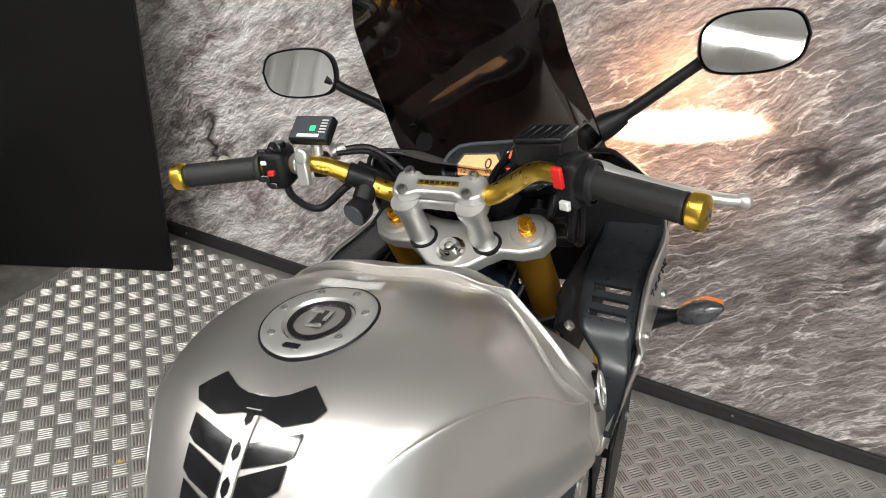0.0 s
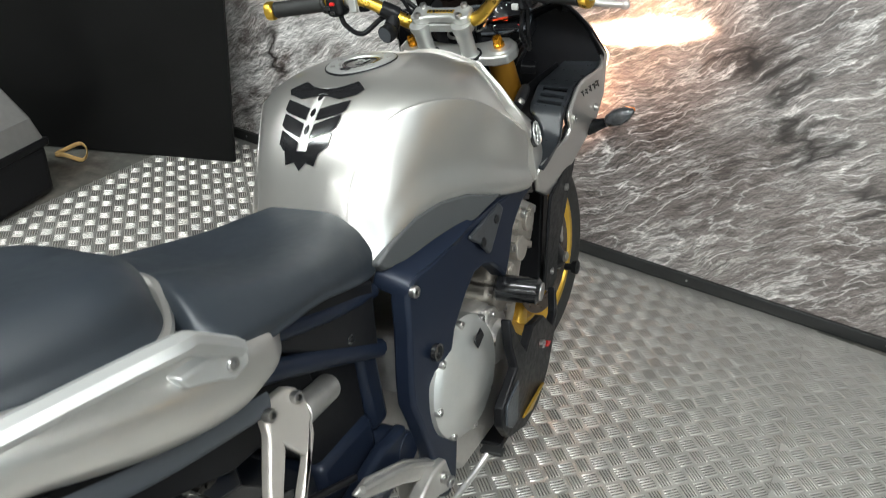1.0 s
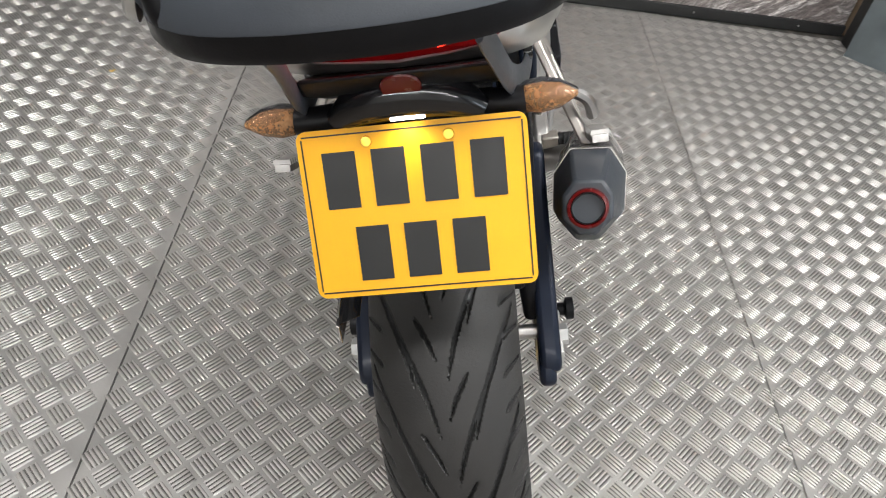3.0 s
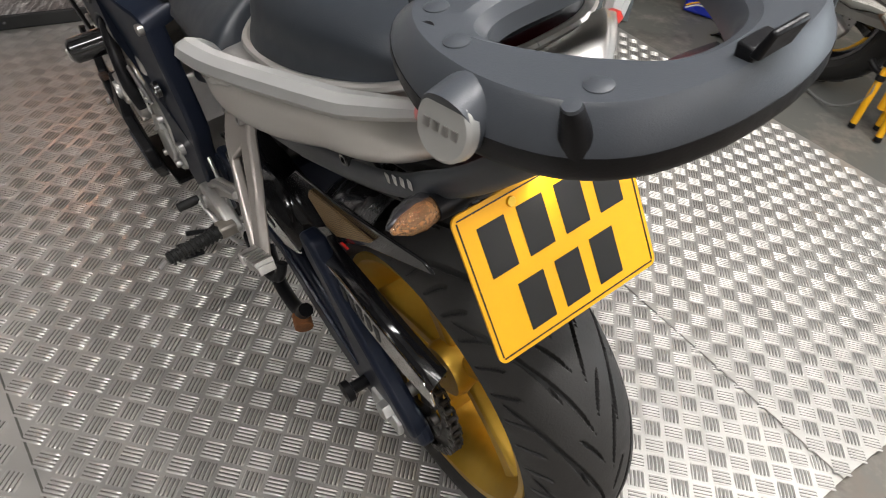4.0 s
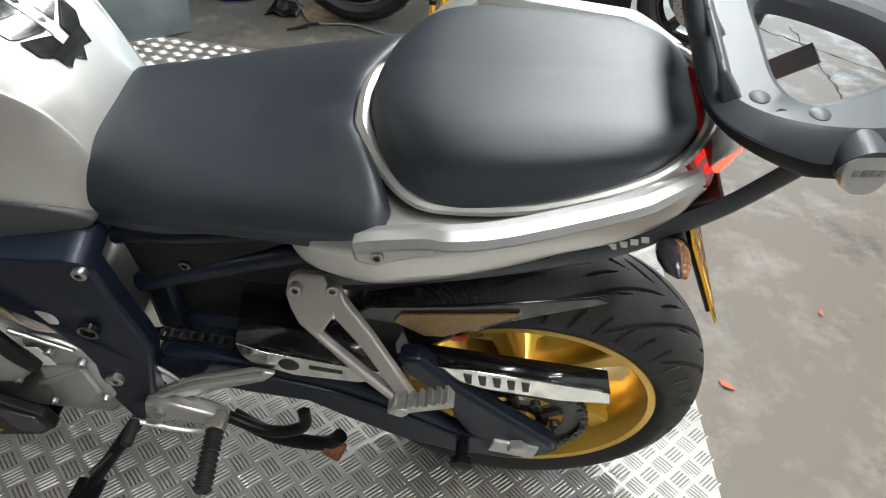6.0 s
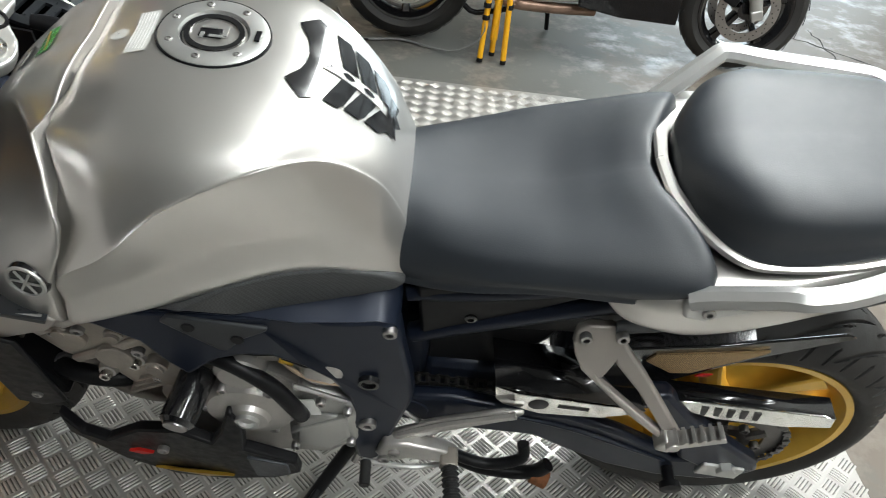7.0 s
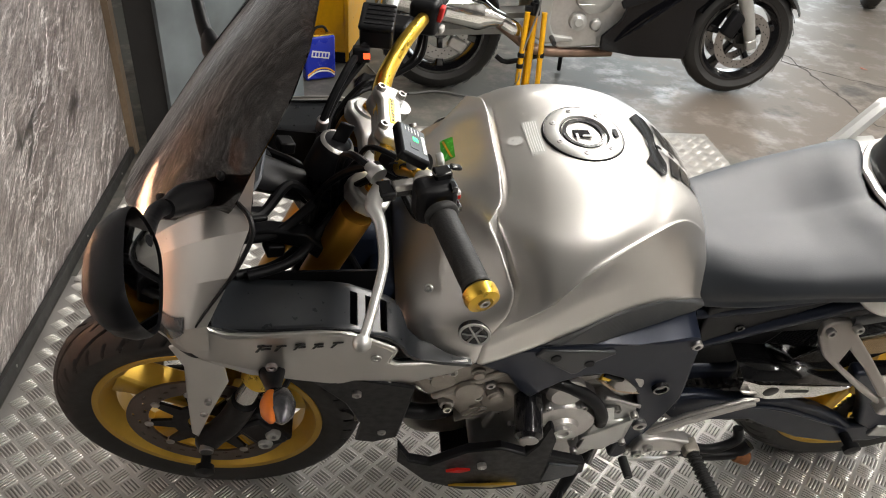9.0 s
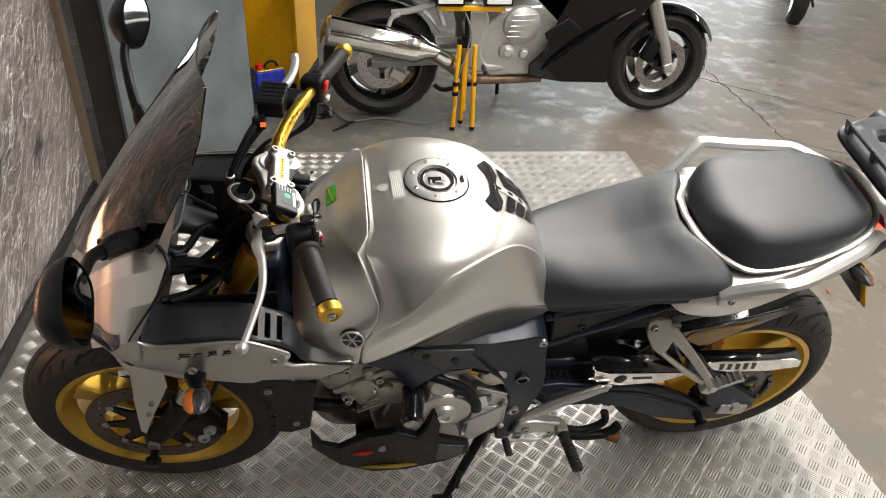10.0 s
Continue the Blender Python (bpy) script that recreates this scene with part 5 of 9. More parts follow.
for bx, by, w, h in ((-0.008, 0.012, 0.012, 0.004), (0.008, 0.006, 0.004, 0.018), (-0.008, -0.004, 0.004, 0.016), (0.002, -0.014, 0.018, 0.004)):
    ob_from("cap_emblem", box(cap_c + Vector((bx, by, 0.0048)), (w, h, 0.0012)), "bright", tank)
ob_from("cap_latch", box(cap_c + Vector((0.0, -0.050, 0.004)), (0.018, 0.006, 0.002)), "black", tank)
# stickers on the tank top
ob_from("warning_label", draped([(-0.044, 0.897)] + [(0.034, 0.900), (0.030, 0.924), (-0.050, 0.920)], tank_bvh), "label", tank, "grey printed warning label")
for k in range(6):
    y = 0.9005 + 0.0035 * k
    ob_from("label_print", draped([(-0.042, y), (0.029, y + 0.002), (0.029, y + 0.0034), (-0.042, y + 0.0014)], tank_bvh, 0.0018, n=2), "white", tank)
ob_from("round_label", draped(circle(-0.007, 0.938, 0.011), tank_bvh, n=1), "label", tank)
# tank pad: a spine with fins, black resin
pad = [[(-0.075, 0.724), (-0.052, 0.744), (-0.030, 0.731), (-0.015, 0.727), (0.0, 0.7265), (0.015, 0.727), (0.030, 0.731), (0.052, 0.744), (0.075, 0.724), (0.066, 0.712), (0.038, 0.703), (0.012, 0.709), (0.0, 0.708), (-0.012, 0.709), (-0.038, 0.703), (-0.066, 0.712)]]
for k in range(3):
    y, w = 0.690 - 0.023 * k, 0.062 - 0.006 * k
    for s_ in (-1, 1):
        pad.append([(s_ * 0.010, y - 0.003), (s_ * w, y + 0.012), (s_ * (w - 0.002), y - 0.005), (s_ * (w - 0.012), y - 0.011), (s_ * 0.010, y - 0.021)])
pad.append([(-0.034, 0.632), (0.034, 0.632), (0.028, 0.620), (0.012, 0.622), (0.0, 0.616), (-0.012, 0.622), (-0.028, 0.620)])
for hy in (0.706, 0.680, 0.656):
    pad.append([(0.0, hy + 0.007), (-0.0042, hy + 0.003), (-0.0042, hy - 0.003), (0.0, hy - 0.007), (0.0042, hy - 0.003), (0.0042, hy + 0.003)])
pad.append([(-0.0088, 0.728), (0.0088, 0.728), (0.0075, 0.64), (-0.0075, 0.64)])
for k, o in enumerate(pad):
    if o[0][0] > 0 and o[0][0] == 0.010:
        o = list(reversed(o))
    ob_from("tank_pad", draped(o, tank_bvh, 0.0028 if abs(o[0][0]) < 0.001 else 0.002), "black_gloss" if k < len(pad) - 1 else "label", tank, "gloss black resin tank pad piece" if k < len(pad) - 1 else "grey spine of the tank pad")
# stickers on the front cover
ob_from("hologram_label", draped([(-0.012, 1.027), (0.034, 1.027), (0.036, 1.046), (-0.014, 1.046)], nose_bvh), "green", cover, "shiny green hologram sticker")
ob_from("hologram_flash", draped([(-0.010, 1.030), (0.032, 1.040), (0.032, 1.043), (-0.010, 1.033)], nose_bvh, 0.0018), "gold_anod", cover)
ob_from("oval_label", draped(circle(0.006, 1.068, 0.010, 20, 2.2), nose_bvh, n=1), "ink", cover, "oval black and silver sticker")
ob_from("oval_print", draped([(-0.010, 1.0655), (0.020, 1.0655), (0.020, 1.0705), (-0.010, 1.0705)], nose_bvh, 0.0018, n=1), "label", cover)
for sx in (-1, 1):
    # round maker's emblem, as plain rings and bars
    c, nn = Vector((sx * 0.2385, 1.008, 0.815)), Vector((sx * 0.92, 0.15, 0.12)).normalized()
    ob_from("side_emblem", lathe([(0.0001, 0.003), (0.020, 0.003), (0.0205, 0.004), (0.0235, 0.004), (0.025, -0.004)], c, nn, 40), "black_gloss", cover, "round silver and black side emblem")
    ob_from("emblem_rim", lathe([(0.0195, 0.003), (0.0200, 0.0052), (0.0232, 0.0052), (0.0240, 0.003)], c, nn, 40), "bright", cover)
    e1 = nn.cross(Vector((0, 0, 1))).normalized()
    e2 = nn.cross(e1)
    for k in range(3):
        a = math.pi / 3 * k
        d = (e1 * math.cos(a) + e2 * math.sin(a)) * 0.018
        ob_from("emblem_bar", tube([c + nn * 0.0042 - d, c + nn * 0.0042 + d], 0.0016, 6, 1), "bright", cover)
    ob_from("cover_screw", bolt((sx * 0.188, 1.075, 0.862), (sx * 0.7, 0.2, 0.7), 0.007, 0.003), "steel", cover)
    # dimpled knee pads below the tank
    kp = [(0.905, 0.738), (0.86, 0.752), (0.80, 0.778), (0.74, 0.790), (0.68, 0.786), (0.62, 0.764), (0.588, 0.745), (0.60, 0.728), (0.655, 0.712), (0.70, 0.716), (0.80, 0.734)]
    xo = lambda y, z: 0.128 + 0.075 * min(1, max(0, (y - 0.59) / 0.24)) + 0.012 * math.sin(max(0.0, min(1.0, (z - 0.71) / 0.08)) * math.pi)
    vf = prism(kp, xo, lambda y, z: xo(y, z) - 0.05)
    P("knee_pad", vf if sx > 0 else flip(vf), "knee", None, "black dimpled rubber knee panel", bevel=0.006, seg=3)

SEAT = [
    (0.612, [(0, 0.835), (0.055, 0.828), (0.092, 0.805), (0.116, 0.774), (0.122, 0.748), (0.114, 0.728), (0, 0.728)]),
    (0.57, [(0, 0.830), (0.070, 0.826), (0.108, 0.806), (0.128, 0.772), (0.131, 0.746), (0.122, 0.728), (0, 0.728)]),
    (0.50, [(0, 0.828), (0.085, 0.826), (0.128, 0.812), (0.148, 0.786), (0.150, 0.766), (0.142, 0.752), (0, 0.752)]),
    (0.42, [(0, 0.834), (0.095, 0.837), (0.142, 0.828), (0.163, 0.806), (0.165, 0.790), (0.150, 0.776), (0, 0.776)]),
    (0.36, [(0, 0.850), (0.098, 0.855), (0.150, 0.846), (0.175, 0.820), (0.176, 0.802), (0.160, 0.788), (0, 0.788)]),
    (0.31, [(0, 0.868), (0.095, 0.876), (0.150, 0.864), (0.182, 0.836), (0.182, 0.812), (0.166, 0.797), (0, 0.797)]),
    (0.280, [(0, 0.874), (0.090, 0.882), (0.142, 0.872), (0.177, 0.844), (0.178, 0.822), (0.160, 0.806), (0, 0.806)]),
    (0.266, [(0, 0.862), (0.080, 0.866), (0.125, 0.858), (0.156, 0.840), (0.158, 0.826), (0.14, 0.814), (0, 0.814)]),
]


def wings(vf):
    """The seat's rear corners reach back round the pillion seat."""
    v, f = vf
    return [(x, y - 0.052 * min(1.0, max(0.0, (abs(x) - 0.05) / 0.11)) * min(1.0, max(0.0, (0.43 - y) / 0.13)), z) for x, y, z in v], f


P("rider_seat", wings(skin(SEAT, 8, 7)), "leather", None, "black vinyl rider seat", sharp=60)
PILLION = [
    (0.258, [(0, 0.905), (0.022, 0.904), (0.036, 0.896), (0.040, 0.880), (0.034, 0.862), (0, 0.862)]),
    (0.240, [(0, 0.930), (0.050, 0.927), (0.076, 0.912), (0.084, 0.886), (0.080, 0.856), (0, 0.856)]),
    (0.205, [(0, 0.945), (0.082, 0.943), (0.118, 0.924), (0.130, 0.888), (0.126, 0.852), (0, 0.852)]),
    (0.15, [(0, 0.952), (0.098, 0.951), (0.138, 0.930), (0.151, 0.892), (0.146, 0.856), (0, 0.856)]),
    (0.06, [(0, 0.960), (0.098, 0.957), (0.136, 0.938), (0.148, 0.906), (0.142, 0.876), (0, 0.876)]),
    (-0.03, [(0, 0.965), (0.088, 0.962), (0.120, 0.948), (0.129, 0.924), (0.122, 0.902), (0, 0.902)]),
    (-0.08, [(0, 0.962), (0.070, 0.960), (0.096, 0.949), (0.103, 0.934), (0.096, 0.918), (0, 0.918)]),
    (-0.105, [(0, 0.952), (0.048, 0.950), (0.068, 0.943), (0.072, 0.936), (0.066, 0.927), (0, 0.927)]),
]
P("pillion_seat", skin(PILLION, 8, 7), "leather", None, "black vinyl pillion seat", sharp=60)
TAIL = [
    (0.338, [(0, 0.80), (0.12, 0.80), (0.150, 0.798), (0.154, 0.788), (0.148, 0.778), (0, 0.776)]),
    (0.316, [(0, 0.808), (0.125, 0.810), (0.168, 0.806), (0.177, 0.784), (0.160, 0.758), (0, 0.756)]),
    (0.28, [(0, 0.826), (0.13, 0.828), (0.176, 0.820), (0.190, 0.788), (0.168, 0.748), (0, 0.744)]),
    (0.22, [(0, 0.842), (0.13, 0.844), (0.178, 0.836), (0.196, 0.798), (0.172, 0.744), (0, 0.738)]),
    (0.12, [(0, 0.856), (0.140, 0.857), (0.172, 0.850), (0.186, 0.814), (0.158, 0.764), (0, 0.758)]),
    (0.00, [(0, 0.892), (0.128, 0.893), (0.152, 0.886), (0.162, 0.852), (0.138, 0.814), (0, 0.806)]),
    (-0.08, [(0, 0.924), (0.105, 0.926), (0.124, 0.918), (0.132, 0.888), (0.116, 0.856), (0, 0.850)]),
    (-0.112, [(0, 0.934), (0.088, 0.935), (0.108, 0.928), (0.116, 0.899), (0.102, 0.872), (0, 0.866)]),
    (-0.136, [(0, 0.939), (0.073, 0.940), (0.093, 0.933), (0.101, 0.907), (0.091, 0.882), (0, 0.877)]),
]
LENS = [
    (-0.130, [(0, 0.935), (0.072, 0.936), (0.092, 0.929), (0.100, 0.906), (0.090, 0.883), (0, 0.879)]),
    (-0.14, [(0, 0.940), (0.070, 0.941), (0.090, 0.934), (0.098, 0.908), (0.088, 0.884), (0, 0.880)]),
    (-0.152, [(0, 0.938), (0.055, 0.938), (0.068, 0.934), (0.074, 0.914), (0.067, 0.890), (0, 0.886)]),
    (-0.168, [(0, 0.932), (0.035, 0.931), (0.046, 0.927), (0.050, 0.914), (0.045, 0.902), (0, 0.899)]),
]


def swept(vf):
    """The cowl's rear edge runs back towards its lower tip."""
    v, f = vf
    return [(x, y + 1.1 * (z - 0.880) * min(1.0, max(0.0, (0.02 - y) / 0.12)) * max(0.0, 1 - max(0.0, -0.135 - y) / 0.06), z) for x, y, z in v], f


tail = P("tail_cowl", swept(skin(TAIL, 8, 6)), "silver", None, "silver metallic tail cowl", sharp=60)
for sx in (-1, 1):
    # seat surround band and grab rail
    band_ = [(0.0, 0.272, 0.884), (sx * 0.040, 0.268, 0.882), (sx * 0.062, 0.260, 0.876), (sx * 0.100, 0.236, 0.866), (sx * 0.146, 0.196, 0.862), (sx * 0.158, 0.150, 0.864), (sx * 0.158, 0.06, 0.882), (sx * 0.138, -0.030, 0.908), (sx * 0.112, -0.082, 0.928), (sx * 0.060, -0.118, 0.944), (0.0, -0.124, 0.948)]
    ob_from("seat_trim", tube(band_, [0.006, 0.0065, 0.007, 0.007, 0.006, 0.005, 0.005, 0.005, 0.005, 0.005, 0.005], 8, 4, 1.5), "silver", tail, "bright silver band round the pillion seat", sharp=30)
    rail = [(sx * 0.186, 0.246, 0.822), (sx * 0.192, 0.226, 0.838), (sx * 0.220, 0.166, 0.884), (sx * 0.226, 0.146, 0.892), (sx * 0.213, 0.09, 0.896), (sx * (0.164 if sx < 0 else 0.190), -0.030, 0.905), (sx * (0.146 if sx < 0 else 0.176), -0.062, 0.909), (sx * 0.116, -0.108, 0.918)]
    P("grab_rail", tube(rail, [0.013, 0.013, 0.0125, 0.0125, 0.0125, 0.0125, 0.012, 0.009], 8, 3, 1.3), "silver_matt", None, "silver pillion grab rail", sharp=30)
    P("grab_rail_foot", prism([(0.252, 0.800), (0.256, 0.822), (0.215, 0.838), (0.160, 0.842), (0.165, 0.826), (0.205, 0.808), (0.225, 0.796)], sx * 0.168, sx * 0.199), "silver_matt", None, "cast foot of the grab rail", bevel=0.005, seg=3)
    P("rail_bolt", bolt((sx * 0.199, 0.226, 0.816), (sx, 0, 0.2), 0.008, 0.005), "steel")
    for k in range(2):
        for j in range(2):
            P("tail_led", tube([(sx * (0.046 + 0.022 * k - 0.004 * j), -0.168 + 0.016 * k, 0.922 - 0.016 * j), (sx * (0.062 + 0.022 * k - 0.004 * j), -0.154 + 0.016 * k, 0.920 - 0.018 * j)], 0.0052, 8, 2), "tail_on", None, "glowing red tail light element")
P("tail_light", swept(skin(LENS, 8, 6)), "tail_red", None, "red tail light lens", sharp=60)
TAIL_CAP = [
    (-0.118, [(0, 0.944), (0.080, 0.944), (0.099, 0.937), (0.104, 0.926), (0, 0.924)]),
    (-0.136, [(0, 0.945), (0.067, 0.945), (0.083, 0.940), (0.088, 0.929), (0, 0.927)]),
    (-0.154, [(0, 0.942), (0.053, 0.942), (0.066, 0.937), (0.070, 0.928), (0, 0.926)]),
    (-0.172, [(0, 0.936), (0.036, 0.935), (0.045, 0.931), (0.048, 0.926), (0, 0.925)]),
]
P("tail_cap", skin(TAIL_CAP, 6, 6), "silver", None, "silver cap over the tail light", sharp=60)
P("rear_tray", prism([(0.30, 0.77), (0.30, 0.735), (0.12, 0.745), (-0.05, 0.79), (-0.14, 0.845), (-0.16, 0.875), (0.0, 0.80)], -0.10, 0.10), "black", None, "black plastic undertray", bevel=0.008)
for sx in (-1, 1):
    P("under_tail_panel", prism([(0.44, 0.60), (0.42, 0.735), (0.05, 0.765), (-0.03, 0.735), (0.10, 0.675), (0.26, 0.61)], sx * 0.092, sx * 0.099), "black", None, "black plastic panel under the tail", bevel=0.003)
P("rear_reflector", cyl((0, -0.142, 0.858), (0, -0.150, 0.855), 0.020, 24), "dark_red", None, "round dark red reflector")
P("tail_bracket", tube([(0, -0.06, 0.80), (0, -0.11, 0.83), (0, -0.14, 0.825)], [0.035, 0.032, 0.02], 12, 4, 1.6), "black")
# number plate with its lamp hood; the lettering as plain bars
pm = Matrix(((1, 0, 0, 0.001), (0, 0.4695, -0.8829, -0.1815), (0, 0.8829, 0.4695, 0.7350), (0, 0, 0, 1)))


def rounded(w, h, r, n=5):
    o = []
    for cx, cy, a0 in ((w / 2 - r, h / 2 - r, 0), (-w / 2 + r, h / 2 - r, 90), (-w / 2 + r, -h / 2 + r, 180), (w / 2 - r, -h / 2 + r, 270)):
        for k in range(n + 1):
            a = radians(a0 + 90 * k / n)
            o.append((cx + r * math.cos(a), cy + r * math.sin(a)))
    return o


def slab(outline, z0, z1):
    n = len(outline)
    v = [(x, y, z0) for x, y in outline] + [(x, y, z1) for x, y in outline]
    return v, [tuple(reversed(range(n))), tuple(range(n, 2 * n))] + [(i, (i + 1) % n, (i + 1) % n + n, i + n) for i in range(n)]


plate = P("number_plate", move(slab(rounded(0.232, 0.176, 0.010), -0.0015, 0.0015), pm), "plate", None, "yellow rear number plate with black bars")
for x0, x1, y0, y1 in ((-0.110, 0.110, 0.0815, 0.083), (-0.110, 0.110, -0.083, -0.0815), (-0.1115, -0.110, -0.08, 0.08), (0.110, 0.1115, -0.08, 0.08)):
    ob_from("plate_border", move(box(((x0 + x1) / 2, (y0 + y1) / 2, 0.0018), (x1 - x0, y1 - y0, 0.0008)), pm), "ink", plate)
for n_, y in ((4, 0.036), (3, -0.042)):
    for k in range(n_):
        x = (k - (n_ - 1) / 2) * 0.050
        ob_from("plate_bar", move(box((x, y, 0.0018), (0.034, 0.058, 0.0008)), pm), "ink", plate)
for x in (-0.045, 0.038):
    ob_from("plate_screw", move(lathe([(0.0001, 0.004), (0.005, 0.004), (0.006, 0.0015)], (x, 0.073, 0), (0, 0, 1), 14), pm), "gold_anod", plate)
P("plate_backing", move(box((0, 0.0, -0.006), (0.20, 0.15, 0.006)), pm), "black", bevel=0.002)
P("plate_hood", tube([(-0.075, -0.128, 0.812), (-0.04, -0.126, 0.832), (0.0, -0.124, 0.838), (0.04, -0.126, 0.832), (0.075, -0.128, 0.812)], [0.012, 0.024, 0.028, 0.024, 0.012], 14, 5), "black_gloss", None, "gloss black plate lamp hood")
P("plate_lamp", move(box((0.0, 0.094, 0.010), (0.035, 0.006, 0.006)), pm), "lamp_on", None, "small lit number plate lamp", bevel=0.002)
for sx in (-1, 1):
    P("indicator_stalk", tube([(sx * 0.05, -0.112, 0.808), (sx * 0.10, -0.118, 0.806), (sx * 0.116, -0.118, 0.806)], 0.0145, 12, 3), "black")
    c = Vector((sx * 0.140, -0.120, 0.806))
    body = [(q, r) for q, r in ((-0.028, 0.010), (-0.022, 0.0145), (-0.006, 0.0165), (0.012, 0.013), (0.029, 0.003))]
    P("indicator_body", lathe([(0.0001, -0.030)] + [(r, q) for q, r in body] + [(0.0001, 0.031)], c + Vector((0, 0.008, 0)), (sx, -0.15, 0.05), 20), "smoke_lens", None, "textured smoked indicator body")
    P("indicator_lens", lathe([(0.0001, -0.030)] + [(r * 0.96, q) for q, r in body] + [(0.0001, 0.030)], c + Vector((0, 0.001, 0)), (sx, -0.15, 0.05), 20), "clear_amber", None, "pale amber indicator lens")

# ---- top box rack ----
def rz(y):
    return 1.028 - 0.070 * (y + 0.11)
hl_ = [(0.0, -0.086), (0.085, -0.086), (0.125, -0.098), (0.150, -0.132), (0.162, -0.184), (0.159, -0.242), (0.139, -0.295), (0.102, -0.330), (0.051, -0.346), (0.0, -0.350)]
outer = hl_ + [(-x, y) for x, y in reversed(hl_[1:-1])]
hh_ = [(0.0, -0.160), (0.06, -0.160), (0.090, -0.170), (0.098, -0.190), (0.085, -0.224), (0.060, -0.264), (0.035, -0.290), (0.0, -0.298)]
hole = hh_ + [(-x, y) for x, y in reversed(hh_[1:-1])]


def resample(o, n):
    o = [np.array(p) for p in o]
    seg = [np.linalg.norm(o[(i + 1) % len(o)] - o[i]) for i in range(len(o))]
    out, T = [], sum(seg)
    for k in range(n):
        s = T * k / n
        for i in range(len(o)):
            if s <= seg[i] + 1e-9:
                out.append(tuple(o[i] + (o[(i + 1) % len(o)] - o[i]) * (s / seg[i])))
                break
            s -= seg[i]
    return out


NR = 88
def sm(o):
    q = resample(spline(o + [o[0]], 6)[:-1], NR)
    return q
oo, hh2 = sm(outer), sm(hole)
def scl(o, k, c=(0, -0.222)):
    return [(c[0] + (x - c[0]) * k, c[1] + (y - c[1]) * k) for x, y in o]
rings = [(scl(oo, 0.86), -0.034), (oo, -0.034), (scl(oo, 0.995), -0.028), (scl(oo, 0.915), -0.003), (scl(oo, 0.895), 0.0), (scl(hh2, 1.20), 0.0), (scl(hh2, 1.09), -0.005), (hh2, -0.016), (scl(hh2, 0.97), -0.034)]
thin = lambda y: 0.45 + 0.55 * min(1.0, max(0.0, (-0.086 - y) / 0.10))
v = [(x, y, rz(y) + dz * thin(y)) for o, dz in rings for x, y in o]
f = []
for i in range(len(rings)):
    j = (i + 1) % len(rings)
    for k in range(NR):
        f.append((i * NR + k, i * NR + (k + 1) % NR, j * NR + (k + 1) % NR, j * NR + k))
rack = P("top_box_rack", (v, f), "grey_plastic", None, "dark grey moulded top box rack", sharp=24)
band = [(scl(oo, 0.85), -0.052), (scl(oo, 0.985), -0.052), (scl(oo, 1.004), -0.046), (scl(oo, 1.002), -0.032), (scl(oo, 0.85), -0.032)]
v = [(x, y, rz(y) + dz * thin(y)) for o, dz in band for x, y in o]
f = [(i * NR + k, i * NR + (k + 1) % NR, (i + 1) % 5 * NR + (k + 1) % NR, (i + 1) % 5 * NR + k) for i in range(5) for k in range(NR)]
ob_from("rack_band", (v, f), "black", rack, "black lower band of the rack", sharp=40)
for x, y, big in ((-0.108, -0.132, 0), (-0.128, -0.184, 0), (-0.098, -0.290, 0), (0.108, -0.132, 0), (0.098, -0.290, 0)):
    ob_from("rack_cap", lathe([(0.0001, 0.003), (0.006, 0.0028), (0.010, 0.0008), (0.0105, -0.002)], (x, y, rz(y)), (0, 0.1, 1), 24), "grey_plastic", rack)
for sx in (-1, 1):
    ob_from("rack_stud", lathe([(0.0001, 0.022), (0.006, 0.022), (0.0075, 0.020), (0.0085, 0.012), (0.0115, 0.0), (0.013, -0.016)], (sx * 0.124, -0.299, rz(-0.299) - 0.018), (sx * 0.25, 0.0, 1), 24), "black", rack, "black rubber rack stud")
    ob_from("stud_cap", lathe([(0.0001, 0.0245), (0.0062, 0.024), (0.0068, 0.019)], (sx * 0.124, -0.299, rz(-0.299) - 0.018), (sx * 0.25, 0.0, 1), 20), "grey_plastic", rack, "grey stud cap")
    ob_from("rack_screw", lathe([(0.0001, 0.005), (0.007, 0.005), (0.009, 0.002), (0.011, 0.001), (0.011, -0.004)], (sx * 0.130, -0.150, rz(-0.150) - 0.006), (sx * 0.3, 0.0, 1), 20), "black", rack)
    for k in range(2):
        y = -0.246 - 0.024 * k
        ob_from("rack_groove", box((sx * (0.140 - 0.010 * k), y, rz(y) - 0.0095), (0.020, 0.006, 0.003), rot(0, 0, sx * 40) @ rot(0, sx * 55, 0)), "black", rack)
    ob_from("badge_boss", tube([(sx * 0.124, -0.220, 1.016), (sx * 0.145, -0.223, 1.013), (sx * 0.168, -0.227, 1.008)], [0.018, 0.023, 0.0255], 24, 4), "grey_plastic", rack)
    bax = Vector((sx * 0.9, -0.15, 0.30)).normalized()
    bc = Vector((sx * 0.171, -0.2285, 1.008))
    ob_from("round_badge", lathe([(0.0001, 0.006), (0.022, 0.0055), (0.0248, 0.003), (0.0252, -0.004)], bc, bax, 40), "bright", rack, "round satin silver badge")
    by_ = Vector((0, 0, 1)).cross(bax).normalized()
    bz_ = bax.cross(by_)
    bmx = Matrix((bax, by_, bz_)).transposed()
    for k in range(4):
        ob_from("badge_bar", box(bc + bax * 0.0062 + by_ * (0.0125 - 0.0085 * k), (0.0014, 0.0055, 0.0065), bmx), "steel", rack)
LY = -0.330
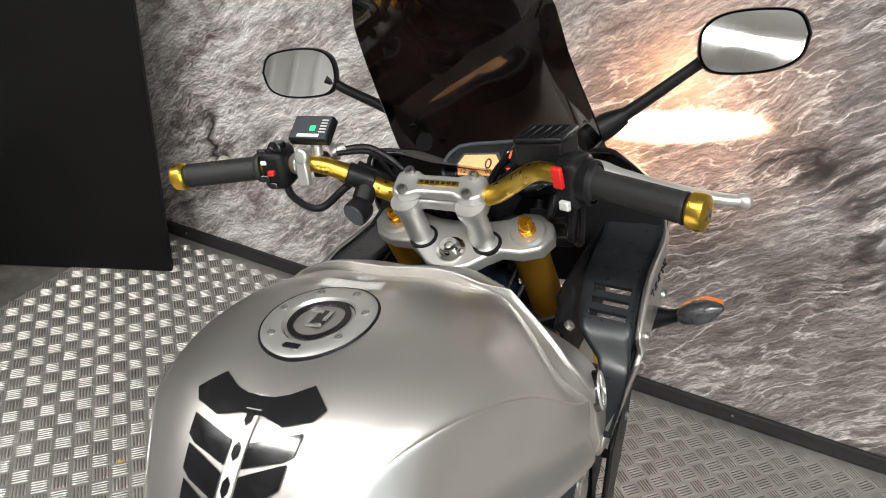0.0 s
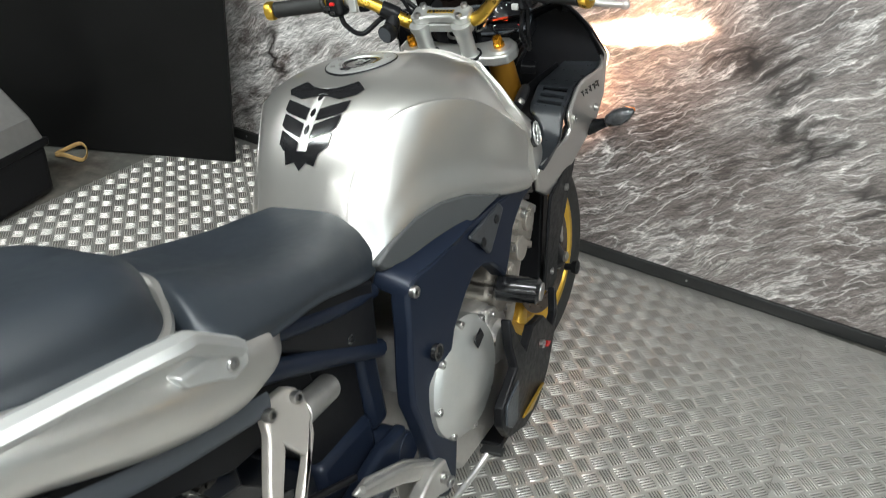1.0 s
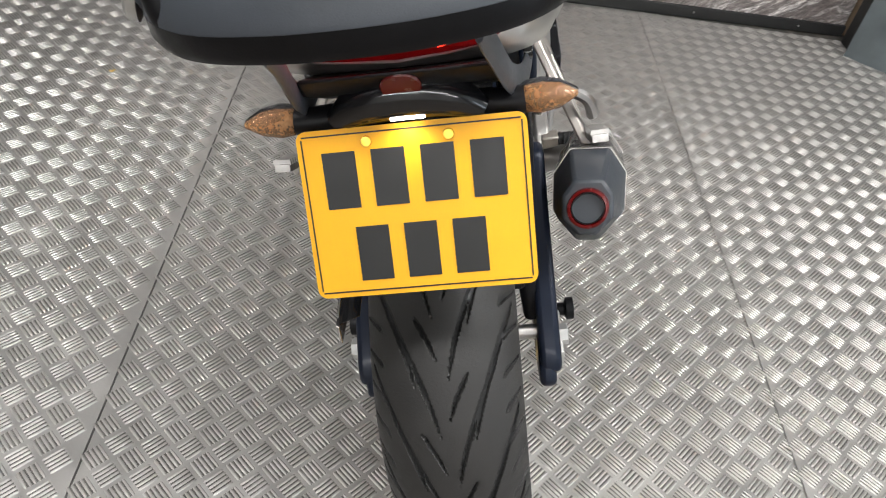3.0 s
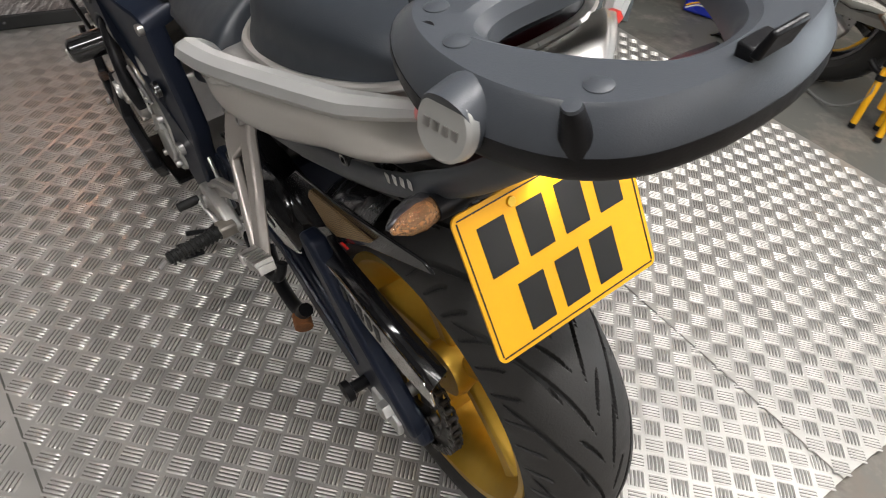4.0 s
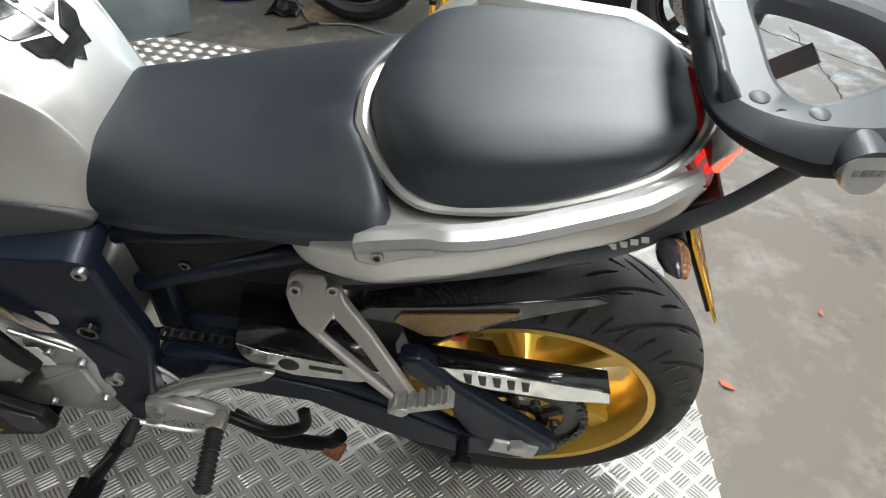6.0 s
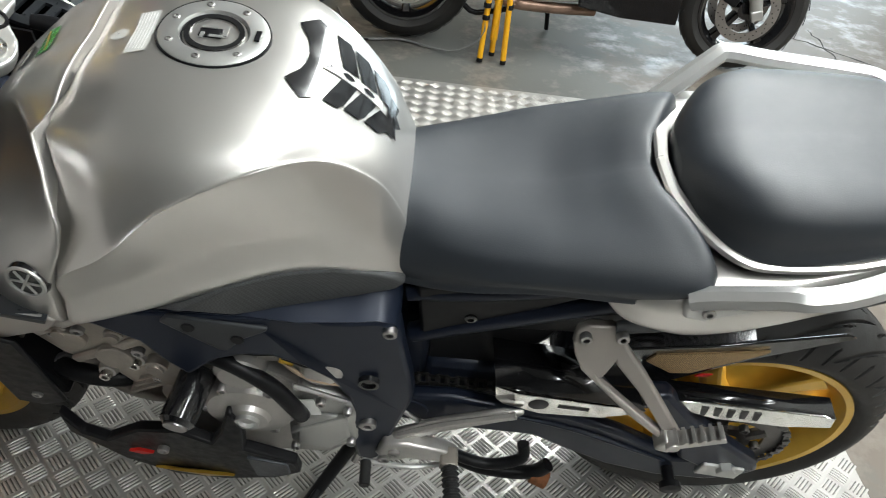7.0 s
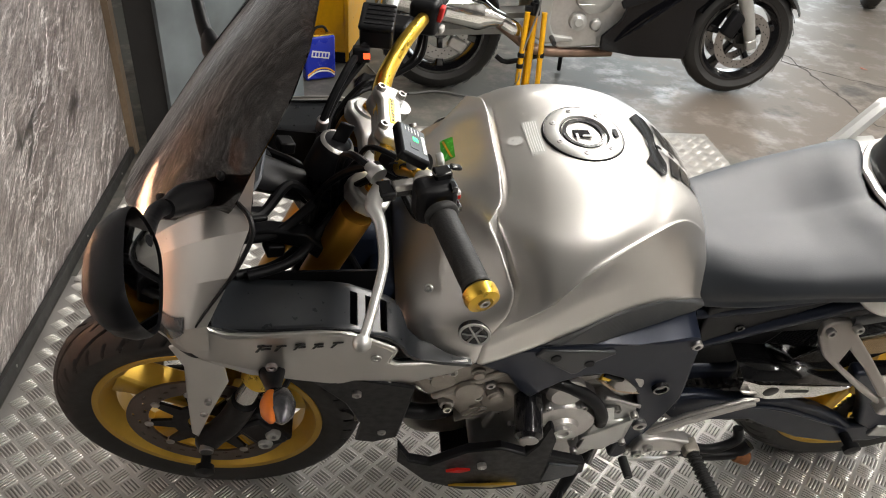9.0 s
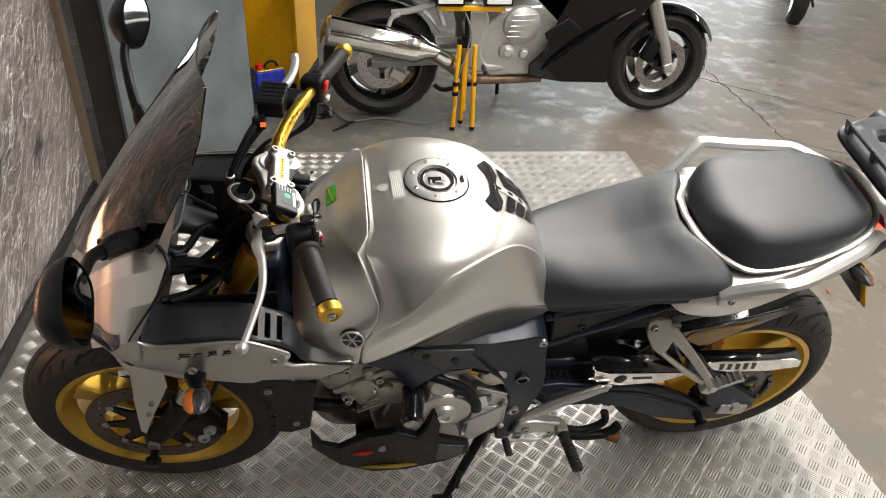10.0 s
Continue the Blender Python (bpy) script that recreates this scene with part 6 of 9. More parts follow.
ob_from("rack_latch", join(box((0, LY, rz(LY) + 0.004), (0.030, 0.014, 0.012)), prism([(LY - 0.004, rz(LY) + 0.004), (LY - 0.012, rz(LY) + 0.004), (LY - 0.019, rz(LY) + 0.026), (LY - 0.014, rz(LY) + 0.028)], -0.017, 0.017)), "black", rack, "black rack latch tongue", bevel=0.002)
HY = -0.096
HZ = rz(HY)
ob_from("rack_hook", prism([(HY + 0.006, HZ + 0.030), (HY + 0.012, HZ + 0.026), (HY + 0.004, HZ + 0.014), (HY - 0.004, HZ + 0.020)], -0.100, 0.100), "grey_plastic", rack, "raised front hook bar of the rack", bevel=0.002)
for x0_, x1_ in ((-0.112, -0.092), (0.092, 0.112), (-0.008, 0.008)):
    ob_from("hook_web", prism([(HY + 0.007, HZ + 0.031), (HY + 0.012, HZ + 0.026), (HY - 0.006, HZ - 0.018), (HY - 0.026, HZ - 0.004), (HY - 0.018, HZ + 0.002)], x0_, x1_), "grey_plastic", rack, "sloping end of the hook bar", bevel=0.003)
for sx in (-1, 1):
    P("rack_arm", tube([(sx * 0.150, 0.30, 0.700), (sx * 0.140, 0.14, 0.730), (sx * 0.126, 0.0, 0.772), (sx * 0.116, -0.065, 0.798), (sx * 0.106, -0.110, 0.826), (sx * 0.098, -0.162, 0.866), (sx * 0.085, -0.225, 0.930), (sx * 0.08, -0.26, 0.962)], 0.016, 12, 6, 0.30), "grey_plastic", None, "flat dark grey steel rack arm", sharp=50)
    P("rack_arm_bolt", bolt((sx * 0.130, 0.030, 0.778), (sx, 0, 0), 0.009, 0.006), "black_gloss")
    for k in range(4 if sx < 0 else 0):
        P("arm_sticker", box((sx * (0.1235 - 0.0016 * k), -0.045 - 0.012 * k, 0.798 + 0.0045 * k), (0.001, 0.009, 0.010), rot(-15, 0, sx * 8)), "label")

# ---- foot rests, stands, exhaust ----
for sx in (-1, 1):
    t0, t1 = Vector((sx * 0.152, 0.342, 0.672)), Vector((sx * 0.152, 0.293, 0.680))
    hx = lambda y, z: 0.143 + 0.50 * max(0.0, 0.692 - z)
    for poly, dp in (([(0.354, 0.672), (0.346, 0.650), (0.334, 0.630), (0.250, 0.565), (0.176, 0.518), (0.180, 0.532), (0.197, 0.543), (0.245, 0.574), (0.302, 0.614), (0.316, 0.636), (0.320, 0.672)], 0.008),
                     ([(0.286, 0.692), (0.276, 0.668), (0.236, 0.624), (0.164, 0.536), (0.182, 0.530), (0.196, 0.543), (0.246, 0.604), (0.286, 0.642), (0.300, 0.672)], 0.008),
                     ([(0.352, 0.672), (0.350, 0.688), (0.335, 0.698), (0.302, 0.700), (0.287, 0.690), (0.278, 0.668), (0.290, 0.642), (0.304, 0.618), (0.318, 0.626), (0.344, 0.652)], 0.008)):
        vf = prism(poly, lambda y, z: hx(y, z) + dp, lambda y, z: hx(y, z) - dp)
        P("pillion_hanger", vf if sx > 0 else flip(vf), "hanger", None, "pale cast pillion footrest hanger", bevel=0.004, seg=3)
    for b in (t0, t1):
        P("hanger_bolt", bolt(b + Vector((sx * 0.006, -0.004, 0.010)), (sx, 0, 0.2), 0.009, 0.008), "steel")
    peg = P("pillion_peg", join(box((sx * 0.234, 0.152, 0.560), (0.024, 0.074, 0.012), rot(-28)), cyl((sx * 0.222, 0.186, 0.545), (sx * 0.250, 0.186, 0.545), 0.010, 16)), "alloy", None, "folded alloy pillion footrest", bevel=0.002)
    for k in range(6):
        ob_from("peg_tooth", box((sx * 0.234, 0.182 - 0.011 * k, 0.5535 + 0.0058 * k), (0.026, 0.005, 0.009), rot(-28)), "alloy", peg, smooth=False)
    P("peg_mount", box((sx * 0.230, 0.190, 0.534), (0.026, 0.026, 0.030), rot(20)), "alloy", bevel=0.004)
    # rider foot controls
    P("heel_plate", prism([(0.60, 0.345), (0.585, 0.372), (0.52, 0.424), (0.42, 0.474), (0.385, 0.472), (0.405, 0.446), (0.50, 0.390), (0.56, 0.345)], sx * 0.165, sx * 0.175), "alloy", None, "cast alloy heel plate", bevel=0.003)
    P("heel_rib", tube([(sx * 0.176, 0.585, 0.36), (sx * 0.178, 0.51, 0.418), (sx * 0.178, 0.40, 0.472)], 0.007, 8, 5), "alloy")
    P("peg_bracket", prism([(0.615, 0.315), (0.605, 0.36), (0.565, 0.365), (0.50, 0.345), (0.475, 0.325), (0.49, 0.305), (0.56, 0.31), (0.60, 0.29)], sx * 0.165, sx * 0.195), "alloy", None, "cast alloy footrest bracket", bevel=0.006, seg=3)
    for y, z in ((0.585, 0.335), (0.602, 0.31)):
        P("bracket_bolt", bolt((sx * 0.196, y, z), (sx, 0, 0), 0.011, 0.006), "steel")
    P("peg_pivot", join(box((sx * 0.195, 0.492, 0.328), (0.035, 0.03, 0.026))), "alloy_dark", bevel=0.004)
    P("rider_peg", tube([(sx * 0.205, 0.491, 0.328), (sx * 0.315, 0.478, 0.330)], [0.0125, 0.0115], 14, 1), "grip", None, "ribbed black rubber rider footrest")
    for k in range(11):
        P("peg_rib", cyl((sx * (0.212 + 0.0095 * k), 0.490 - 0.0011 * k, 0.328), (sx * (0.216 + 0.0095 * k), 0.4895 - 0.0011 * k, 0.328), 0.0150, 14), "grip")
    P("peg_feeler", cyl((sx * 0.318, 0.478, 0.330), (sx * 0.335, 0.476, 0.318), 0.004, 8), "steel")
P("gear_lever", tube([(-0.18, 0.49, 0.275), (-0.19, 0.55, 0.268), (-0.20, 0.625, 0.300), (-0.20, 0.635, 0.303)], 0.0055, 8, 5), "bright", None, "bright steel gear lever")
P("gear_toe", cyl((-0.20, 0.632, 0.302), (-0.245, 0.63, 0.302), 0.0095, 14), "grip", None, "black rubber gear toe piece")
P("gear_link", tube([(-0.17, 0.495, 0.28), (-0.165, 0.55, 0.40), (-0.16, 0.60, 0.44)], 0.004, 8, 2), "steel")
P("brake_lever", tube([(0.185, 0.50, 0.29), (0.20, 0.58, 0.275), (0.215, 0.66, 0.285), (0.225, 0.70, 0.30)], 0.006, 8, 5), "bright", None, "bright steel brake pedal")
P("brake_toe", box((0.232, 0.705, 0.303), (0.045, 0.02, 0.008)), "grip", bevel=0.002)
st0, st1 = Vector((-0.115, 0.655, 0.215)), Vector((-0.236, 0.772, 0.052))
stand = P("side_stand", tube([st0, st0.lerp(st1, 0.5), st1], [0.014, 0.013, 0.011], 12, 3), "black", None, "black steel side stand, down")
ob_from("stand_foot", box(st1 + Vector((-0.004, 0.002, -0.002)), (0.05, 0.055, 0.008), rot(0, 11, 0)), "black", stand, bevel=0.003)
ob_from("stand_bracket", box((-0.11, 0.655, 0.225), (0.04, 0.05, 0.045)), "black", stand, bevel=0.006)
ob_from("stand_tang", tube([st0.lerp(st1, 0.55), st0.lerp(st1, 0.6) + Vector((-0.05, 0.02, 0.01))], 0.006, 8, 1), "black", stand)
ob_from("stand_spring", tube([(-0.10, 0.63, 0.23), (-0.145, 0.66, 0.165)], 0.007, 8, 1), "steel", stand)
P("centre_stand_leg", tube([(-0.13, 0.50, 0.225), (-0.15, 0.42, 0.200), (-0.155, 0.33, 0.205), (-0.15, 0.30, 0.235)], 0.014, 12, 5), "black", None, "black tube of the folded main stand")
P("centre_stand_foot", cyl((-0.155, 0.325, 0.20), (-0.165, 0.295, 0.195), 0.018, 14), "rust", None, "rusty end of the main stand")
P("stand_rubber", tube([(-0.16, 0.50, 0.285), (-0.17, 0.42, 0.262), (-0.165, 0.36, 0.285), (-0.15, 0.36, 0.315)], 0.011, 10, 5), "black")
# silencer: faceted carbon body, dark end cap, red ring
e0, e1 = Vector((0.203, 0.020, 0.538)), Vector((0.252, 0.315, 0.385))
ax = (e1 - e0).normalized()
sx_ = ax.cross(Vector((0, 0, 1))).normalized()
sy_ = sx_.cross(ax)


def hexbody(stations):
    v, f = [], []
    for d, w, h in stations:
        c = e0 + ax * d
        for px, py in ((0.55, 1.0), (1.0, 0.45), (1.0, -0.40), (0.35, -1.0), (-0.35, -1.0), (-1.0, -0.40), (-1.0, 0.45), (-0.55, 1.0)):
            v.append(c + sx_ * px * w + sy_ * py * h)
    for i in range(len(stations) - 1):
        for k in range(8):
            f.append((i * 8 + k, i * 8 + (k + 1) % 8, i * 8 + 8 + (k + 1) % 8, i * 8 + 8 + k))
    f += [tuple(reversed(range(8))), tuple(range((len(stations) - 1) * 8, len(stations) * 8))]
    return v, f


sil = P("silencer_body", hexbody([(0.085, 0.052, 0.066), (0.29, 0.052, 0.066)]), "carbon", None, "faceted carbon silencer body", bevel=0.006)
ob_from("silencer_end_cap", hexbody([(-0.012, 0.034, 0.038), (0.0, 0.036, 0.042), (0.03, 0.044, 0.056), (0.092, 0.053, 0.067)]), "grey_plastic", sil, "dark tapered silencer end cap", bevel=0.004)
ob_from("silencer_front_cap", hexbody([(0.286, 0.053, 0.067), (0.31, 0.046, 0.056), (0.335, 0.030, 0.032)]), "black", sil, bevel=0.004)
ob_from("silencer_band", hexbody([(0.086, 0.0535, 0.0675), (0.096, 0.0535, 0.0675)]), "steel", sil)
ob_from("silencer_band", hexbody([(0.278, 0.0535, 0.0675), (0.288, 0.0535, 0.0675)]), "steel", sil)
ob_from("outlet_ring", lathe([(0.0225, -0.002), (0.0225, 0.002), (0.0240, 0.004), (0.0275, 0.003), (0.0285, -0.002)], e0 - ax * 0.014, -ax, 32, True), "dark_red", sil, "dark red ring round the outlet")
ob_from("outlet_pipe", lathe([(0.021, 0.004), (0.021, -0.09), (0.0001, -0.09)], e0 - ax * 0.014, -ax, 28), "black", sil)
lb = e0 + ax * 0.155 + sx_ * 0.0535 + sy_ * 0.002
lm = Matrix((ax, sy_, sx_)).transposed().to_4x4()
ob_from("silencer_badge", box(lb - ax * 0.03, (0.022, 0.030, 0.002), lm), "red", sil, "red badge shape")
for k in range(6):
    ob_from("silencer_lettering", box(lb + ax * (-0.008 + 0.010 * k), (0.007, 0.020, 0.002), lm), "white", sil)
P("silencer_strap", tube([(0.235, 0.20, 0.565), (0.225, 0.19, 0.60), (0.20, 0.19, 0.62)], 0.009, 8, 3), "steel")

# ---- forks, front brake, fender ----
for sx in (-1, 1):
    o = Vector((sx * 0.100, 1.165, 0.962))
    P("fork_tube", lathe([(0.0001, 0.030), (0.0255, 0.030), (0.0265, 0.034), (0.0265, 0.345), (0.0255, 0.35), (0.0255, 0.445), (0.0230, 0.45), (0.0001, 0.45)], o, RAKE, 36), "fork_gold", None, "bronze-gold fork outer tube")
    P("fork_collar", lathe([(0.027, 0.440), (0.031, 0.443), (0.031, 0.480), (0.027, 0.484), (0.0215, 0.484)], o, RAKE, 36), "gold_anod")
    P("fork_stanchion", cyl(o + RAKE * 0.42, o + RAKE * 0.62, 0.0205, 24), "chrome", None, "bright fork stanchion")
    P("fork_foot", tube([o + RAKE * 0.56, o + RAKE * 0.64, o + RAKE * 0.70 + FWD * 0.012, Vector((sx * 0.098, FA[1], FA[2] - 0.005)), Vector((sx * 0.098, FA[1] + 0.012, FA[2] - 0.03))], [0.026, 0.027, 0.026, 0.027, 0.018], 16, 5), "black", None, "black cast fork foot")
    P("front_axle_end", cyl((sx * 0.10, FA[1], FA[2]), (sx * 0.132, FA[1], FA[2]), 0.014, 18), "steel")
    P("axle_bobbin", lathe([(0.0001, 0), (0.010, 0), (0.010, 0.02), (0.018, 0.022), (0.020, 0.036), (0.0001, 0.040)], (sx * 0.122, FA[1] + 0.006, FA[2] - 0.035), (sx, 0, 0), 20), "black", None, "black axle crash bobbin")
    P("fork_cap", lathe([(0.0001, 0.024), (0.0085, 0.024), (0.010, 0.021), (0.010, 0.012), (0.0115, 0.011), (0.0120, 0.002)], o + UPF * 0.010, UPF, 6 * 5), "amber_anod", None, "orange anodised fork cap")
    P("fork_cap_ring", lathe([(0.0110, 0.004), (0.0135, 0.005), (0.0230, 0.0045), (0.0255, 0.0), (0.0270, -0.002)], o + UPF * 0.010, UPF, 36), "bright")
    # caliper behind the fork leg
    P("front_caliper", join(box((sx * 0.078, 1.385, 0.345), (0.062, 0.075, 0.125), rot(-28)), box((sx * 0.108, 1.380, 0.343), (0.018, 0.055, 0.10), rot(-28))), "black", None, "black radial front brake caliper", bevel=0.007, seg=3)
    for k in range(2):
        P("caliper_bolt", lathe([(0.006, 0.003), (0.006, 0.009), (0.013, 0.009), (0.015, 0.004), (0.015, -0.002)], (sx * 0.115, 1.358 + 0.018 * k, 0.335 - 0.034 * k + 0.012), (sx, 0, 0), 20), "bright")
    P("brake_hose", tube([(sx * 0.10, 1.36, 0.41), (sx * 0.12, 1.33, 0.50), (sx * 0.115, 1.28, 0.62), (sx * 0.10, 1.23, 0.78), (sx * 0.05, 1.20, 0.86)], 0.0055, 8, 6), "black")


def fend(u, v):
    a = radians(78 + 84 * v)
    q = 2 * u - 1
    r = 0.335 - 0.030 * abs(q) ** 2.6
    return (q * (0.074 - 0.012 * abs(v - 0.4)), FA[1] + r * math.cos(a), FA[2] + r * math.sin(a))


P("front_fender", sheet(fend, 14, 28, 0.003), "silver", None, "silver front mudguard", sharp=60)
for sx in (-1, 1):
    fs = [(1.475, 0.618), (1.442, 0.606), (1.418, 0.580), (1.416, 0.540), (1.464, 0.440), (1.500, 0.350), (1.510, 0.368), (1.498, 0.485), (1.486, 0.580), (1.510, 0.608)]
    vf = prism(fs, lambda y, z: 0.118 if z < 0.57 else 0.118 - 0.75 * (z - 0.57), lambda y, z: 0.113 if z < 0.57 else 0.113 - 0.75 * (z - 0.57))
    P("fender_side", vf if sx > 0 else flip(vf), "silver", None, "silver mudguard side by the fork", bevel=0.003)
    for y, z in ((1.462, 0.480), (1.476, 0.440)):
        P("fender_bolt", bolt((sx * 0.1185, y, z), (sx, 0, 0), 0.007, 0.004), "steel")
# yokes
yk = Matrix.Translation((0, 1.165, 0.962)) @ Matrix((Vector((1, 0, 0)), FWD, UPF)).transposed().to_4x4()
half_y = [(0.0, 0.010), (0.035, 0.012), (0.065, 0.020), (0.085, 0.034), (0.110, 0.034), (0.132, 0.018), (0.136, -0.004), (0.124, -0.026), (0.098, -0.036), (0.070, -0.036), (0.050, -0.050), (0.032, -0.066), (0.014, -0.074), (0.0, -0.076)]
oy = half_y + [(-x, y) for x, y in reversed(half_y[1:-1])]
P("top_yoke", move(slab(list(reversed(oy)), -0.012, 0.010), yk), "bright", None, "silver cast top yoke", bevel=0.004, seg=3)
P("bottom_yoke", move(slab(list(reversed(oy)), -0.22, -0.19), yk), "black", None, "black bottom yoke", bevel=0.004)
P("stem_nut", move(lathe([(0.006, 0.010), (0.006, 0.022), (0.012, 0.023), (0.014, 0.020), (0.016, 0.014), (0.021, 0.013), (0.022, 0.008)], (0, -0.044, 0), (0, 0, 1), 30), yk), "chrome", None, "chromed steering stem nut")
for sx in (-1, 1):
    P("bar_riser", move(lathe([(0.0172, -0.008), (0.0172, 0.044), (0.0178, 0.046), (0.0205, 0.056), (0.0205, 0.066), (0.0001, 0.066)], (sx * 0.048, -0.026, 0), (0, 0.05, 1), 28), yk), "bright", None, "silver handlebar riser")
    P("riser_washer", move(lathe([(0.0165, 0.008), (0.0215, 0.008), (0.0205, 0.0122), (0.0165, 0.0122)], (sx * 0.048, -0.026, 0), (0, 0, 1), 28, True), yk), "black")
BC = Vector((0, 1.138, 1.016))
bm_ = Matrix.Translation(BC) @ Matrix((Vector((1, 0, 0)), FWD, UPF)).transposed().to_4x4()
cl = [(-0.066, 0.016), (-0.054, 0.024), (-0.036, 0.022), (-0.026, 0.016), (0.026, 0.016), (0.036, 0.022), (0.054, 0.024), (0.066, 0.016), (0.066, -0.016), (0.054, -0.024), (0.036, -0.022), (0.026, -0.016), (-0.026, -0.016), (-0.036, -0.022), (-0.054, -0.024), (-0.066, -0.016)]
P("bar_clamp", move(slab(list(reversed(cl)), 0.004, 0.021), bm_), "bright", None, "silver handlebar clamp", bevel=0.004, seg=3)
P("bar_clamp", move(slab(list(reversed(cl)), -0.018, 0.002), bm_), "bright", None, "silver lower handlebar clamp", bevel=0.004, seg=3)
P("clamp_inlay", move(box((0, 0, 0.0215), (0.060, 0.009, 0.002)), bm_), "gold_anod", None, "gold inlay in the handlebar clamp")
for k in range(7):
    P("inlay_mark", move(box((-0.024 + 0.008 * k, 0, 0.0228), (0.005, 0.004, 0.0008)), bm_), "ink")
for x in (-0.047, 0.047):
    for y in (-0.0165, 0.0165):
        P("clamp_bolt", move(lathe([(0.0035, 0.004), (0.004, 0.008), (0.0065, 0.008), (0.0072, 0.006), (0.0072, 0.0)], (x, y, 0.020), (0, 0, 1), 16), bm_), "steel")

# ---- handlebar and controls ----
for sx in (-1, 1):
    pts = [(0.0, 1.138, 1.016), (sx * 0.06, 1.138, 1.016), (sx * 0.085, 1.137, 1.020), (sx * 0.125, 1.122, 1.045), (sx * 0.155, 1.105, 1.064), (sx * 0.19, 1.090, 1.070), (sx * 0.30, 1.062, 1.062), (sx * 0.37, 1.043, 1.056)]
    P("handlebar", tube(pts, [0.0142, 0.0142, 0.0140, 0.0130, 0.0122, 0.0112, 0.0110, 0.0110], 18, 6), "gold_anod", None, "gold anodised handlebar half")
    ga, gb = Vector((sx * 0.238, 1.0785, 1.0665)), Vector((sx * 0.352, 1.048, 1.058))
    gd = (gb - ga).normalized()
    prof = [(0.011, 0), (0.0205, 0), (0.0215, 0.004), (0.0205, 0.008), (0.0165, 0.010)]
    for k in range(28):
        prof += [(0.0168, 0.0115 + 0.0036 * k), (0.0163, 0.0115 + 0.0036 * k + 0.0024)]
    prof += [(0.0165, 0.114), (0.0175, 0.117), (0.0165, 0.119), (0.011, 0.119)]
    P("grip", lathe(prof, ga, gd, 28), "grip", None, "black ribbed rubber grip", sharp=60)
    P("bar_end", lathe([(0.006, 0.0), (0.0165, 0.0), (0.0195, 0.003), (0.0200, 0.012), (0.0185, 0.018), (0.010, 0.021), (0.007, 0.018), (0.0001, 0.018)], gb + gd * 0.003, gd, 32), "gold_anod", None, "gold anodised bar end weight")
    P("bar_end_bolt", lathe([(0.003, 0.0), (0.003, 0.003), (0.0062, 0.003), (0.0065, -0.003)], gb + gd * 0.022, gd, 16), "steel")
# left switchgear
P("switch_housing", join(box((-0.215, 1.084, 1.068), (0.036, 0.052, 0.056), rot(0, 0, 14))), "black", None, "black left switch housing", bevel=0.010, seg=3)
for dx, dy, dz, c, s_ in ((-0.004, -0.026, 0.014, "white", 0.006), (0.006, -0.028, 0.0, "red", 0.007), (-0.006, -0.028, -0.008, "black_gloss", 0.010), (0.004, -0.026, -0.018, "black_gloss", 0.008), (-0.008, -0.02, 0.026, "black_gloss", 0.009)):
    P("switch_button", box((-0.215 + dx, 1.084 + dy, 1.068 + dz), (s_ * 1.4, 0.008, s_), rot(0, 0, 14)), c, bevel=0.0015)
P("clutch_perch", join(lathe([(0.012, -0.007), (0.0155, -0.007), (0.016, -0.005), (0.016, 0.005), (0.0155, 0.007), (0.012, 0.007)], (-0.186, 1.092, 1.070), (0.96, -0.26, 0.0), 24), box((-0.187, 1.116, 1.066), (0.012, 0.036, 0.012), rot(0, 0, 14))), "alloy", None, "alloy clutch lever perch", bevel=0.003)
P("perch_clamp", join(lathe([(0.0001, -0.005), (0.009, -0.005), (0.0105, -0.003), (0.0105, 0.003), (0.009, 0.005), (0.0001, 0.005)], (-0.166, 1.074, 1.088), (0, -1, 0.25), 20), box((-0.167, 1.072, 1.068), (0.017, 0.010, 0.040), rot(-12, -6, 0))), "bright", None, "pale alloy perch clamp", bevel=0.002)
P("lever_bracket", box((-0.192, 1.142, 1.060), (0.030, 0.022, 0.014), rot(0, 0, 14)), "black", None, "black lever pivot bracket", bevel=0.004)
P("perch_switch", box((-0.176, 1.128, 1.050), (0.020, 0.034, 0.016), rot(0, 0, 14)), "black", None, "black clutch switch", bevel=0.003)
P("choke_lever", join(box((-0.204, 1.076, 1.100), (0.018, 0.022, 0.012), rot(0, 0, 14)), box((-0.200, 1.060, 1.106), (0.010, 0.016, 0.006), rot(20, 0, 14))), "black_gloss", None, "black thumb switch", bevel=0.003)
P("clutch_lever", tube([(-0.185, 1.148, 1.058), (-0.215, 1.158, 1.057), (-0.245, 1.150, 1.052), (-0.300, 1.148, 1.044), (-0.355, 1.160, 1.036), (-0.398, 1.172, 1.030)], [0.0090, 0.0080, 0.0058, 0.0048, 0.0044, 0.0042], 12, 6, 1.3), "bright", None, "bright alloy clutch lever", sharp=60)
P("lever_ball", lathe([(0.0001, -0.0105), (0.006, -0.0088), (0.0096, -0.0042), (0.0105, 0.0), (0.0096, 0.0042), (0.006, 0.0088), (0.0001, 0.0105)], (-0.404, 1.174, 1.029), (1, 0, 0), 20), "bright")
P("clutch_adjuster", lathe([(0.0001, 0), (0.013, 0), (0.013, 0.009), (0.009, 0.010), (0.007, 0.022), (0.0001, 0.022)], (-0.172, 1.15, 1.066), (0.7, 0.5, 0.2), 14), "bright")
P("clutch_cable", tube([(-0.155, 1.160, 1.068), (-0.12, 1.185, 1.06), (-0.07, 1.20, 1.00), (-0.06, 1.21, 0.88), (-0.08, 1.16, 0.74)], 0.0055, 8, 8), "black")
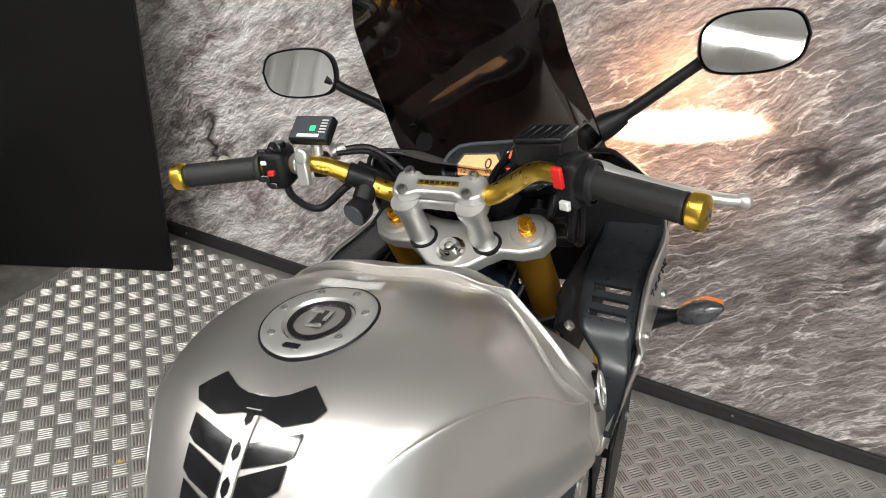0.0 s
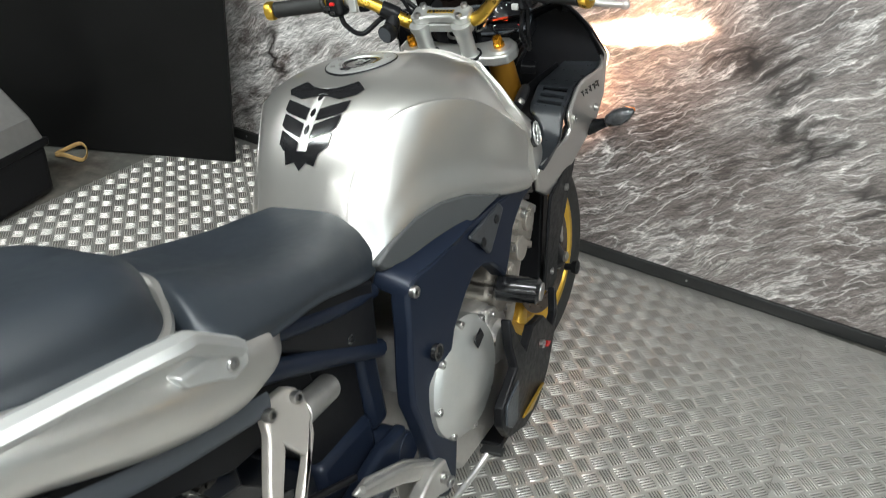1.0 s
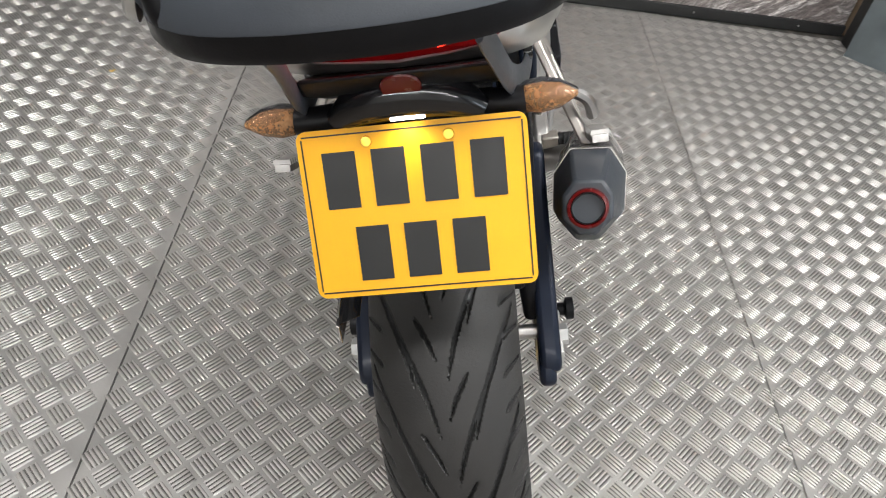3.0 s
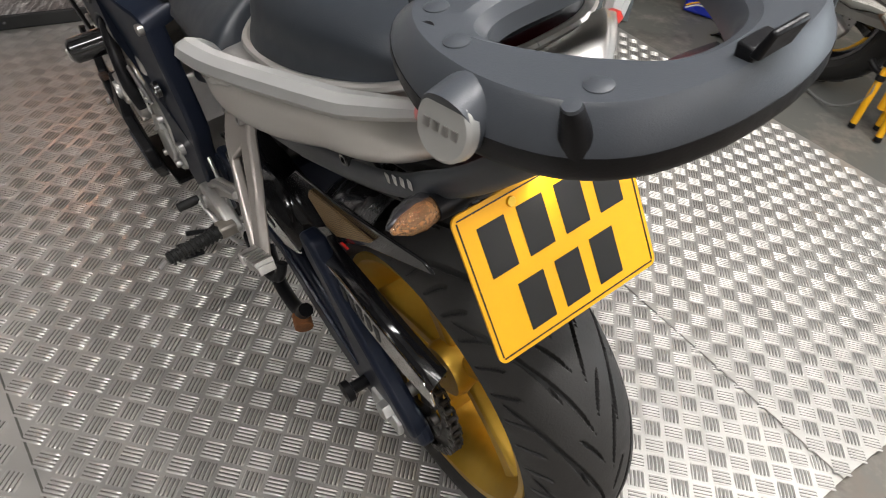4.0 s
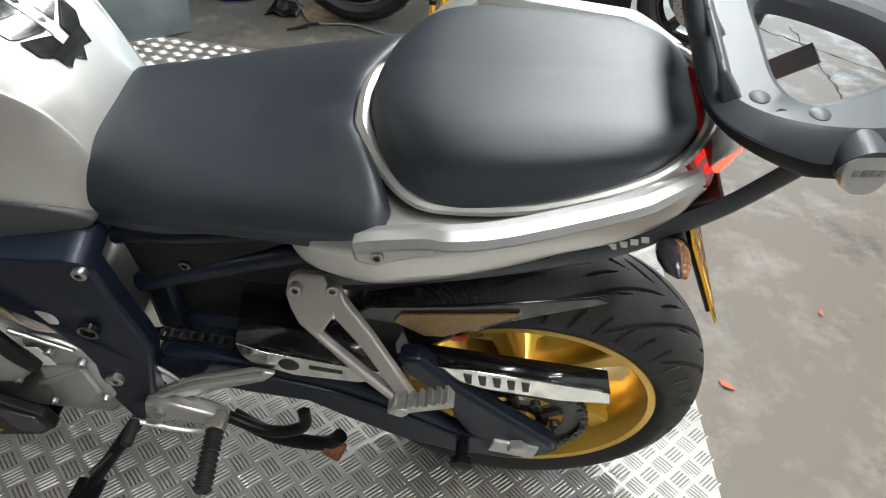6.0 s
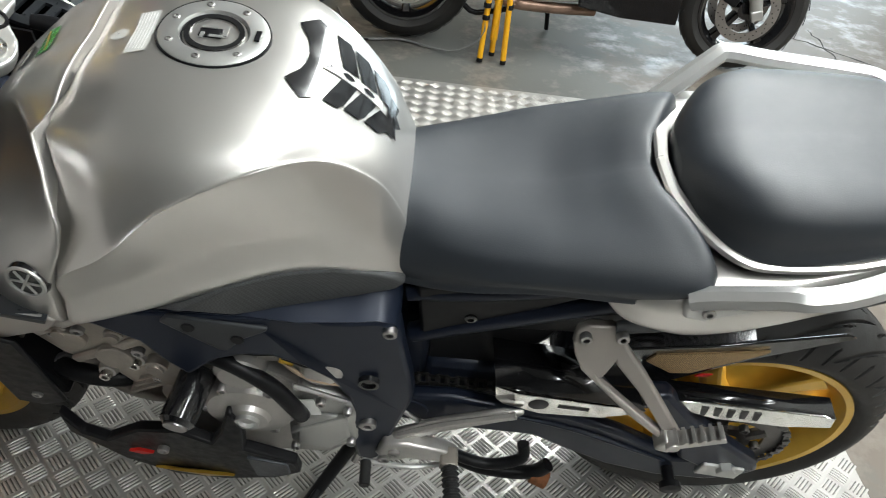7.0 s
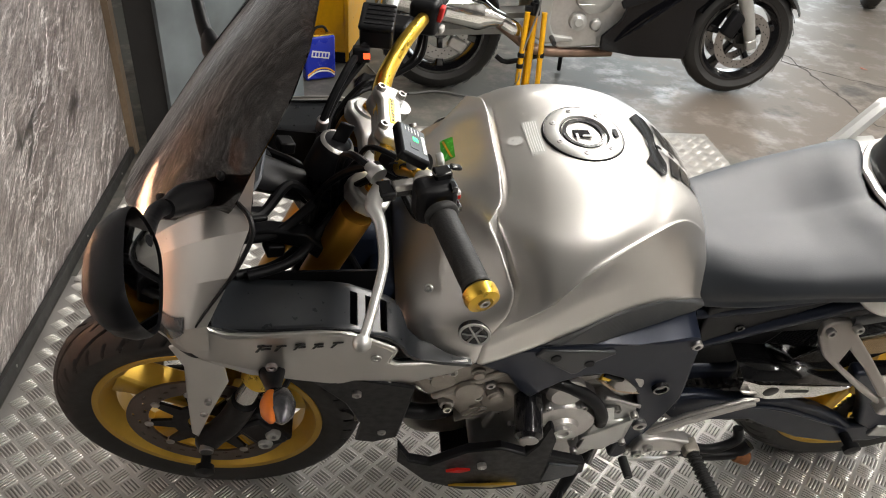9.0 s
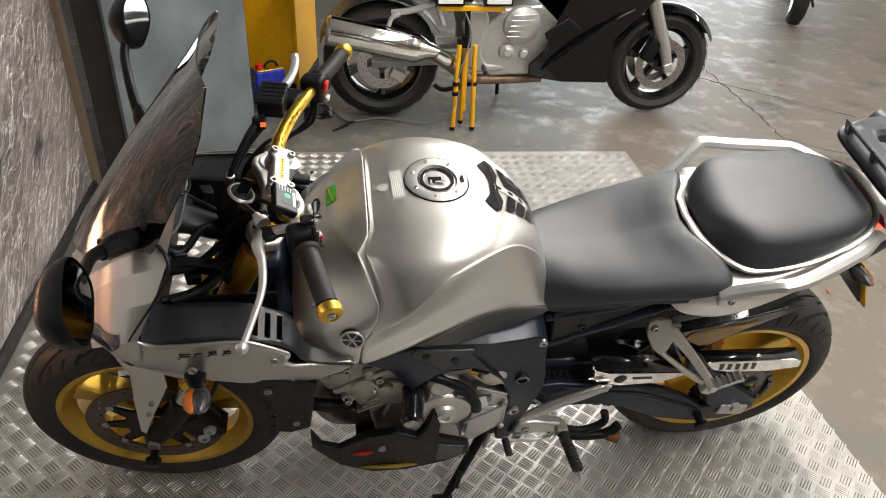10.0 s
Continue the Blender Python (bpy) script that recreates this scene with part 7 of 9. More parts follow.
# right switchgear, brake reservoir and lever
P("switch_housing", box((0.218, 1.084, 1.066), (0.034, 0.050, 0.058), rot(0, 0, -14)), "black", None, "black right switch housing", bevel=0.010, seg=3)
P("kill_switch", box((0.205, 1.058, 1.078), (0.014, 0.008, 0.026), rot(10, 0, -14)), "red", None, "red engine stop switch", bevel=0.002)
P("start_button", box((0.212, 1.056, 1.046), (0.014, 0.008, 0.011), rot(0, 0, -14)), "label", bevel=0.002)
P("throttle_collar", lathe([(0.012, 0), (0.024, 0), (0.026, 0.003), (0.026, 0.014), (0.022, 0.017)], (0.230, 1.080, 1.067), (0.96, -0.25, -0.05), 28), "black")
P("brake_reservoir", join(box((0.156, 1.142, 1.076), (0.064, 0.050, 0.032), rot(0, 0, -8)), box((0.156, 1.142, 1.094), (0.068, 0.054, 0.009), rot(0, 0, -8))), "black", None, "black brake fluid reservoir", bevel=0.006, seg=3)
for k in range(5):
    P("reservoir_rib", box((0.132 + 0.012 * k, 1.142 - 0.002 * k, 1.0988), (0.005, 0.044, 0.002), rot(0, 0, -8)), "black", bevel=0.001)
P("brake_perch", box((0.185, 1.125, 1.062), (0.045, 0.050, 0.030), rot(0, 0, -16)), "black", bevel=0.008)
P("brake_lever", tube([(0.190, 1.148, 1.056), (0.225, 1.156, 1.054), (0.260, 1.148, 1.048), (0.32, 1.146, 1.036), (0.375, 1.152, 1.026), (0.395, 1.156, 1.024)], [0.009, 0.009, 0.008, 0.0072, 0.0066, 0.0060], 12, 6, 1.35), "bright", None, "bright alloy brake lever", sharp=60)
P("lever_ball", lathe([(0.0001, -0.010), (0.005, -0.0085), (0.0082, -0.005), (0.0090, 0.0), (0.0082, 0.005), (0.005, 0.0085), (0.0001, 0.010)], (0.400, 1.157, 1.023), (1, 0, 0), 20), "bright")
for pts_ in ([(0.132, 1.160, 1.066), (0.085, 1.190, 1.050), (0.035, 1.228, 0.990), (0.030, 1.240, 0.900)],
             [(0.120, 1.160, 1.050), (0.070, 1.205, 1.015), (0.015, 1.238, 0.960), (-0.010, 1.250, 0.900), (-0.02, 1.240, 0.84)],
             [(-0.130, 1.150, 1.050), (-0.090, 1.190, 1.005), (-0.075, 1.230, 0.950), (-0.065, 1.245, 0.880)]):
    P("control_hose", tube(pts_, 0.0062, 8, 7), "black", None, "black rubber control hose")
# looms and clips that hang between the forks and the fairing
for pts_ in ([(-0.060, 1.205, 0.905), (-0.105, 1.240, 0.885), (-0.150, 1.275, 0.880), (-0.175, 1.330, 0.880)],
             [(-0.050, 1.215, 0.880), (-0.100, 1.265, 0.860), (-0.140, 1.300, 0.862), (-0.165, 1.350, 0.870)],
             [(-0.075, 1.240, 0.930), (-0.110, 1.290, 0.905), (-0.120, 1.340, 0.900), (-0.110, 1.385, 0.905)],
             [(-0.040, 1.230, 0.850), (-0.085, 1.255, 0.815), (-0.130, 1.250, 0.795), (-0.150, 1.225, 0.760)]):
    P("wiring_loom", tube(pts_, 0.0075, 10, 6), "black", None, "black taped wiring loom")
P("loom_bracket", prism([(1.215, 0.862), (1.250, 0.905), (1.305, 0.915), (1.360, 0.900), (1.362, 0.885), (1.300, 0.890), (1.262, 0.878), (1.235, 0.850)], -0.118, -0.094), "black", None, "black steel loom bracket", bevel=0.003)
P("hose_joint", lathe([(0.0055, -0.012), (0.009, -0.011), (0.009, 0.011), (0.0055, 0.012)], (0.035, 1.228, 0.990), (0.1, 0.2, -1), 12), "steel")
P("brake_light_switch", box((0.112, 1.168, 1.060), (0.022, 0.026, 0.022), rot(0, 20, 0)), "black", bevel=0.003)
P("switch_led", box((0.101, 1.160, 1.064), (0.002, 0.010, 0.008), rot(0, 20, 0)), "led_red")
P("throttle_cable", tube([(0.212, 1.060, 1.035), (0.200, 1.07, 0.99), (0.185, 1.12, 0.965), (0.160, 1.17, 0.965), (0.10, 1.215, 0.92), (0.05, 1.16, 0.82)], 0.0045, 8, 8), "black")
P("throttle_cable", tube([(0.218, 1.066, 1.035), (0.210, 1.08, 0.985), (0.190, 1.13, 0.95), (0.155, 1.18, 0.945), (0.10, 1.22, 0.88), (0.05, 1.14, 0.78)], 0.0045, 8, 8), "black")
P("wiring_loom", tube([(-0.214, 1.086, 1.050), (-0.203, 1.082, 1.022), (-0.175, 1.10, 1.00), (-0.13, 1.13, 1.03), (-0.10, 1.16, 1.00), (-0.05, 1.20, 0.90), (-0.04, 1.12, 0.76)], 0.0055, 8, 8), "black")
P("wiring_loom", tube([(-0.145, 1.125, 1.075), (-0.11, 1.16, 1.065), (-0.09, 1.18, 1.02), (-0.03, 1.22, 0.92)], 0.004, 8, 8), "black")
P("bar_foam", cyl((-0.100, 1.134, 1.032), (-0.130, 1.118, 1.050), 0.0165, 20), "black")
for x in (-0.135, -0.155):
    P("cable_tie", lathe([(0.0135, -0.0012), (0.0148, -0.0012), (0.0148, 0.0012), (0.0135, 0.0012)], (x, 1.11 + (x + 0.155) * 0.6, 1.062 - (x + 0.155) * 0.7), (0.8, -0.4, 0.35), 20, True), "ink")
mount_ = P("phone_mount", join(cyl((-0.106, 1.126, 1.028), (-0.109, 1.110, 1.012), 0.015, 20), lathe([(0.0001, -0.016), (0.014, -0.014), (0.018, -0.006), (0.0185, 0.010), (0.0175, 0.013), (0.0001, 0.013)], (-0.110, 1.100, 1.003), (-0.15, -0.85, -0.2), 28)), "black", None, "round black rubber phone mount")
ob_from("mount_face", lathe([(0.0001, 0.0142), (0.0155, 0.0142), (0.0165, 0.012)], (-0.110, 1.100, 1.003), (-0.15, -0.85, -0.2), 28), "grey_plastic", mount_, "round grey rubber face")
al = P("alarm_display", box((-0.166, 1.112, 1.112), (0.062, 0.014, 0.042), rot(-56, 0, 3)), "black", None, "small black gear display box with green light", bevel=0.003)
nrm_ = rot(-56, 0, 3).to_3x3() @ Vector((0, -1, 0))
u1, u2 = rot(-56, 0, 3).to_3x3() @ Vector((1, 0, 0)), rot(-56, 0, 3).to_3x3() @ Vector((0, 0, 1))
face_c = Vector((-0.166, 1.112, 1.112)) + nrm_ * 0.0078
am = rot(-56, 0, 3)
ob_from("display_face", box(face_c - nrm_ * 0.0006, (0.056, 0.001, 0.036), rot(-56, 0, 3)), "grey_plastic", al, "grey display face")
ob_from("display_led", box(face_c + u1 * 0.004 - u2 * 0.002, (0.008, 0.001, 0.008), am), "led_green", al)
ob_from("display_knob", box(face_c - u1 * 0.012 + u2 * 0.002, (0.009, 0.001, 0.012), am), "grey_plastic", al)
ob_from("display_lettering", box(face_c - u2 * 0.014 + u1 * 0.0, (0.034, 0.001, 0.005), am), "white", al)
for k in range(5):
    ob_from("display_lettering", box(face_c + u1 * 0.020 + u2 * (0.012 - 0.005 * k), (0.010, 0.001, 0.0015), am), "white", al)
P("alarm_stalk", tube([(-0.165, 1.11, 1.095), (-0.165, 1.108, 1.078)], 0.008, 10, 1), "alloy")
# ignition switch with key
ig = Vector((0.0, 1.205, 0.985))
P("ignition_barrel", lathe([(0.030, -0.06), (0.030, -0.012), (0.026, 0.0), (0.020, 0.004), (0.0001, 0.004)], ig, UPF, 32), "black", None, "black ignition switch barrel")
P("ignition_ring", lathe([(0.021, 0.0035), (0.0225, 0.0045), (0.0245, 0.0035), (0.027, 0.0)], ig, UPF, 32), "alloy")
P("ignition_key", join(box(ig + UPF * 0.022, (0.004, 0.022, 0.036), rot(25)), box(ig + UPF * 0.008, (0.003, 0.008, 0.016), rot(25))), "black", None, "black headed ignition key", bevel=0.003)

# ---- fairing ----
FAIR = [
    (1.312, [(0, 0.985), (0.10, 0.992), (0.165, 1.008), (0.205, 1.004), (0.240, 0.952), (0.264, 0.880), (0.250, 0.800), (0.225, 0.762), (0, 0.762)]),
    (1.37, [(0, 0.960), (0.10, 0.972), (0.160, 0.992), (0.200, 0.980), (0.236, 0.935), (0.262, 0.872), (0.250, 0.800), (0.222, 0.758), (0, 0.755)]),
    (1.425, [(0, 0.920), (0.09, 0.932), (0.145, 0.950), (0.185, 0.940), (0.215, 0.905), (0.238, 0.858), (0.232, 0.795), (0.200, 0.754), (0, 0.748)]),
    (1.475, [(0, 0.882), (0.07, 0.888), (0.120, 0.900), (0.160, 0.893), (0.182, 0.868), (0.198, 0.835), (0.192, 0.785), (0.160, 0.750), (0, 0.744)]),
    (1.520, [(0, 0.845), (0.05, 0.848), (0.090, 0.855), (0.118, 0.850), (0.136, 0.836), (0.144, 0.815), (0.138, 0.780), (0.11, 0.756), (0, 0.750)]),
    (1.548, [(0, 0.822), (0.03, 0.823), (0.055, 0.824), (0.075, 0.822), (0.085, 0.815), (0.088, 0.806), (0.080, 0.785), (0.06, 0.772), (0, 0.768)]),
]


def raked(vf):
    """The fairing's rear edge slopes forward below the cockpit."""
    return [(x, y + 0.072 * min(1.0, max(0.0, (1.0 - z) / 0.14)) * min(1.0, max(0.0, (1.45 - y) / 0.138)), z) for x, y, z in vf[0]], vf[1]


fair_vf = raked(skin(FAIR, 8, 1, caps=False))
fairing = P("front_fairing", fair_vf, "silver", None, "silver metallic front fairing", sharp=16)
liner = [(y, [(x * 0.975, 0.875 + (z - 0.875) * 0.965) for x, z in half]) for y, half in FAIR[:3]]
P("cockpit_liner", raked(skin(liner, 6, 4, caps=False)), "black", None, "black inside of the fairing", sharp=50)
back_ = ring([(x * 0.97, 0.875 + (z - 0.875) * 0.96) for x, z in FAIR[1][1]])
nb = len(back_)
P("cockpit_back", ([(x, 1.376, z) for x, z in back_] + [(x, 1.371, z) for x, z in back_], [tuple(range(nb)), tuple(reversed(range(nb, 2 * nb)))] + [(i, (i + 1) % nb, (i + 1) % nb + nb, i + nb) for i in range(nb)]), "black", None, "black cockpit back panel", smooth=False)
fair_bvh = BVHTree.FromPolygons([Vector(p) for p in fair_vf[0]], fair_vf[1])
for sx in (-1, 1):
    # headlight lens set into the nose

    def lens(u, v):
        y = 1.405 + 0.115 * u
        zt = 0.890 - 0.50 * (y - 1.405)
        zb = 0.868 - 0.45 * (y - 1.405) - 0.040 * math.sin(math.pi * min(1, u * 1.1)) * 1.0
        z = zb + (zt - zb) * v
        hit = fair_bvh.ray_cast(Vector((sx * 0.6, y, z)), Vector((-sx, 0, 0)))
        x = hit[0].x if hit[0] is not None else sx * 0.15
        return (x + sx * 0.003, y, z)
    vf = sheet(lens, 14, 6)
    ob_from("headlight_lens", vf if sx < 0 else (vf[0], [tuple(reversed(q)) for q in vf[1]]), "head_on" if sx > 0 else "smoke_lens", fairing, "clear headlight lens" if sx < 0 else "lit headlight lens")
    # outer side panel
    spoly = [(1.415, 0.868), (1.385, 0.876), (1.374, 0.864), (1.350, 0.857), (1.300, 0.857), (1.230, 0.860), (1.187, 0.855), (1.135, 0.824), (1.124, 0.812), (1.132, 0.788), (1.118, 0.770), (1.012, 0.750), (1.000, 0.736), (1.030, 0.692), (1.096, 0.655), (1.135, 0.646), (1.198, 0.660), (1.266, 0.698), (1.338, 0.742), (1.396, 0.785), (1.430, 0.825)]
    fx = lambda y, z: 0.267 - 0.10 * max(0.0, 1.10 - y) - 0.34 * max(0.0, 0.785 - z) - 0.20 * max(0.0, y - 1.34)
    vf = prism(spoly, fx, lambda y, z: fx(y, z) - 0.010)
    P("fairing_side", vf if sx > 0 else flip(vf), "silver", None, "silver metallic fairing side panel", bevel=0.004, seg=3)
    vf = prism(spoly, lambda y, z: fx(y, z) - 0.0102, lambda y, z: fx(y, z) - 0.0135)
    P("side_liner", vf if sx > 0 else flip(vf), "black", None, "black inner face of the side panel")
    for y, z in ((1.152, 0.800), (1.130, 0.664), (1.30, 0.780)):
        P("fairing_bolt", lathe([(0.003, 0.001), (0.004, 0.003), (0.0075, 0.003), (0.0085, 0.0), (0.0085, -0.003)], (sx * fx(y, z), y, z), (sx, 0, 0), 16), "steel")
    rim_ = [(1.385, 0.876), (1.374, 0.864), (1.350, 0.857), (1.300, 0.857), (1.230, 0.860), (1.187, 0.855), (1.135, 0.824), (1.124, 0.812), (1.132, 0.788), (1.118, 0.770), (1.012, 0.750)]
    P("panel_rim", tube([(sx * (fx(y, z) - 0.003), y, z) for y, z in rim_], 0.0028, 8, 3), "silver")
    # model script as slanted strokes
    for k, (hgt, bar, wide) in enumerate(((0.016, 2, 0.020), (0.014, 1, 0.014), (0.015, 2, 0.014), (0.013, 2, 0.013), (0.014, 1, 0.015))):
        y0 = 1.318 - 0.0255 * k
        z0 = 0.822 + 0.0015 * k
        quads = [(0, 0, -0.010, hgt, 0.0035)] + [(-0.004 - 0.004 * b, hgt * (0.92 - 0.45 * b), -wide * (1 - 0.3 * b), 0.0012, 0.003) for b in range(bar)]
        for dy, dz, ly, lz, wd in quads:
            flat_ = abs(ly) > abs(lz)
            pts = [(y0 + dy, z0 + dz), (y0 + dy + ly, z0 + dz + lz)]
            pts += [(pts[1][0], pts[1][1] - wd), (pts[0][0], pts[0][1] - wd)] if flat_ else [(pts[1][0] - wd, pts[1][1]), (pts[0][0] - wd, pts[0][1])]
            vf = prism(pts, lambda y, z: fx(y, z) + 0.0008, lambda y, z: fx(y, z) - 0.001)
            P("script_stroke", vf if sx > 0 else flip(vf), "ink")
    # satin black inner panel from the cockpit to the side panel edge, with three slots
    rows_ = [(1.382, 0.165, 0.872, 0.256, 0.866), (1.335, 0.166, 0.868, 0.257, 0.852), (1.270, 0.168, 0.866, 0.257, 0.852), (1.215, 0.172, 0.867, 0.257, 0.853), (1.188, 0.176, 0.865, 0.256, 0.850)]
    rows_ += [(1.188 - 0.0105 * (k + 1) - 0.0005 * (k % 2), 0.177 + 0.001 * k, 0.864 - 0.004 * (k + 1), 0.256, 0.849 - 0.004 * (k + 1)) for k in range(5)]
    rows_ += [(1.122, 0.184, 0.834, 0.256, 0.816), (1.112, 0.196, 0.822, 0.255, 0.802), (1.104, 0.212, 0.800, 0.255, 0.782), (1.085, 0.220, 0.782, 0.255, 0.768), (1.045, 0.225, 0.766, 0.254, 0.757), (1.006, 0.228, 0.754, 0.252, 0.748)]
    cols_ = [0.0, 0.08, 0.18, 0.84, 0.92, 1.0]
    top_ = [Vector((sx * (a + (c - a) * u), y, b + (d - b) * u + (0.006 if u == 1.0 else 0.0) - (0.004 if u == 0.0 else 0.0))) for y, a, b, c, d in rows_ for u in cols_]
    nc = len(cols_)
    cells = [(i * nc + j, i * nc + j + 1, (i + 1) * nc + j + 1, (i + 1) * nc + j) for i in range(len(rows_) - 1) for j in range(nc - 1) if not (i in (4, 6, 8) and j == 2)]
    used = collections.Counter(frozenset((f[k], f[(k + 1) % 4])) for f in cells for k in range(4))
    nt_ = len(top_)
    faces_ = cells + [tuple(v + nt_ for v in reversed(f)) for f in cells] + [(f[(k + 1) % 4], f[k], f[k] + nt_, f[(k + 1) % 4] + nt_) for f in cells for k in range(4) if used[frozenset((f[k], f[(k + 1) % 4]))] == 1]
    vf = (top_ + [p - Vector((0, -0.002, 0.006)) for p in top_], faces_)
    P("inner_fairing_panel", vf if sx < 0 else (vf[0], [tuple(reversed(f)) for f in vf[1]]), "inner_panel", None, "satin black inner fairing panel with slots", sharp=50)
    if sx > 0:
        P("loom_shroud", tube([(sx * 0.166, 1.150, 0.868), (sx * 0.170, 1.125, 0.862), (sx * 0.174, 1.085, 0.850)], [0.010, 0.012, 0.011], 14, 4), "black", None, "black rubber loom shroud", sharp=60)

    def wall_in(u, v):
        y = 1.345 - 0.20 * u
        return (sx * (0.165 - 0.012 * u), y, 0.875 - 0.012 * u - 0.13 * v)
    P("inner_wall", sheet(wall_in, 6, 4, 0.004 * sx), "black", None, "black inner fairing wall")
    # black lower fairing wing beside the radiator
    lw = [(1.215, 0.700), (1.13, 0.672), (1.085, 0.655), (1.09, 0.58), (1.105, 0.42), (1.15, 0.395), (1.185, 0.41), (1.175, 0.50), (1.20, 0.60), (1.26, 0.70)]
    vf = prism(lw, lambda y, z: 0.232 - 0.16 * max(0, 0.66 - z), lambda y, z: 0.224 - 0.16 * max(0, 0.66 - z))
    P("lower_wing", vf if sx > 0 else flip(vf), "black", None, "black lower fairing wing", bevel=0.004)
    for y, z in ((1.180, 0.640), (1.135, 0.455)):
        P("wing_bolt", bolt((sx * (0.233 - 0.16 * max(0, 0.66 - z)), y, z), (sx, 0, 0), 0.008, 0.004), "steel")
    # front indicators
    P("indicator_stalk", tube([(sx * 0.245, 1.305, 0.735), (sx * 0.275, 1.300, 0.742), (sx * 0.290, 1.297, 0.748)], [0.020, 0.012, 0.011], 14, 3), "black")
    c = Vector((sx * 0.320, 1.290, 0.762))
    body = [(-0.036, 0.006), (-0.026, 0.015), (-0.004, 0.020), (0.016, 0.017), (0.034, 0.005)]
    dd = Vector((sx * 0.9, -0.1, 0.35))
    P("indicator_body", lathe([(0.0001, -0.038)] + [(r, qq) for qq, r in body] + [(0.0001, 0.036)], c - Vector((0, 0.006, 0)), dd, 20), "smoke_lens", None, "textured smoked front indicator body")
    P("indicator_lens", lathe([(0.0001, -0.037)] + [(r * 0.84, qq * 0.95) for qq, r in body] + [(0.0001, 0.034)], c + Vector((0, 0.008, 0)), dd, 20), "amber", None, "amber front indicator lens")
    # cockpit side trim edge in black
    P("cockpit_trim", raked(tube([(sx * 0.155, 1.330, 1.004), (sx * 0.200, 1.308, 1.008), (sx * 0.240, 1.312, 0.952), (sx * 0.262, 1.338, 0.878)], 0.0035, 8, 6)), "black")
    # mirrors
    mb = Vector((sx * 0.165, 1.395, 1.020))
    mc = Vector((0.372, 1.412, 1.122)) if sx > 0 else Vector((-0.376, 1.380, 1.120))
    P("mirror_foot", tube([mb + Vector((-sx * 0.03, -0.03, -0.012)), mb, mb + Vector((sx * 0.03, 0.012, 0.012))], [0.018, 0.022, 0.014], 14, 4, 0.8), "black", None, "black mirror foot")
    P("mirror_stalk", tube([mb, mb + Vector((sx * 0.045, 0.020, 0.022)), mc + Vector((-sx * 0.085, 0.022, -0.035)), mc + Vector((-sx * 0.050, 0.014, -0.012))], [0.013, 0.0105, 0.009, 0.010], 12, 6), "black", None, "black mirror stalk")
    mdir = Vector((-0.05 if sx > 0 else 0.15, -0.93, 0.235 if sx > 0 else 0.20)).normalized()
    ex = Vector((0, 0, 1)).cross(mdir).normalized() * (-1)
    ez = mdir.cross(ex) * (-1)
    if ez.z < 0:
        ez = -ez
    ol = [(-0.070, 0.004), (-0.060, -0.026), (-0.030, -0.040), (0.020, -0.042), (0.058, -0.034), (0.072, -0.008), (0.066, 0.026), (0.036, 0.042), (-0.018, 0.042), (-0.056, 0.032)]
    ol = [(p[0], p[1]) for p in spline(ol + [ol[0]], 5)[:-1]]
    if sx < 0:
        ol = [(-x, y) for x, y in ol]
    shells = [(1.0, 0.000), (1.03, -0.004), (1.02, -0.016), (0.90, -0.032), (0.62, -0.046), (0.25, -0.052)]
    n = len(ol)
    v, f = [], []
    for k, d in shells:
        for x, y in ol:
            v.append(mc + ex * x * k + ez * y * k + mdir * d)
    for i in range(len(shells) - 1):
        for k in range(n):
            f.append((i * n + k, i * n + (k + 1) % n, (i + 1) * n + (k + 1) % n, (i + 1) * n + k))
    f.append(tuple(range((len(shells) - 1) * n, len(shells) * n)))
    mir = P("mirror_housing", (v, f), "black", None, "black plastic mirror housing", sharp=60)
    gv = [mc + ex * x * 0.955 + ez * y * 0.94 - mdir * 0.002 for x, y in ol] + [mc + ex * x * 0.955 + ez * y * 0.94 - mdir * 0.004 for x, y in ol]
    ob_from("mirror_glass", (gv, [tuple(range(n)), tuple(reversed(range(n, 2 * n)))] + [(i, i + n, (i + 1) % n + n, (i + 1) % n) for i in range(n)]), "mirror", mir, "clear mirror glass", smooth=False)

# cockpit panel and instruments
P("cockpit_panel", prism([(1.378, 0.86), (1.373, 0.940), (1.383, 0.950), (1.396, 0.940), (1.396, 0.80)], -0.14, 0.14), "black", None, "black cockpit panel", bevel=0.006)
dm = Matrix.Translation((0.008, 1.346, 0.981)) @ rot(44)
dash = P("instrument_panel", move(slab([(-0.100, -0.024), (-0.105, 0.006), (-0.082, 0.036), (-0.02, 0.042), (0.05, 0.046), (0.092, 0.034), (0.104, 0.004), (0.096, -0.030), (0.03, -0.040), (-0.06, -0.038)], -0.035, 0.004), dm), "black", None, "black instrument cluster with amber display", bevel=0.005, seg=3)
bez = [(-0.100, -0.024), (-0.105, 0.006), (-0.082, 0.036), (-0.02, 0.042), (0.05, 0.046), (0.092, 0.034), (0.104, 0.004), (0.096, -0.030), (0.03, -0.040), (-0.06, -0.038)]
ob_from("bezel", tube([dm @ Vector((x * 0.97, y * 0.95, 0.004)) for x, y in bez + bez[:1]], 0.0034, 8, 2), "grey_plastic", dash, "dark grey bezel of the instruments")
ob_from("display_surround", move(slab([(x * 1.14 - 0.040 * -0.14, y * 1.25) for x, y in [(-0.072, -0.018), (-0.076, 0.000), (-0.066, 0.017), (-0.012, 0.018), (-0.004, 0.006), (-0.006, -0.019)]], 0.0035, 0.0043), dm), "grey_plastic", dash)
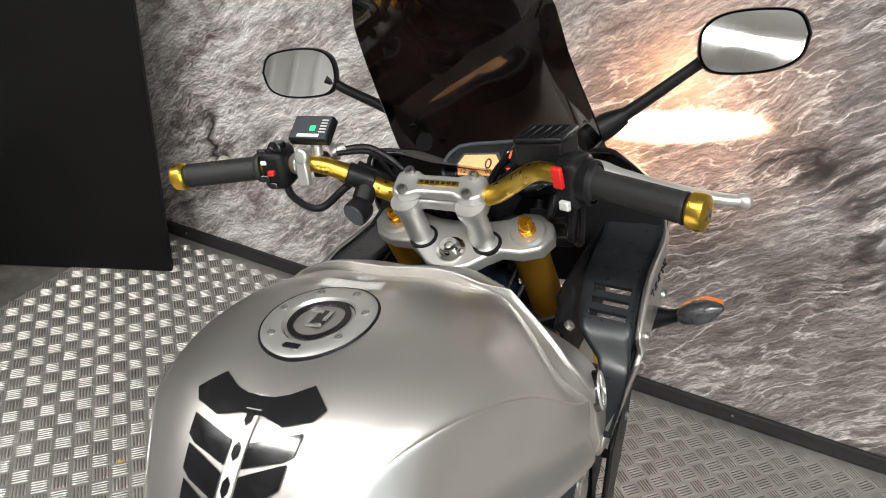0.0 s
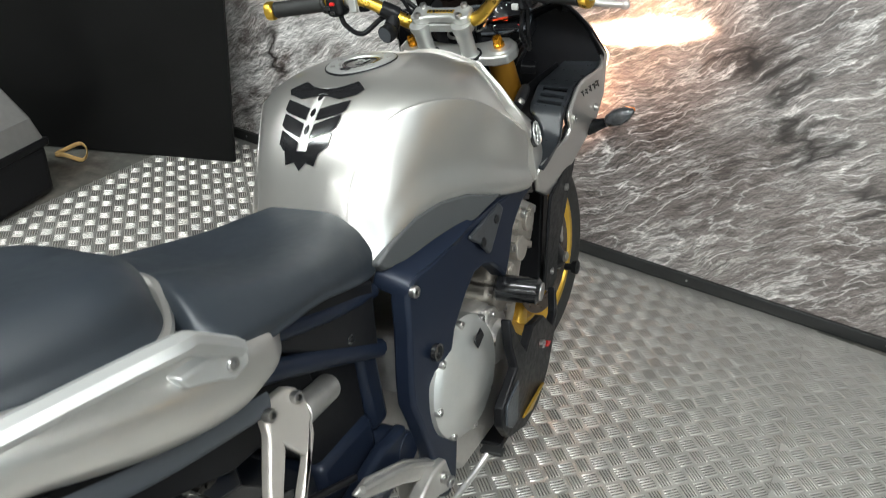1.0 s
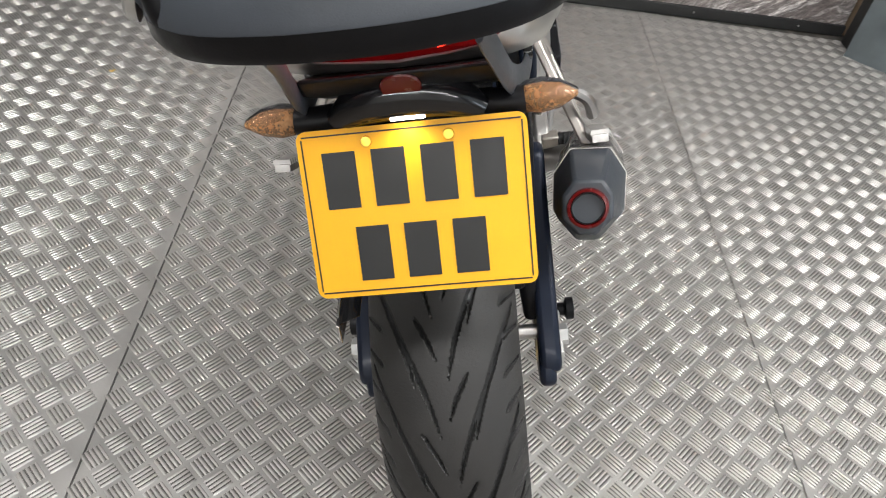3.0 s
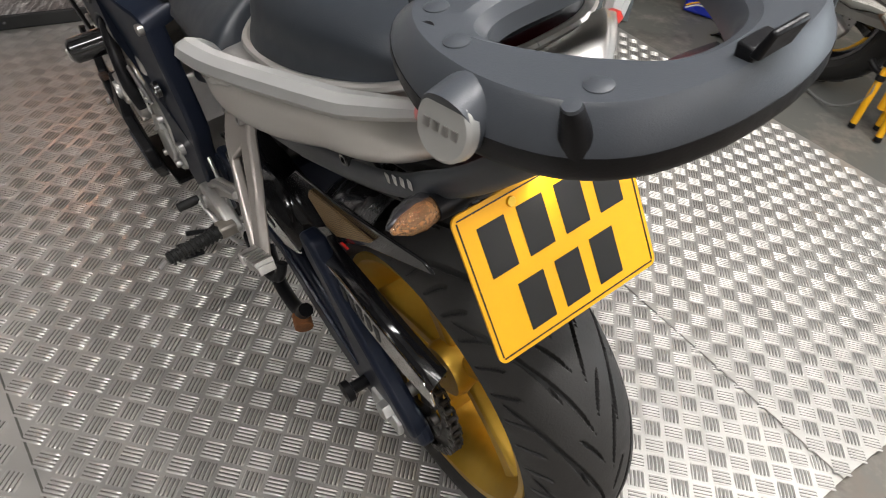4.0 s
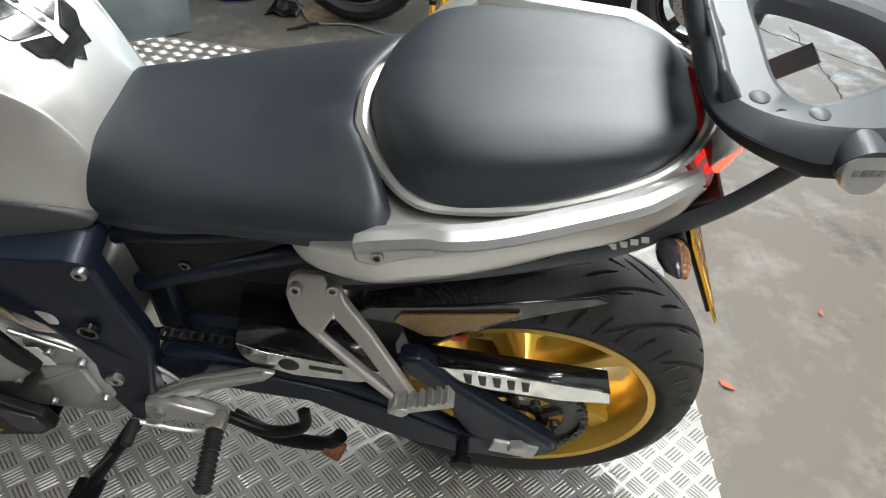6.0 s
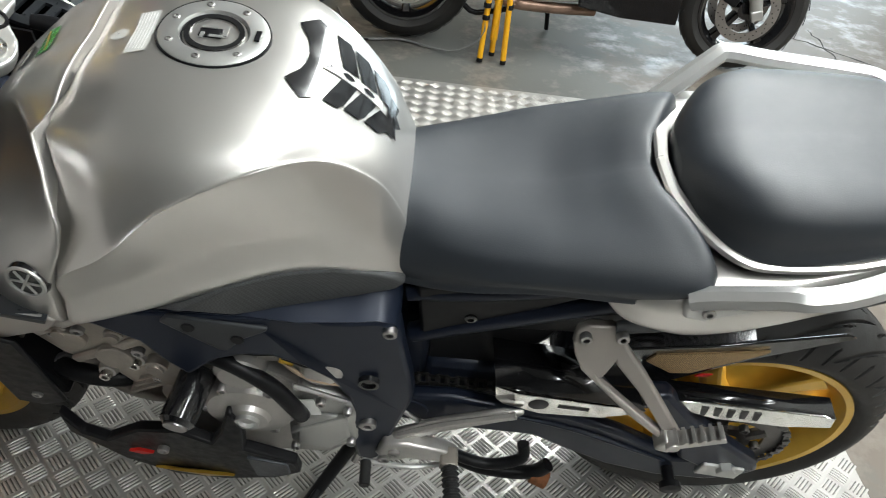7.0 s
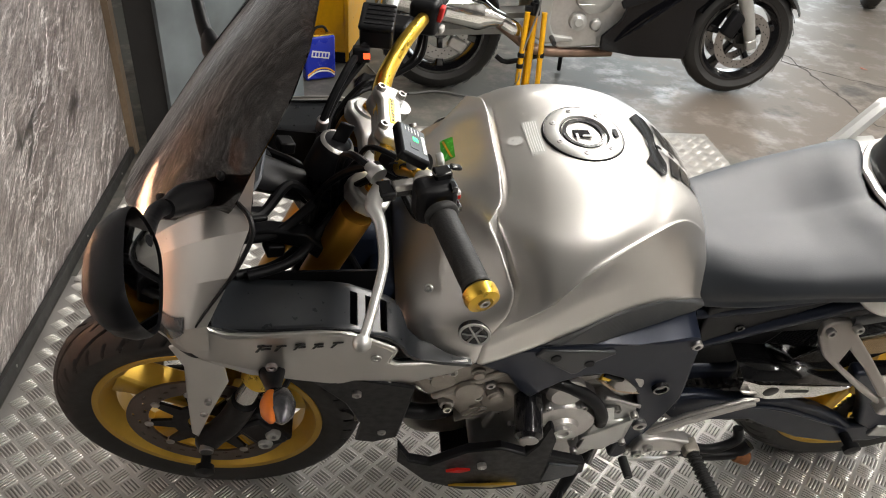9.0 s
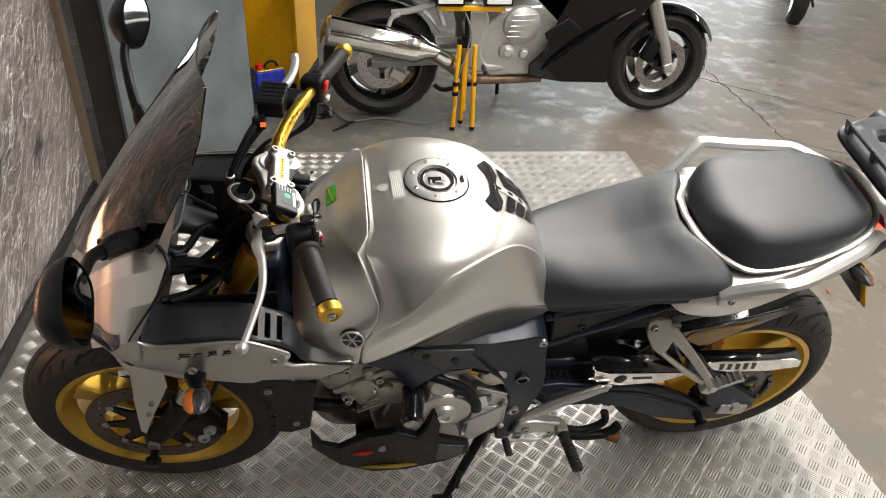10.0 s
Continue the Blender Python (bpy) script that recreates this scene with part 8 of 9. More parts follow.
ob_from("display", move(slab([(-0.072, -0.018), (-0.076, 0.000), (-0.066, 0.017), (-0.012, 0.018), (-0.004, 0.006), (-0.006, -0.019)], 0.0045, 0.0060), dm), "lcd", dash, "glowing amber display")
ob_from("dial", move(lathe([(0.0001, 0.0055), (0.040, 0.0055), (0.044, 0.009), (0.047, 0.009), (0.048, 0.002)], (0.048, 0.002, 0), (0, 0, 1), 48), dm), "black_gloss", dash, "round black rev counter")
for k in range(13):
    a = radians(215 - 250 * k / 12)
    ob_from("dial_mark", move(box((0.048 + 0.036 * math.cos(a), 0.002 + 0.036 * math.sin(a), 0.0062), (0.006, 0.0016, 0.0008), rot(0, 0, math.degrees(a))), dm), "white" if k < 11 else "red", dash)
ob_from("needle", move(box((0.030, -0.006, 0.0066), (0.036, 0.0022, 0.001), rot(0, 0, 4)), dm), "led_red", dash, "red rev counter needle")


def lettering(body, size, m, material, parent, name):
    cu = bpy.data.curves.new(name, "FONT")
    cu.body, cu.size, cu.extrude = body, size, 0.0003
    o = new(name, cu)
    bpy.context.view_layer.update()
    me = bpy.data.meshes.new_from_object(o.evaluated_get(bpy.context.evaluated_depsgraph_get()))
    bpy.data.objects.remove(o)
    me.materials.clear()
    me.materials.append(M[material])
    ob = new(name, me)
    ob.parent, ob.matrix_local = parent, m
    return ob


lettering("0", 0.026, dm @ Matrix.Translation((-0.028, -0.007, 0.0064)), "ink", dash, "speed_digit")
lettering("12:29", 0.012, dm @ Matrix.Translation((-0.070, -0.016, 0.0064)), "ink", dash, "clock_digits")
lettering("00", 0.010, dm @ Matrix.Translation((-0.024, -0.016, 0.0064)), "ink", dash, "trip_digits")

# black brackets, looms and connectors between yoke and instruments
P("dash_bracket", tube([(0.0, 1.365, 0.945), (0.0, 1.32, 0.925), (0.0, 1.262, 0.90)], [0.030, 0.022, 0.020], 12, 5, 1.6), "black", None, "black instrument bracket")
for x0_, x1_, z_ in ((-0.085, -0.030, 0.945), (-0.055, 0.02, 0.925), (0.09, 0.03, 0.935), (0.06, -0.01, 0.915)):
    P("wiring_loom", tube([(x0_, 1.362, z_), (x0_ * 0.9, 1.32, z_ - 0.035), (x1_, 1.275, z_ - 0.015), (x1_ * 1.2, 1.235, z_ - 0.06)], 0.0075, 8, 6), "black")
for x_, y_, z_ in ((-0.075, 1.325, 0.905), (0.07, 1.33, 0.90), (-0.11, 1.300, 0.880), (0.115, 1.295, 0.885)):
    P("connector_block", box((x_, y_, z_), (0.034, 0.026, 0.020), rot(15, 10, 20)), "black", None, "black wiring connector", bevel=0.003)
P("headstock_cowl", join(box((0, 1.245, 0.865), (0.090, 0.030, 0.070), rot(20))), "black", None, "black headstock cover", bevel=0.010, seg=3)

# windscreen


# rows from the foot to the lip: centre y and z, then the edge's x, y and z
SCREEN = [(1.520, 0.905, 0.170, 1.345, 1.000), (1.485, 0.957, 0.1665, 1.330, 1.022), (1.440, 1.022, 0.160, 1.303, 1.075), (1.395, 1.087, 0.152, 1.272, 1.130),
          (1.348, 1.150, 0.146, 1.249, 1.176), (1.300, 1.212, 0.1415, 1.227, 1.234), (1.258, 1.267, 0.133, 1.219, 1.268), (1.232, 1.305, 0.112, 1.211, 1.300)]


def screen_pt(u, v):
    q = 2 * u - 1
    f = min(v, 0.9999) * (len(SCREEN) - 1)
    i = int(f)
    r = [a + (b - a) * (f - i) for a, b in zip(SCREEN[i], SCREEN[i + 1])]
    k = abs(q) ** 2.3
    return (q * (r[2] + 0.012 * max(0.0, q) * min(1.0, (1 - v) * 4)), r[0] + (r[3] - r[0]) * k, r[1] + (r[4] - r[1]) * k)


ws = P("windscreen", sheet(screen_pt, 28, 28, 0.003), "screen", None, "dark smoked double-bubble windscreen", sharp=60)
for sx in (-1, 1):
    for u, v in ((0.802, 0.107), (0.862, 0.175), (0.941, 0.238)):
        p = Vector(screen_pt(u if sx > 0 else 1 - u, v))
        ob_from("screen_bolt", lathe([(0.0001, 0.005), (0.005, 0.004), (0.007, 0.0), (0.007, -0.003)], p, (sx * 0.5, 0.55, 0.6), 16), "black", ws)


# warps that fit the bars, yoke, fork feet and side heights to the camera's view
SIDE_FIT = 0.052
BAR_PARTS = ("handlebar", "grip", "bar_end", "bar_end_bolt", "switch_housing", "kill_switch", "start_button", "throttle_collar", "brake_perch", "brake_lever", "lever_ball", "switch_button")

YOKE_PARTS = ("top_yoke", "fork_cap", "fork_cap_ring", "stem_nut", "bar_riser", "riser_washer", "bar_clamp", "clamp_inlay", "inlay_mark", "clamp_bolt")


def fit_to_view(ob):
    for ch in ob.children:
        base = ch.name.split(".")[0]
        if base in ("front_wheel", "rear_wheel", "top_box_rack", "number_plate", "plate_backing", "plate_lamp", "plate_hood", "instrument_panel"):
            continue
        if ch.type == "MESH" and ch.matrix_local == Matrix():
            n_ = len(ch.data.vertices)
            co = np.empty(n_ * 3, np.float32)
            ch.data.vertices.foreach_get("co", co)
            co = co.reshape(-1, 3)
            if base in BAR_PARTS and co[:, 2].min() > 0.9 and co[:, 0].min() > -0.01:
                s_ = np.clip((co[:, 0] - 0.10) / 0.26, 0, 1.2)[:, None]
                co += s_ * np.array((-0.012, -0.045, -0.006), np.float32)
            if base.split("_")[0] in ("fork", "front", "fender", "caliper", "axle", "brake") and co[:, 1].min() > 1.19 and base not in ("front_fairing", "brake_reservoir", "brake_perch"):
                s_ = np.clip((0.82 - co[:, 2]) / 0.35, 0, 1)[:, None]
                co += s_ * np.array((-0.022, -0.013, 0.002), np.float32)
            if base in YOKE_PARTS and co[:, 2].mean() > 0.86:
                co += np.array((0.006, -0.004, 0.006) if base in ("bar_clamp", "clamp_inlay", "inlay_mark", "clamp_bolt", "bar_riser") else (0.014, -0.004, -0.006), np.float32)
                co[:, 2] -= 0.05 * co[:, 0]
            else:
                co[:, 2] += SIDE_FIT * np.abs(co[:, 0])
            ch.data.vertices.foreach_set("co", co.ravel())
        fit_to_view(ch)


fit_to_view(bike)
# bars and front wheel stand a few degrees aside; wheel offset fits camera's view
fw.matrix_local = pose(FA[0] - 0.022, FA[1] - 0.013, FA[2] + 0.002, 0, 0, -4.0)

# ---------------- things standing round the motorcycle ----------------
M["can_blue"] = mat("blue_printed_tin", (0.012, 0.03, 0.42), 0.28, 0, 12, 0.15, coat=0.4)
M["cable"] = mat("grey_cable_sheath", (0.16, 0.16, 0.155), 0.5)
M["white_alloy"] = mat("pale_painted_alloy", (0.42, 0.42, 0.405), 0.4, 0.6, 40, 0.08)
M["tan"] = mat("tan_webbing", (0.42, 0.27, 0.10), 0.7, 0, 120, 0.2, 0.3, 300)
M["heat_pipe"] = mat("heat_browned_steel", (0.30, 0.20, 0.15), 0.4, 0.8, 18, 0.35)


def plain_tyre(R, half, rim_r):
    pr = [(rim_r, -half * 0.72), (rim_r + 0.03, -half * 0.96), (R - half * 0.75, -half), (R - half * 0.34, -half * 0.78), (R - half * 0.08, -half * 0.42), (R, 0)]
    return pr + [(r, -h) for r, h in reversed(pr[:-1])]


def road_wheel(parent, name, centre, R, half, rim_r, spokes, phase):
    w = new(name)
    w.parent, w.location = parent, centre
    ob_from("tyre", lathe(plain_tyre(R, half, rim_r), (0, 0, 0), (1, 0, 0), 64), "rubber", w, "dusty black road tyre", sharp=50)
    grooves = []
    for k in range(26):
        for s_ in (-1, 1):
            a0 = 2 * math.pi * (k + (0.5 if s_ > 0 else 0)) / 26
            pts = []
            for q in range(4):
                x = s_ * half * (0.18 + 0.2 * q)
                r = R + 0.0008 - half * 0.34 * max(0.0, abs(x) / half - 0.15) ** 1.6
                pts.append((x, r * math.cos(a0 + 0.05 * q), r * math.sin(a0 + 0.05 * q)))
            grooves.append(tube(pts, 0.0022, 5, 1))
    tagged(ob_from("tread_groove", join(*grooves), "ink", w), kind="stuff")
    ob_from("rim", lathe(rim_profile(half * 0.75, rim_r), (0, 0, 0), (1, 0, 0), 64, True), "black_gloss", w, "black cast rim")
    for k in range(spokes):
        ob_from("spoke", spoke(0.035, rim_r - 0.03, 0.03, half * 0.45, 0.015, 0.022, 2 * math.pi * k / spokes + phase), "black_gloss", w)
    ob_from("hub", cyl((-0.06, 0, 0), (0.06, 0, 0), 0.045, 28), "black_gloss", w)
    return w


def plain_disc(parent, x, R0, R1, n_hole):
    ob = ob_from("brake_disc", lathe([(R0, -0.0025), (R1, -0.0025), (R1, 0.0025), (R0, 0.0025)], (x, 0, 0), (1, 0, 0), 64, True), "steel", parent, "drilled steel brake disc")
    for k in range(n_hole):
        a = 2 * math.pi * k / n_hole
        r = R0 + (R1 - R0) * (0.25 + 0.25 * (k % 3))
        c = Vector((x, r * math.cos(a), r * math.sin(a)))
        ob_from("disc_hole", cyl(c - Vector((0.0031, 0, 0)), c + Vector((0.0031, 0, 0)), 0.0045, 8), "ink", ob)
    return ob


# black sports tourer, its side to the silver motorcycle
TX = 2.50
tour = empty("touring_motorcycle", pose(TX, 0, 0), label="large gloss black faired motorcycle parked on bare concrete", category="motorcycle")
T = lambda name, vf, material, label="", parent=None, **kw: ob_from(name, vf, material, parent or tour, label, **kw)
tfw = road_wheel(tour, "front_wheel", (0, -0.875, 0.302), 0.302, 0.062, 0.222, 5, 0.3)
trw = road_wheel(tour, "rear_wheel", (0, 0.74, 0.316), 0.318, 0.092, 0.222, 5, 0.9)
for s_ in (-1, 1):
    plain_disc(tfw, s_ * 0.065, 0.105, 0.150, 42)
plain_disc(trw, -0.085, 0.085, 0.138, 42)
for s_ in (-1, 1):
    T("fork_leg", tube([(s_ * 0.10, -0.910, 0.285), (s_ * 0.10, -0.860, 0.42), (s_ * 0.10, -0.795, 0.56), (s_ * 0.10, -0.62, 0.96)], [0.028, 0.032, 0.036, 0.032], 14, 4), "white_alloy", "pale silver fork leg")
    T("axle_clamp", box((s_ * 0.118, -0.900, 0.300), (0.03, 0.055, 0.05), rot(-20)), "white_alloy", bevel=0.006)
    T("front_caliper", box((s_ * 0.09, -0.785, 0.395), (0.06, 0.07, 0.13), rot(25)), "black", "black front caliper", bevel=0.01)


def tfend(u, v):
    a = radians(28 + 125 * v)
    q = 2 * u - 1
    r = 0.335 - 0.035 * abs(q) ** 2.4
    return (q * 0.082, -0.875 + r * math.cos(a), 0.302 + r * math.sin(a))


T("front_mudguard", sheet(tfend, 12, 24, 0.003), "gloss_body", "gloss black front mudguard", sharp=60)
for s_ in (-1, 1):
    gx = lambda y, z: s_ * (0.255 - 0.28 * max(0.0, 0.42 - z) - 0.25 * max(0.0, -0.45 - y))
    lowp = [(-0.52, 0.235), (-0.50, 0.50), (-0.62, 0.60), (-0.80, 0.78), (-0.86, 0.92), (-0.70, 1.02), (-0.45, 0.98), (-0.30, 0.86), (-0.22, 0.72), (-0.16, 0.58), (-0.12, 0.45), (-0.04, 0.36), (-0.05, 0.285), (-0.25, 0.25)]
    vf = prism(lowp, gx, lambda y, z: gx(y, z) - s_ * 0.02)
    T("side_fairing", vf, "gloss_body", "gloss black side fairing", bevel=0.008)
    vent_ = prism([(-0.30, 0.56), (-0.12, 0.50), (-0.10, 0.535), (-0.22, 0.62)], lambda y, z: gx(y, z) + s_ * 0.004, lambda y, z: gx(y, z) - s_ * 0.01)
    T("fairing_vent", vent_, "black", "matt black fairing vent", bevel=0.006)
    ridge_ = tube([(s_ * 0.250, -0.58, 0.66), (s_ * 0.262, -0.40, 0.56), (s_ * 0.258, -0.22, 0.42), (s_ * 0.23, -0.12, 0.33)], [0.004, 0.012, 0.012, 0.004], 8, 5)
    T("fairing_ridge", ridge_, "gloss_body")
T("nose", skin([(-1.0, [(0, 0.92), (0.05, 0.91), (0.08, 0.87), (0.07, 0.82), (0, 0.80)]), (-0.90, [(0, 1.02), (0.12, 1.0), (0.18, 0.93), (0.17, 0.82), (0, 0.78)]), (-0.72, [(0, 1.10), (0.16, 1.08), (0.24, 0.98), (0.22, 0.84), (0, 0.80)])], 5, 4), "gloss_body", "gloss black fairing nose")
T("fuel_tank", skin([(-0.45, [(0, 0.94), (0.12, 0.93), (0.19, 0.86), (0.18, 0.76), (0, 0.74)]), (-0.22, [(0, 1.02), (0.14, 1.0), (0.21, 0.90), (0.19, 0.76), (0, 0.74)]), (0.06, [(0, 0.92), (0.10, 0.90), (0.14, 0.82), (0.13, 0.76), (0, 0.74)])], 6, 5), "gloss_body", "gloss black fuel tank")
T("seat", skin([(0.05, [(0, 0.86), (0.11, 0.85), (0.14, 0.80), (0.12, 0.76), (0, 0.76)]), (0.35, [(0, 0.84), (0.15, 0.83), (0.19, 0.79), (0.17, 0.75), (0, 0.75)]), (0.50, [(0, 0.91), (0.13, 0.90), (0.17, 0.85), (0.15, 0.80), (0, 0.80)]), (0.88, [(0, 0.93), (0.10, 0.92), (0.14, 0.88), (0.12, 0.84), (0, 0.84)])], 5, 4), "leather", "black stepped seat")
T("tail", skin([(0.28, [(0, 0.76), (0.14, 0.76), (0.19, 0.72), (0.17, 0.67), (0, 0.66)]), (0.60, [(0, 0.84), (0.15, 0.84), (0.19, 0.78), (0.17, 0.70), (0, 0.68)]), (1.05, [(0, 0.90), (0.09, 0.90), (0.12, 0.86), (0.10, 0.80), (0, 0.78)])], 5, 4), "gloss_body", "gloss black tail")
T("engine_block", prism([(-0.20, 0.30), (-0.22, 0.55), (-0.10, 0.66), (0.10, 0.64), (0.24, 0.52), (0.26, 0.36), (0.15, 0.27)], -0.17, 0.17), "alloy", "pale grey engine block", bevel=0.012)
T("clutch_cover", lathe([(0.0001, 0.045), (0.05, 0.045), (0.075, 0.035), (0.098, 0.025), (0.105, 0.0)], (-0.168, 0.005, 0.555), (-1, 0, 0), 36), "white_alloy", "large pale clutch cover")
for k in range(5):
    T("cover_rib", tube([(-0.208, 0.005 - 0.07 + 0.01 * k, 0.62 - 0.028 * k), (-0.212, 0.06 + 0.008 * k, 0.615 - 0.028 * k)], 0.004, 6, 1), "white_alloy")
T("pump_cover", lathe([(0.0001, 0.04), (0.02, 0.04), (0.03, 0.032), (0.042, 0.03), (0.046, 0.0)], (-0.168, 0.075, 0.415), (-1, 0, 0), 28), "white_alloy", "round pale pump cover")
T("pump_cover", lathe([(0.0001, 0.03), (0.018, 0.03), (0.026, 0.024), (0.030, 0.0)], (-0.168, -0.02, 0.40), (-1, 0, 0), 28), "white_alloy")
for s_ in (-1, 1):
    T("frame_plate", prism([(0.305, 0.62), (0.20, 0.625), (0.185, 0.58), (0.215, 0.50), (0.215, 0.40), (0.19, 0.345), (0.09, 0.335), (0.085, 0.315), (0.22, 0.300), (0.30, 0.335), (0.30, 0.46), (0.33, 0.56)], s_ * 0.16, s_ * 0.19), "white_alloy", "pale cast frame plate", bevel=0.008)
    T("rider_peg", tube([(s_ * 0.19, 0.20, 0.335), (s_ * 0.29, 0.21, 0.335)], 0.012, 10, 1), "grip")
    T("swingarm", tube([(s_ * 0.13, 0.22, 0.37), (s_ * 0.13, 0.50, 0.355), (s_ * 0.13, 0.80, 0.345)], [0.034, 0.032, 0.036], 4, 3, 0.55, up=(0.02, 0, 1)), "white_alloy", "pale swingarm beam", sharp=30)
    T("footrest_hanger", tube([(s_ * 0.17, 0.56, 0.70), (s_ * 0.18, 0.46, 0.71), (s_ * 0.19, 0.39, 0.63)], 0.016, 10, 4), "white_alloy", "pale cast footrest hanger")
    T("footrest_hanger", tube([(s_ * 0.17, 0.70, 0.615), (s_ * 0.185, 0.58, 0.635), (s_ * 0.19, 0.44, 0.69)], 0.017, 10, 4), "white_alloy", "pale cast footrest hanger")
    T("pillion_peg", tube([(s_ * 0.20, 0.47, 0.66), (s_ * 0.21, 0.43, 0.56)], 0.013, 10, 1), "alloy")
T("subframe", tube([(-0.15, 0.20, 0.64), (-0.15, 0.42, 0.69), (-0.14, 0.75, 0.76)], 0.017, 10, 4), "alloy", "grey subframe tube")
T("inner_guard", sheet(lambda u, v: ((u - 0.5) * 0.2, 0.74 + 0.35 * math.cos(radians(20 + 130 * v)), 0.316 + 0.35 * math.sin(radians(20 + 130 * v))), 6, 16, 0.003), "black", "black rear inner mudguard")
T("rear_caliper", box((-0.10, 0.66, 0.26), (0.05, 0.09, 0.06), rot(30)), "alloy", "dirty alloy rear caliper", bevel=0.01)
s0, s1 = Vector((-0.235, 1.04, 0.545)), Vector((-0.215, 0.52, 0.435))
T("silencer", lathe([(0.03, 0.004), (0.034, 0.0), (0.066, 0.004), (0.074, 0.014), (0.076, 0.02), (0.0765, 0.47), (0.074, 0.485), (0.045, 0.545), (0.030, 0.60)], s0, s1 - s0, 40), "chrome", "big polished steel silencer", sharp=50)
T("silencer_outlet", cyl(s0 + (s0 - s1).normalized() * 0.001, s0 - (s0 - s1).normalized() * 0.02, 0.03, 20), "ink")
T("silencer_lug", tube([(-0.225, 0.72, 0.56), (-0.21, 0.70, 0.60), (-0.20, 0.66, 0.615)], 0.012, 8, 3), "white_alloy")
T("exhaust_pipe", tube([(-0.215, 0.50, 0.43), (-0.20, 0.40, 0.36), (-0.17, 0.28, 0.27), (-0.14, 0.10, 0.245), (-0.10, -0.15, 0.24)], [0.030, 0.036, 0.028, 0.026, 0.026], 14, 6), "heat_pipe", "heat-browned exhaust pipe")
T("heat_shield", tube([(-0.235, 0.46, 0.42), (-0.225, 0.40, 0.385), (-0.21, 0.36, 0.35)], [0.03, 0.036, 0.026], 14, 4, 0.6), "chrome")
for s_ in (-1, 1):
    T("handlebar_grip", tube([(s_ * 0.24, -0.44, 1.02), (s_ * 0.36, -0.38, 1.0)], 0.016, 12, 1), "grip")
    T("mirror", lathe([(0.0001, 0.03), (0.05, 0.02), (0.06, 0.0), (0.0001, 0.0)], (s_ * 0.38, -0.66, 1.17), (0, -1, 0), 20), "black_gloss")
    T("mirror_stem", tube([(s_ * 0.20, -0.74, 1.04), (s_ * 0.34, -0.68, 1.15)], 0.009, 8, 1), "black_gloss")
T("screen", sheet(lambda u, v: ((u - 0.5) * 0.36 * (1 - 0.3 * v), -0.86 + 0.3 * v + 0.25 * (2 * u - 1) ** 2 * 0.4, 1.05 + 0.28 * v - 0.04 * (2 * u - 1) ** 2), 12, 8, 0.003), "screen", "smoked touring screen")
T("side_stand", tube([(0.12, 0.05, 0.26), (0.20, 0.02, 0.12), (0.27, 0.0, 0.006)], 0.012, 10, 2), "black")
T("main_stand", tube([(-0.13, 0.24, 0.22), (-0.15, 0.40, 0.19), (-0.15, 0.46, 0.22)], 0.013, 10, 3), "black")

# yellow folded tripod work light
tri = empty("work_light_stand", pose(2.27, 0.31, 0), label="yellow steel tripod work light with its legs folded", category="work light")
for x, y, r in ((-0.03, 0.055, 0.0135), (-0.035, -0.055, 0.0135), (0.06, -0.005, 0.0135)):
    ob_from("leg", cyl((x, y, 0.0), (x * 0.9, y * 0.75, 0.475), r, 14), "yellow", tri, "chipped yellow tubular leg")
    ob_from("foot", cyl((x, y, 0.0), (x, y, 0.02), r + 0.001, 14), "black", tri)
ob_from("mast", cyl((0, 0.0, 0.10), (0, 0.0, 0.48), 0.0175, 16), "yellow", tri)
ob_from("upper_mast", cyl((0, 0, 0.46), (0, 0, 0.645), 0.013, 14), "black", tri)
ob_from("collar", join(cyl((0, 0, 0.455), (0, 0, 0.515), 0.026, 18), box((-0.01, 0.035, 0.485), (0.03, 0.03, 0.03))), "black", tri, "black clamp collar", bevel=0.003)
for z, y in ((0.255, 0.05), (0.255, -0.05), (0.20, 0.05)):
    ob_from("cable_tie", cyl((-0.03, y, z), (-0.03, y, z + 0.022), 0.0175, 12), "black", tri)
ob_from("cross_bar", box((0, -0.02, 0.655), (0.025, 0.34, 0.025)), "yellow", tri, bevel=0.003)
for y in (-0.15, 0.10):
    ob_from("lamp_body", box((0, y, 0.73), (0.07, 0.15, 0.11)), "black", tri, bevel=0.006)
    ob_from("lamp_glass", box((-0.037, y, 0.73), (0.004, 0.125, 0.085)), "white", tri)
cab = tube([(2.24, 0.33, 0.64), (2.225, 0.30, 0.52), (2.235, 0.36, 0.26), (2.235, 0.37, 0.12), (2.28, 0.50, 0.02), (2.40, 0.74, 0.006), (2.37, 0.93, 0.006), (2.55, 1.03, 0.006), (2.76, 1.10, 0.006)], 0.0055, 8, 8)
tagged(ob_from("power_cable", cab, "cable"), "grey power cable trailing over the floor", "cable")
cab = tube([(2.36, 0.90, 0.006), (2.33, 0.93, 0.012), (2.28, 0.98, 0.006), (2.30, 0.94, 0.010), (2.24, 1.02, 0.006)], 0.006, 8, 8)
tagged(ob_from("cable_end", cab, "black"), "short black cable end lying on the floor", "cable")

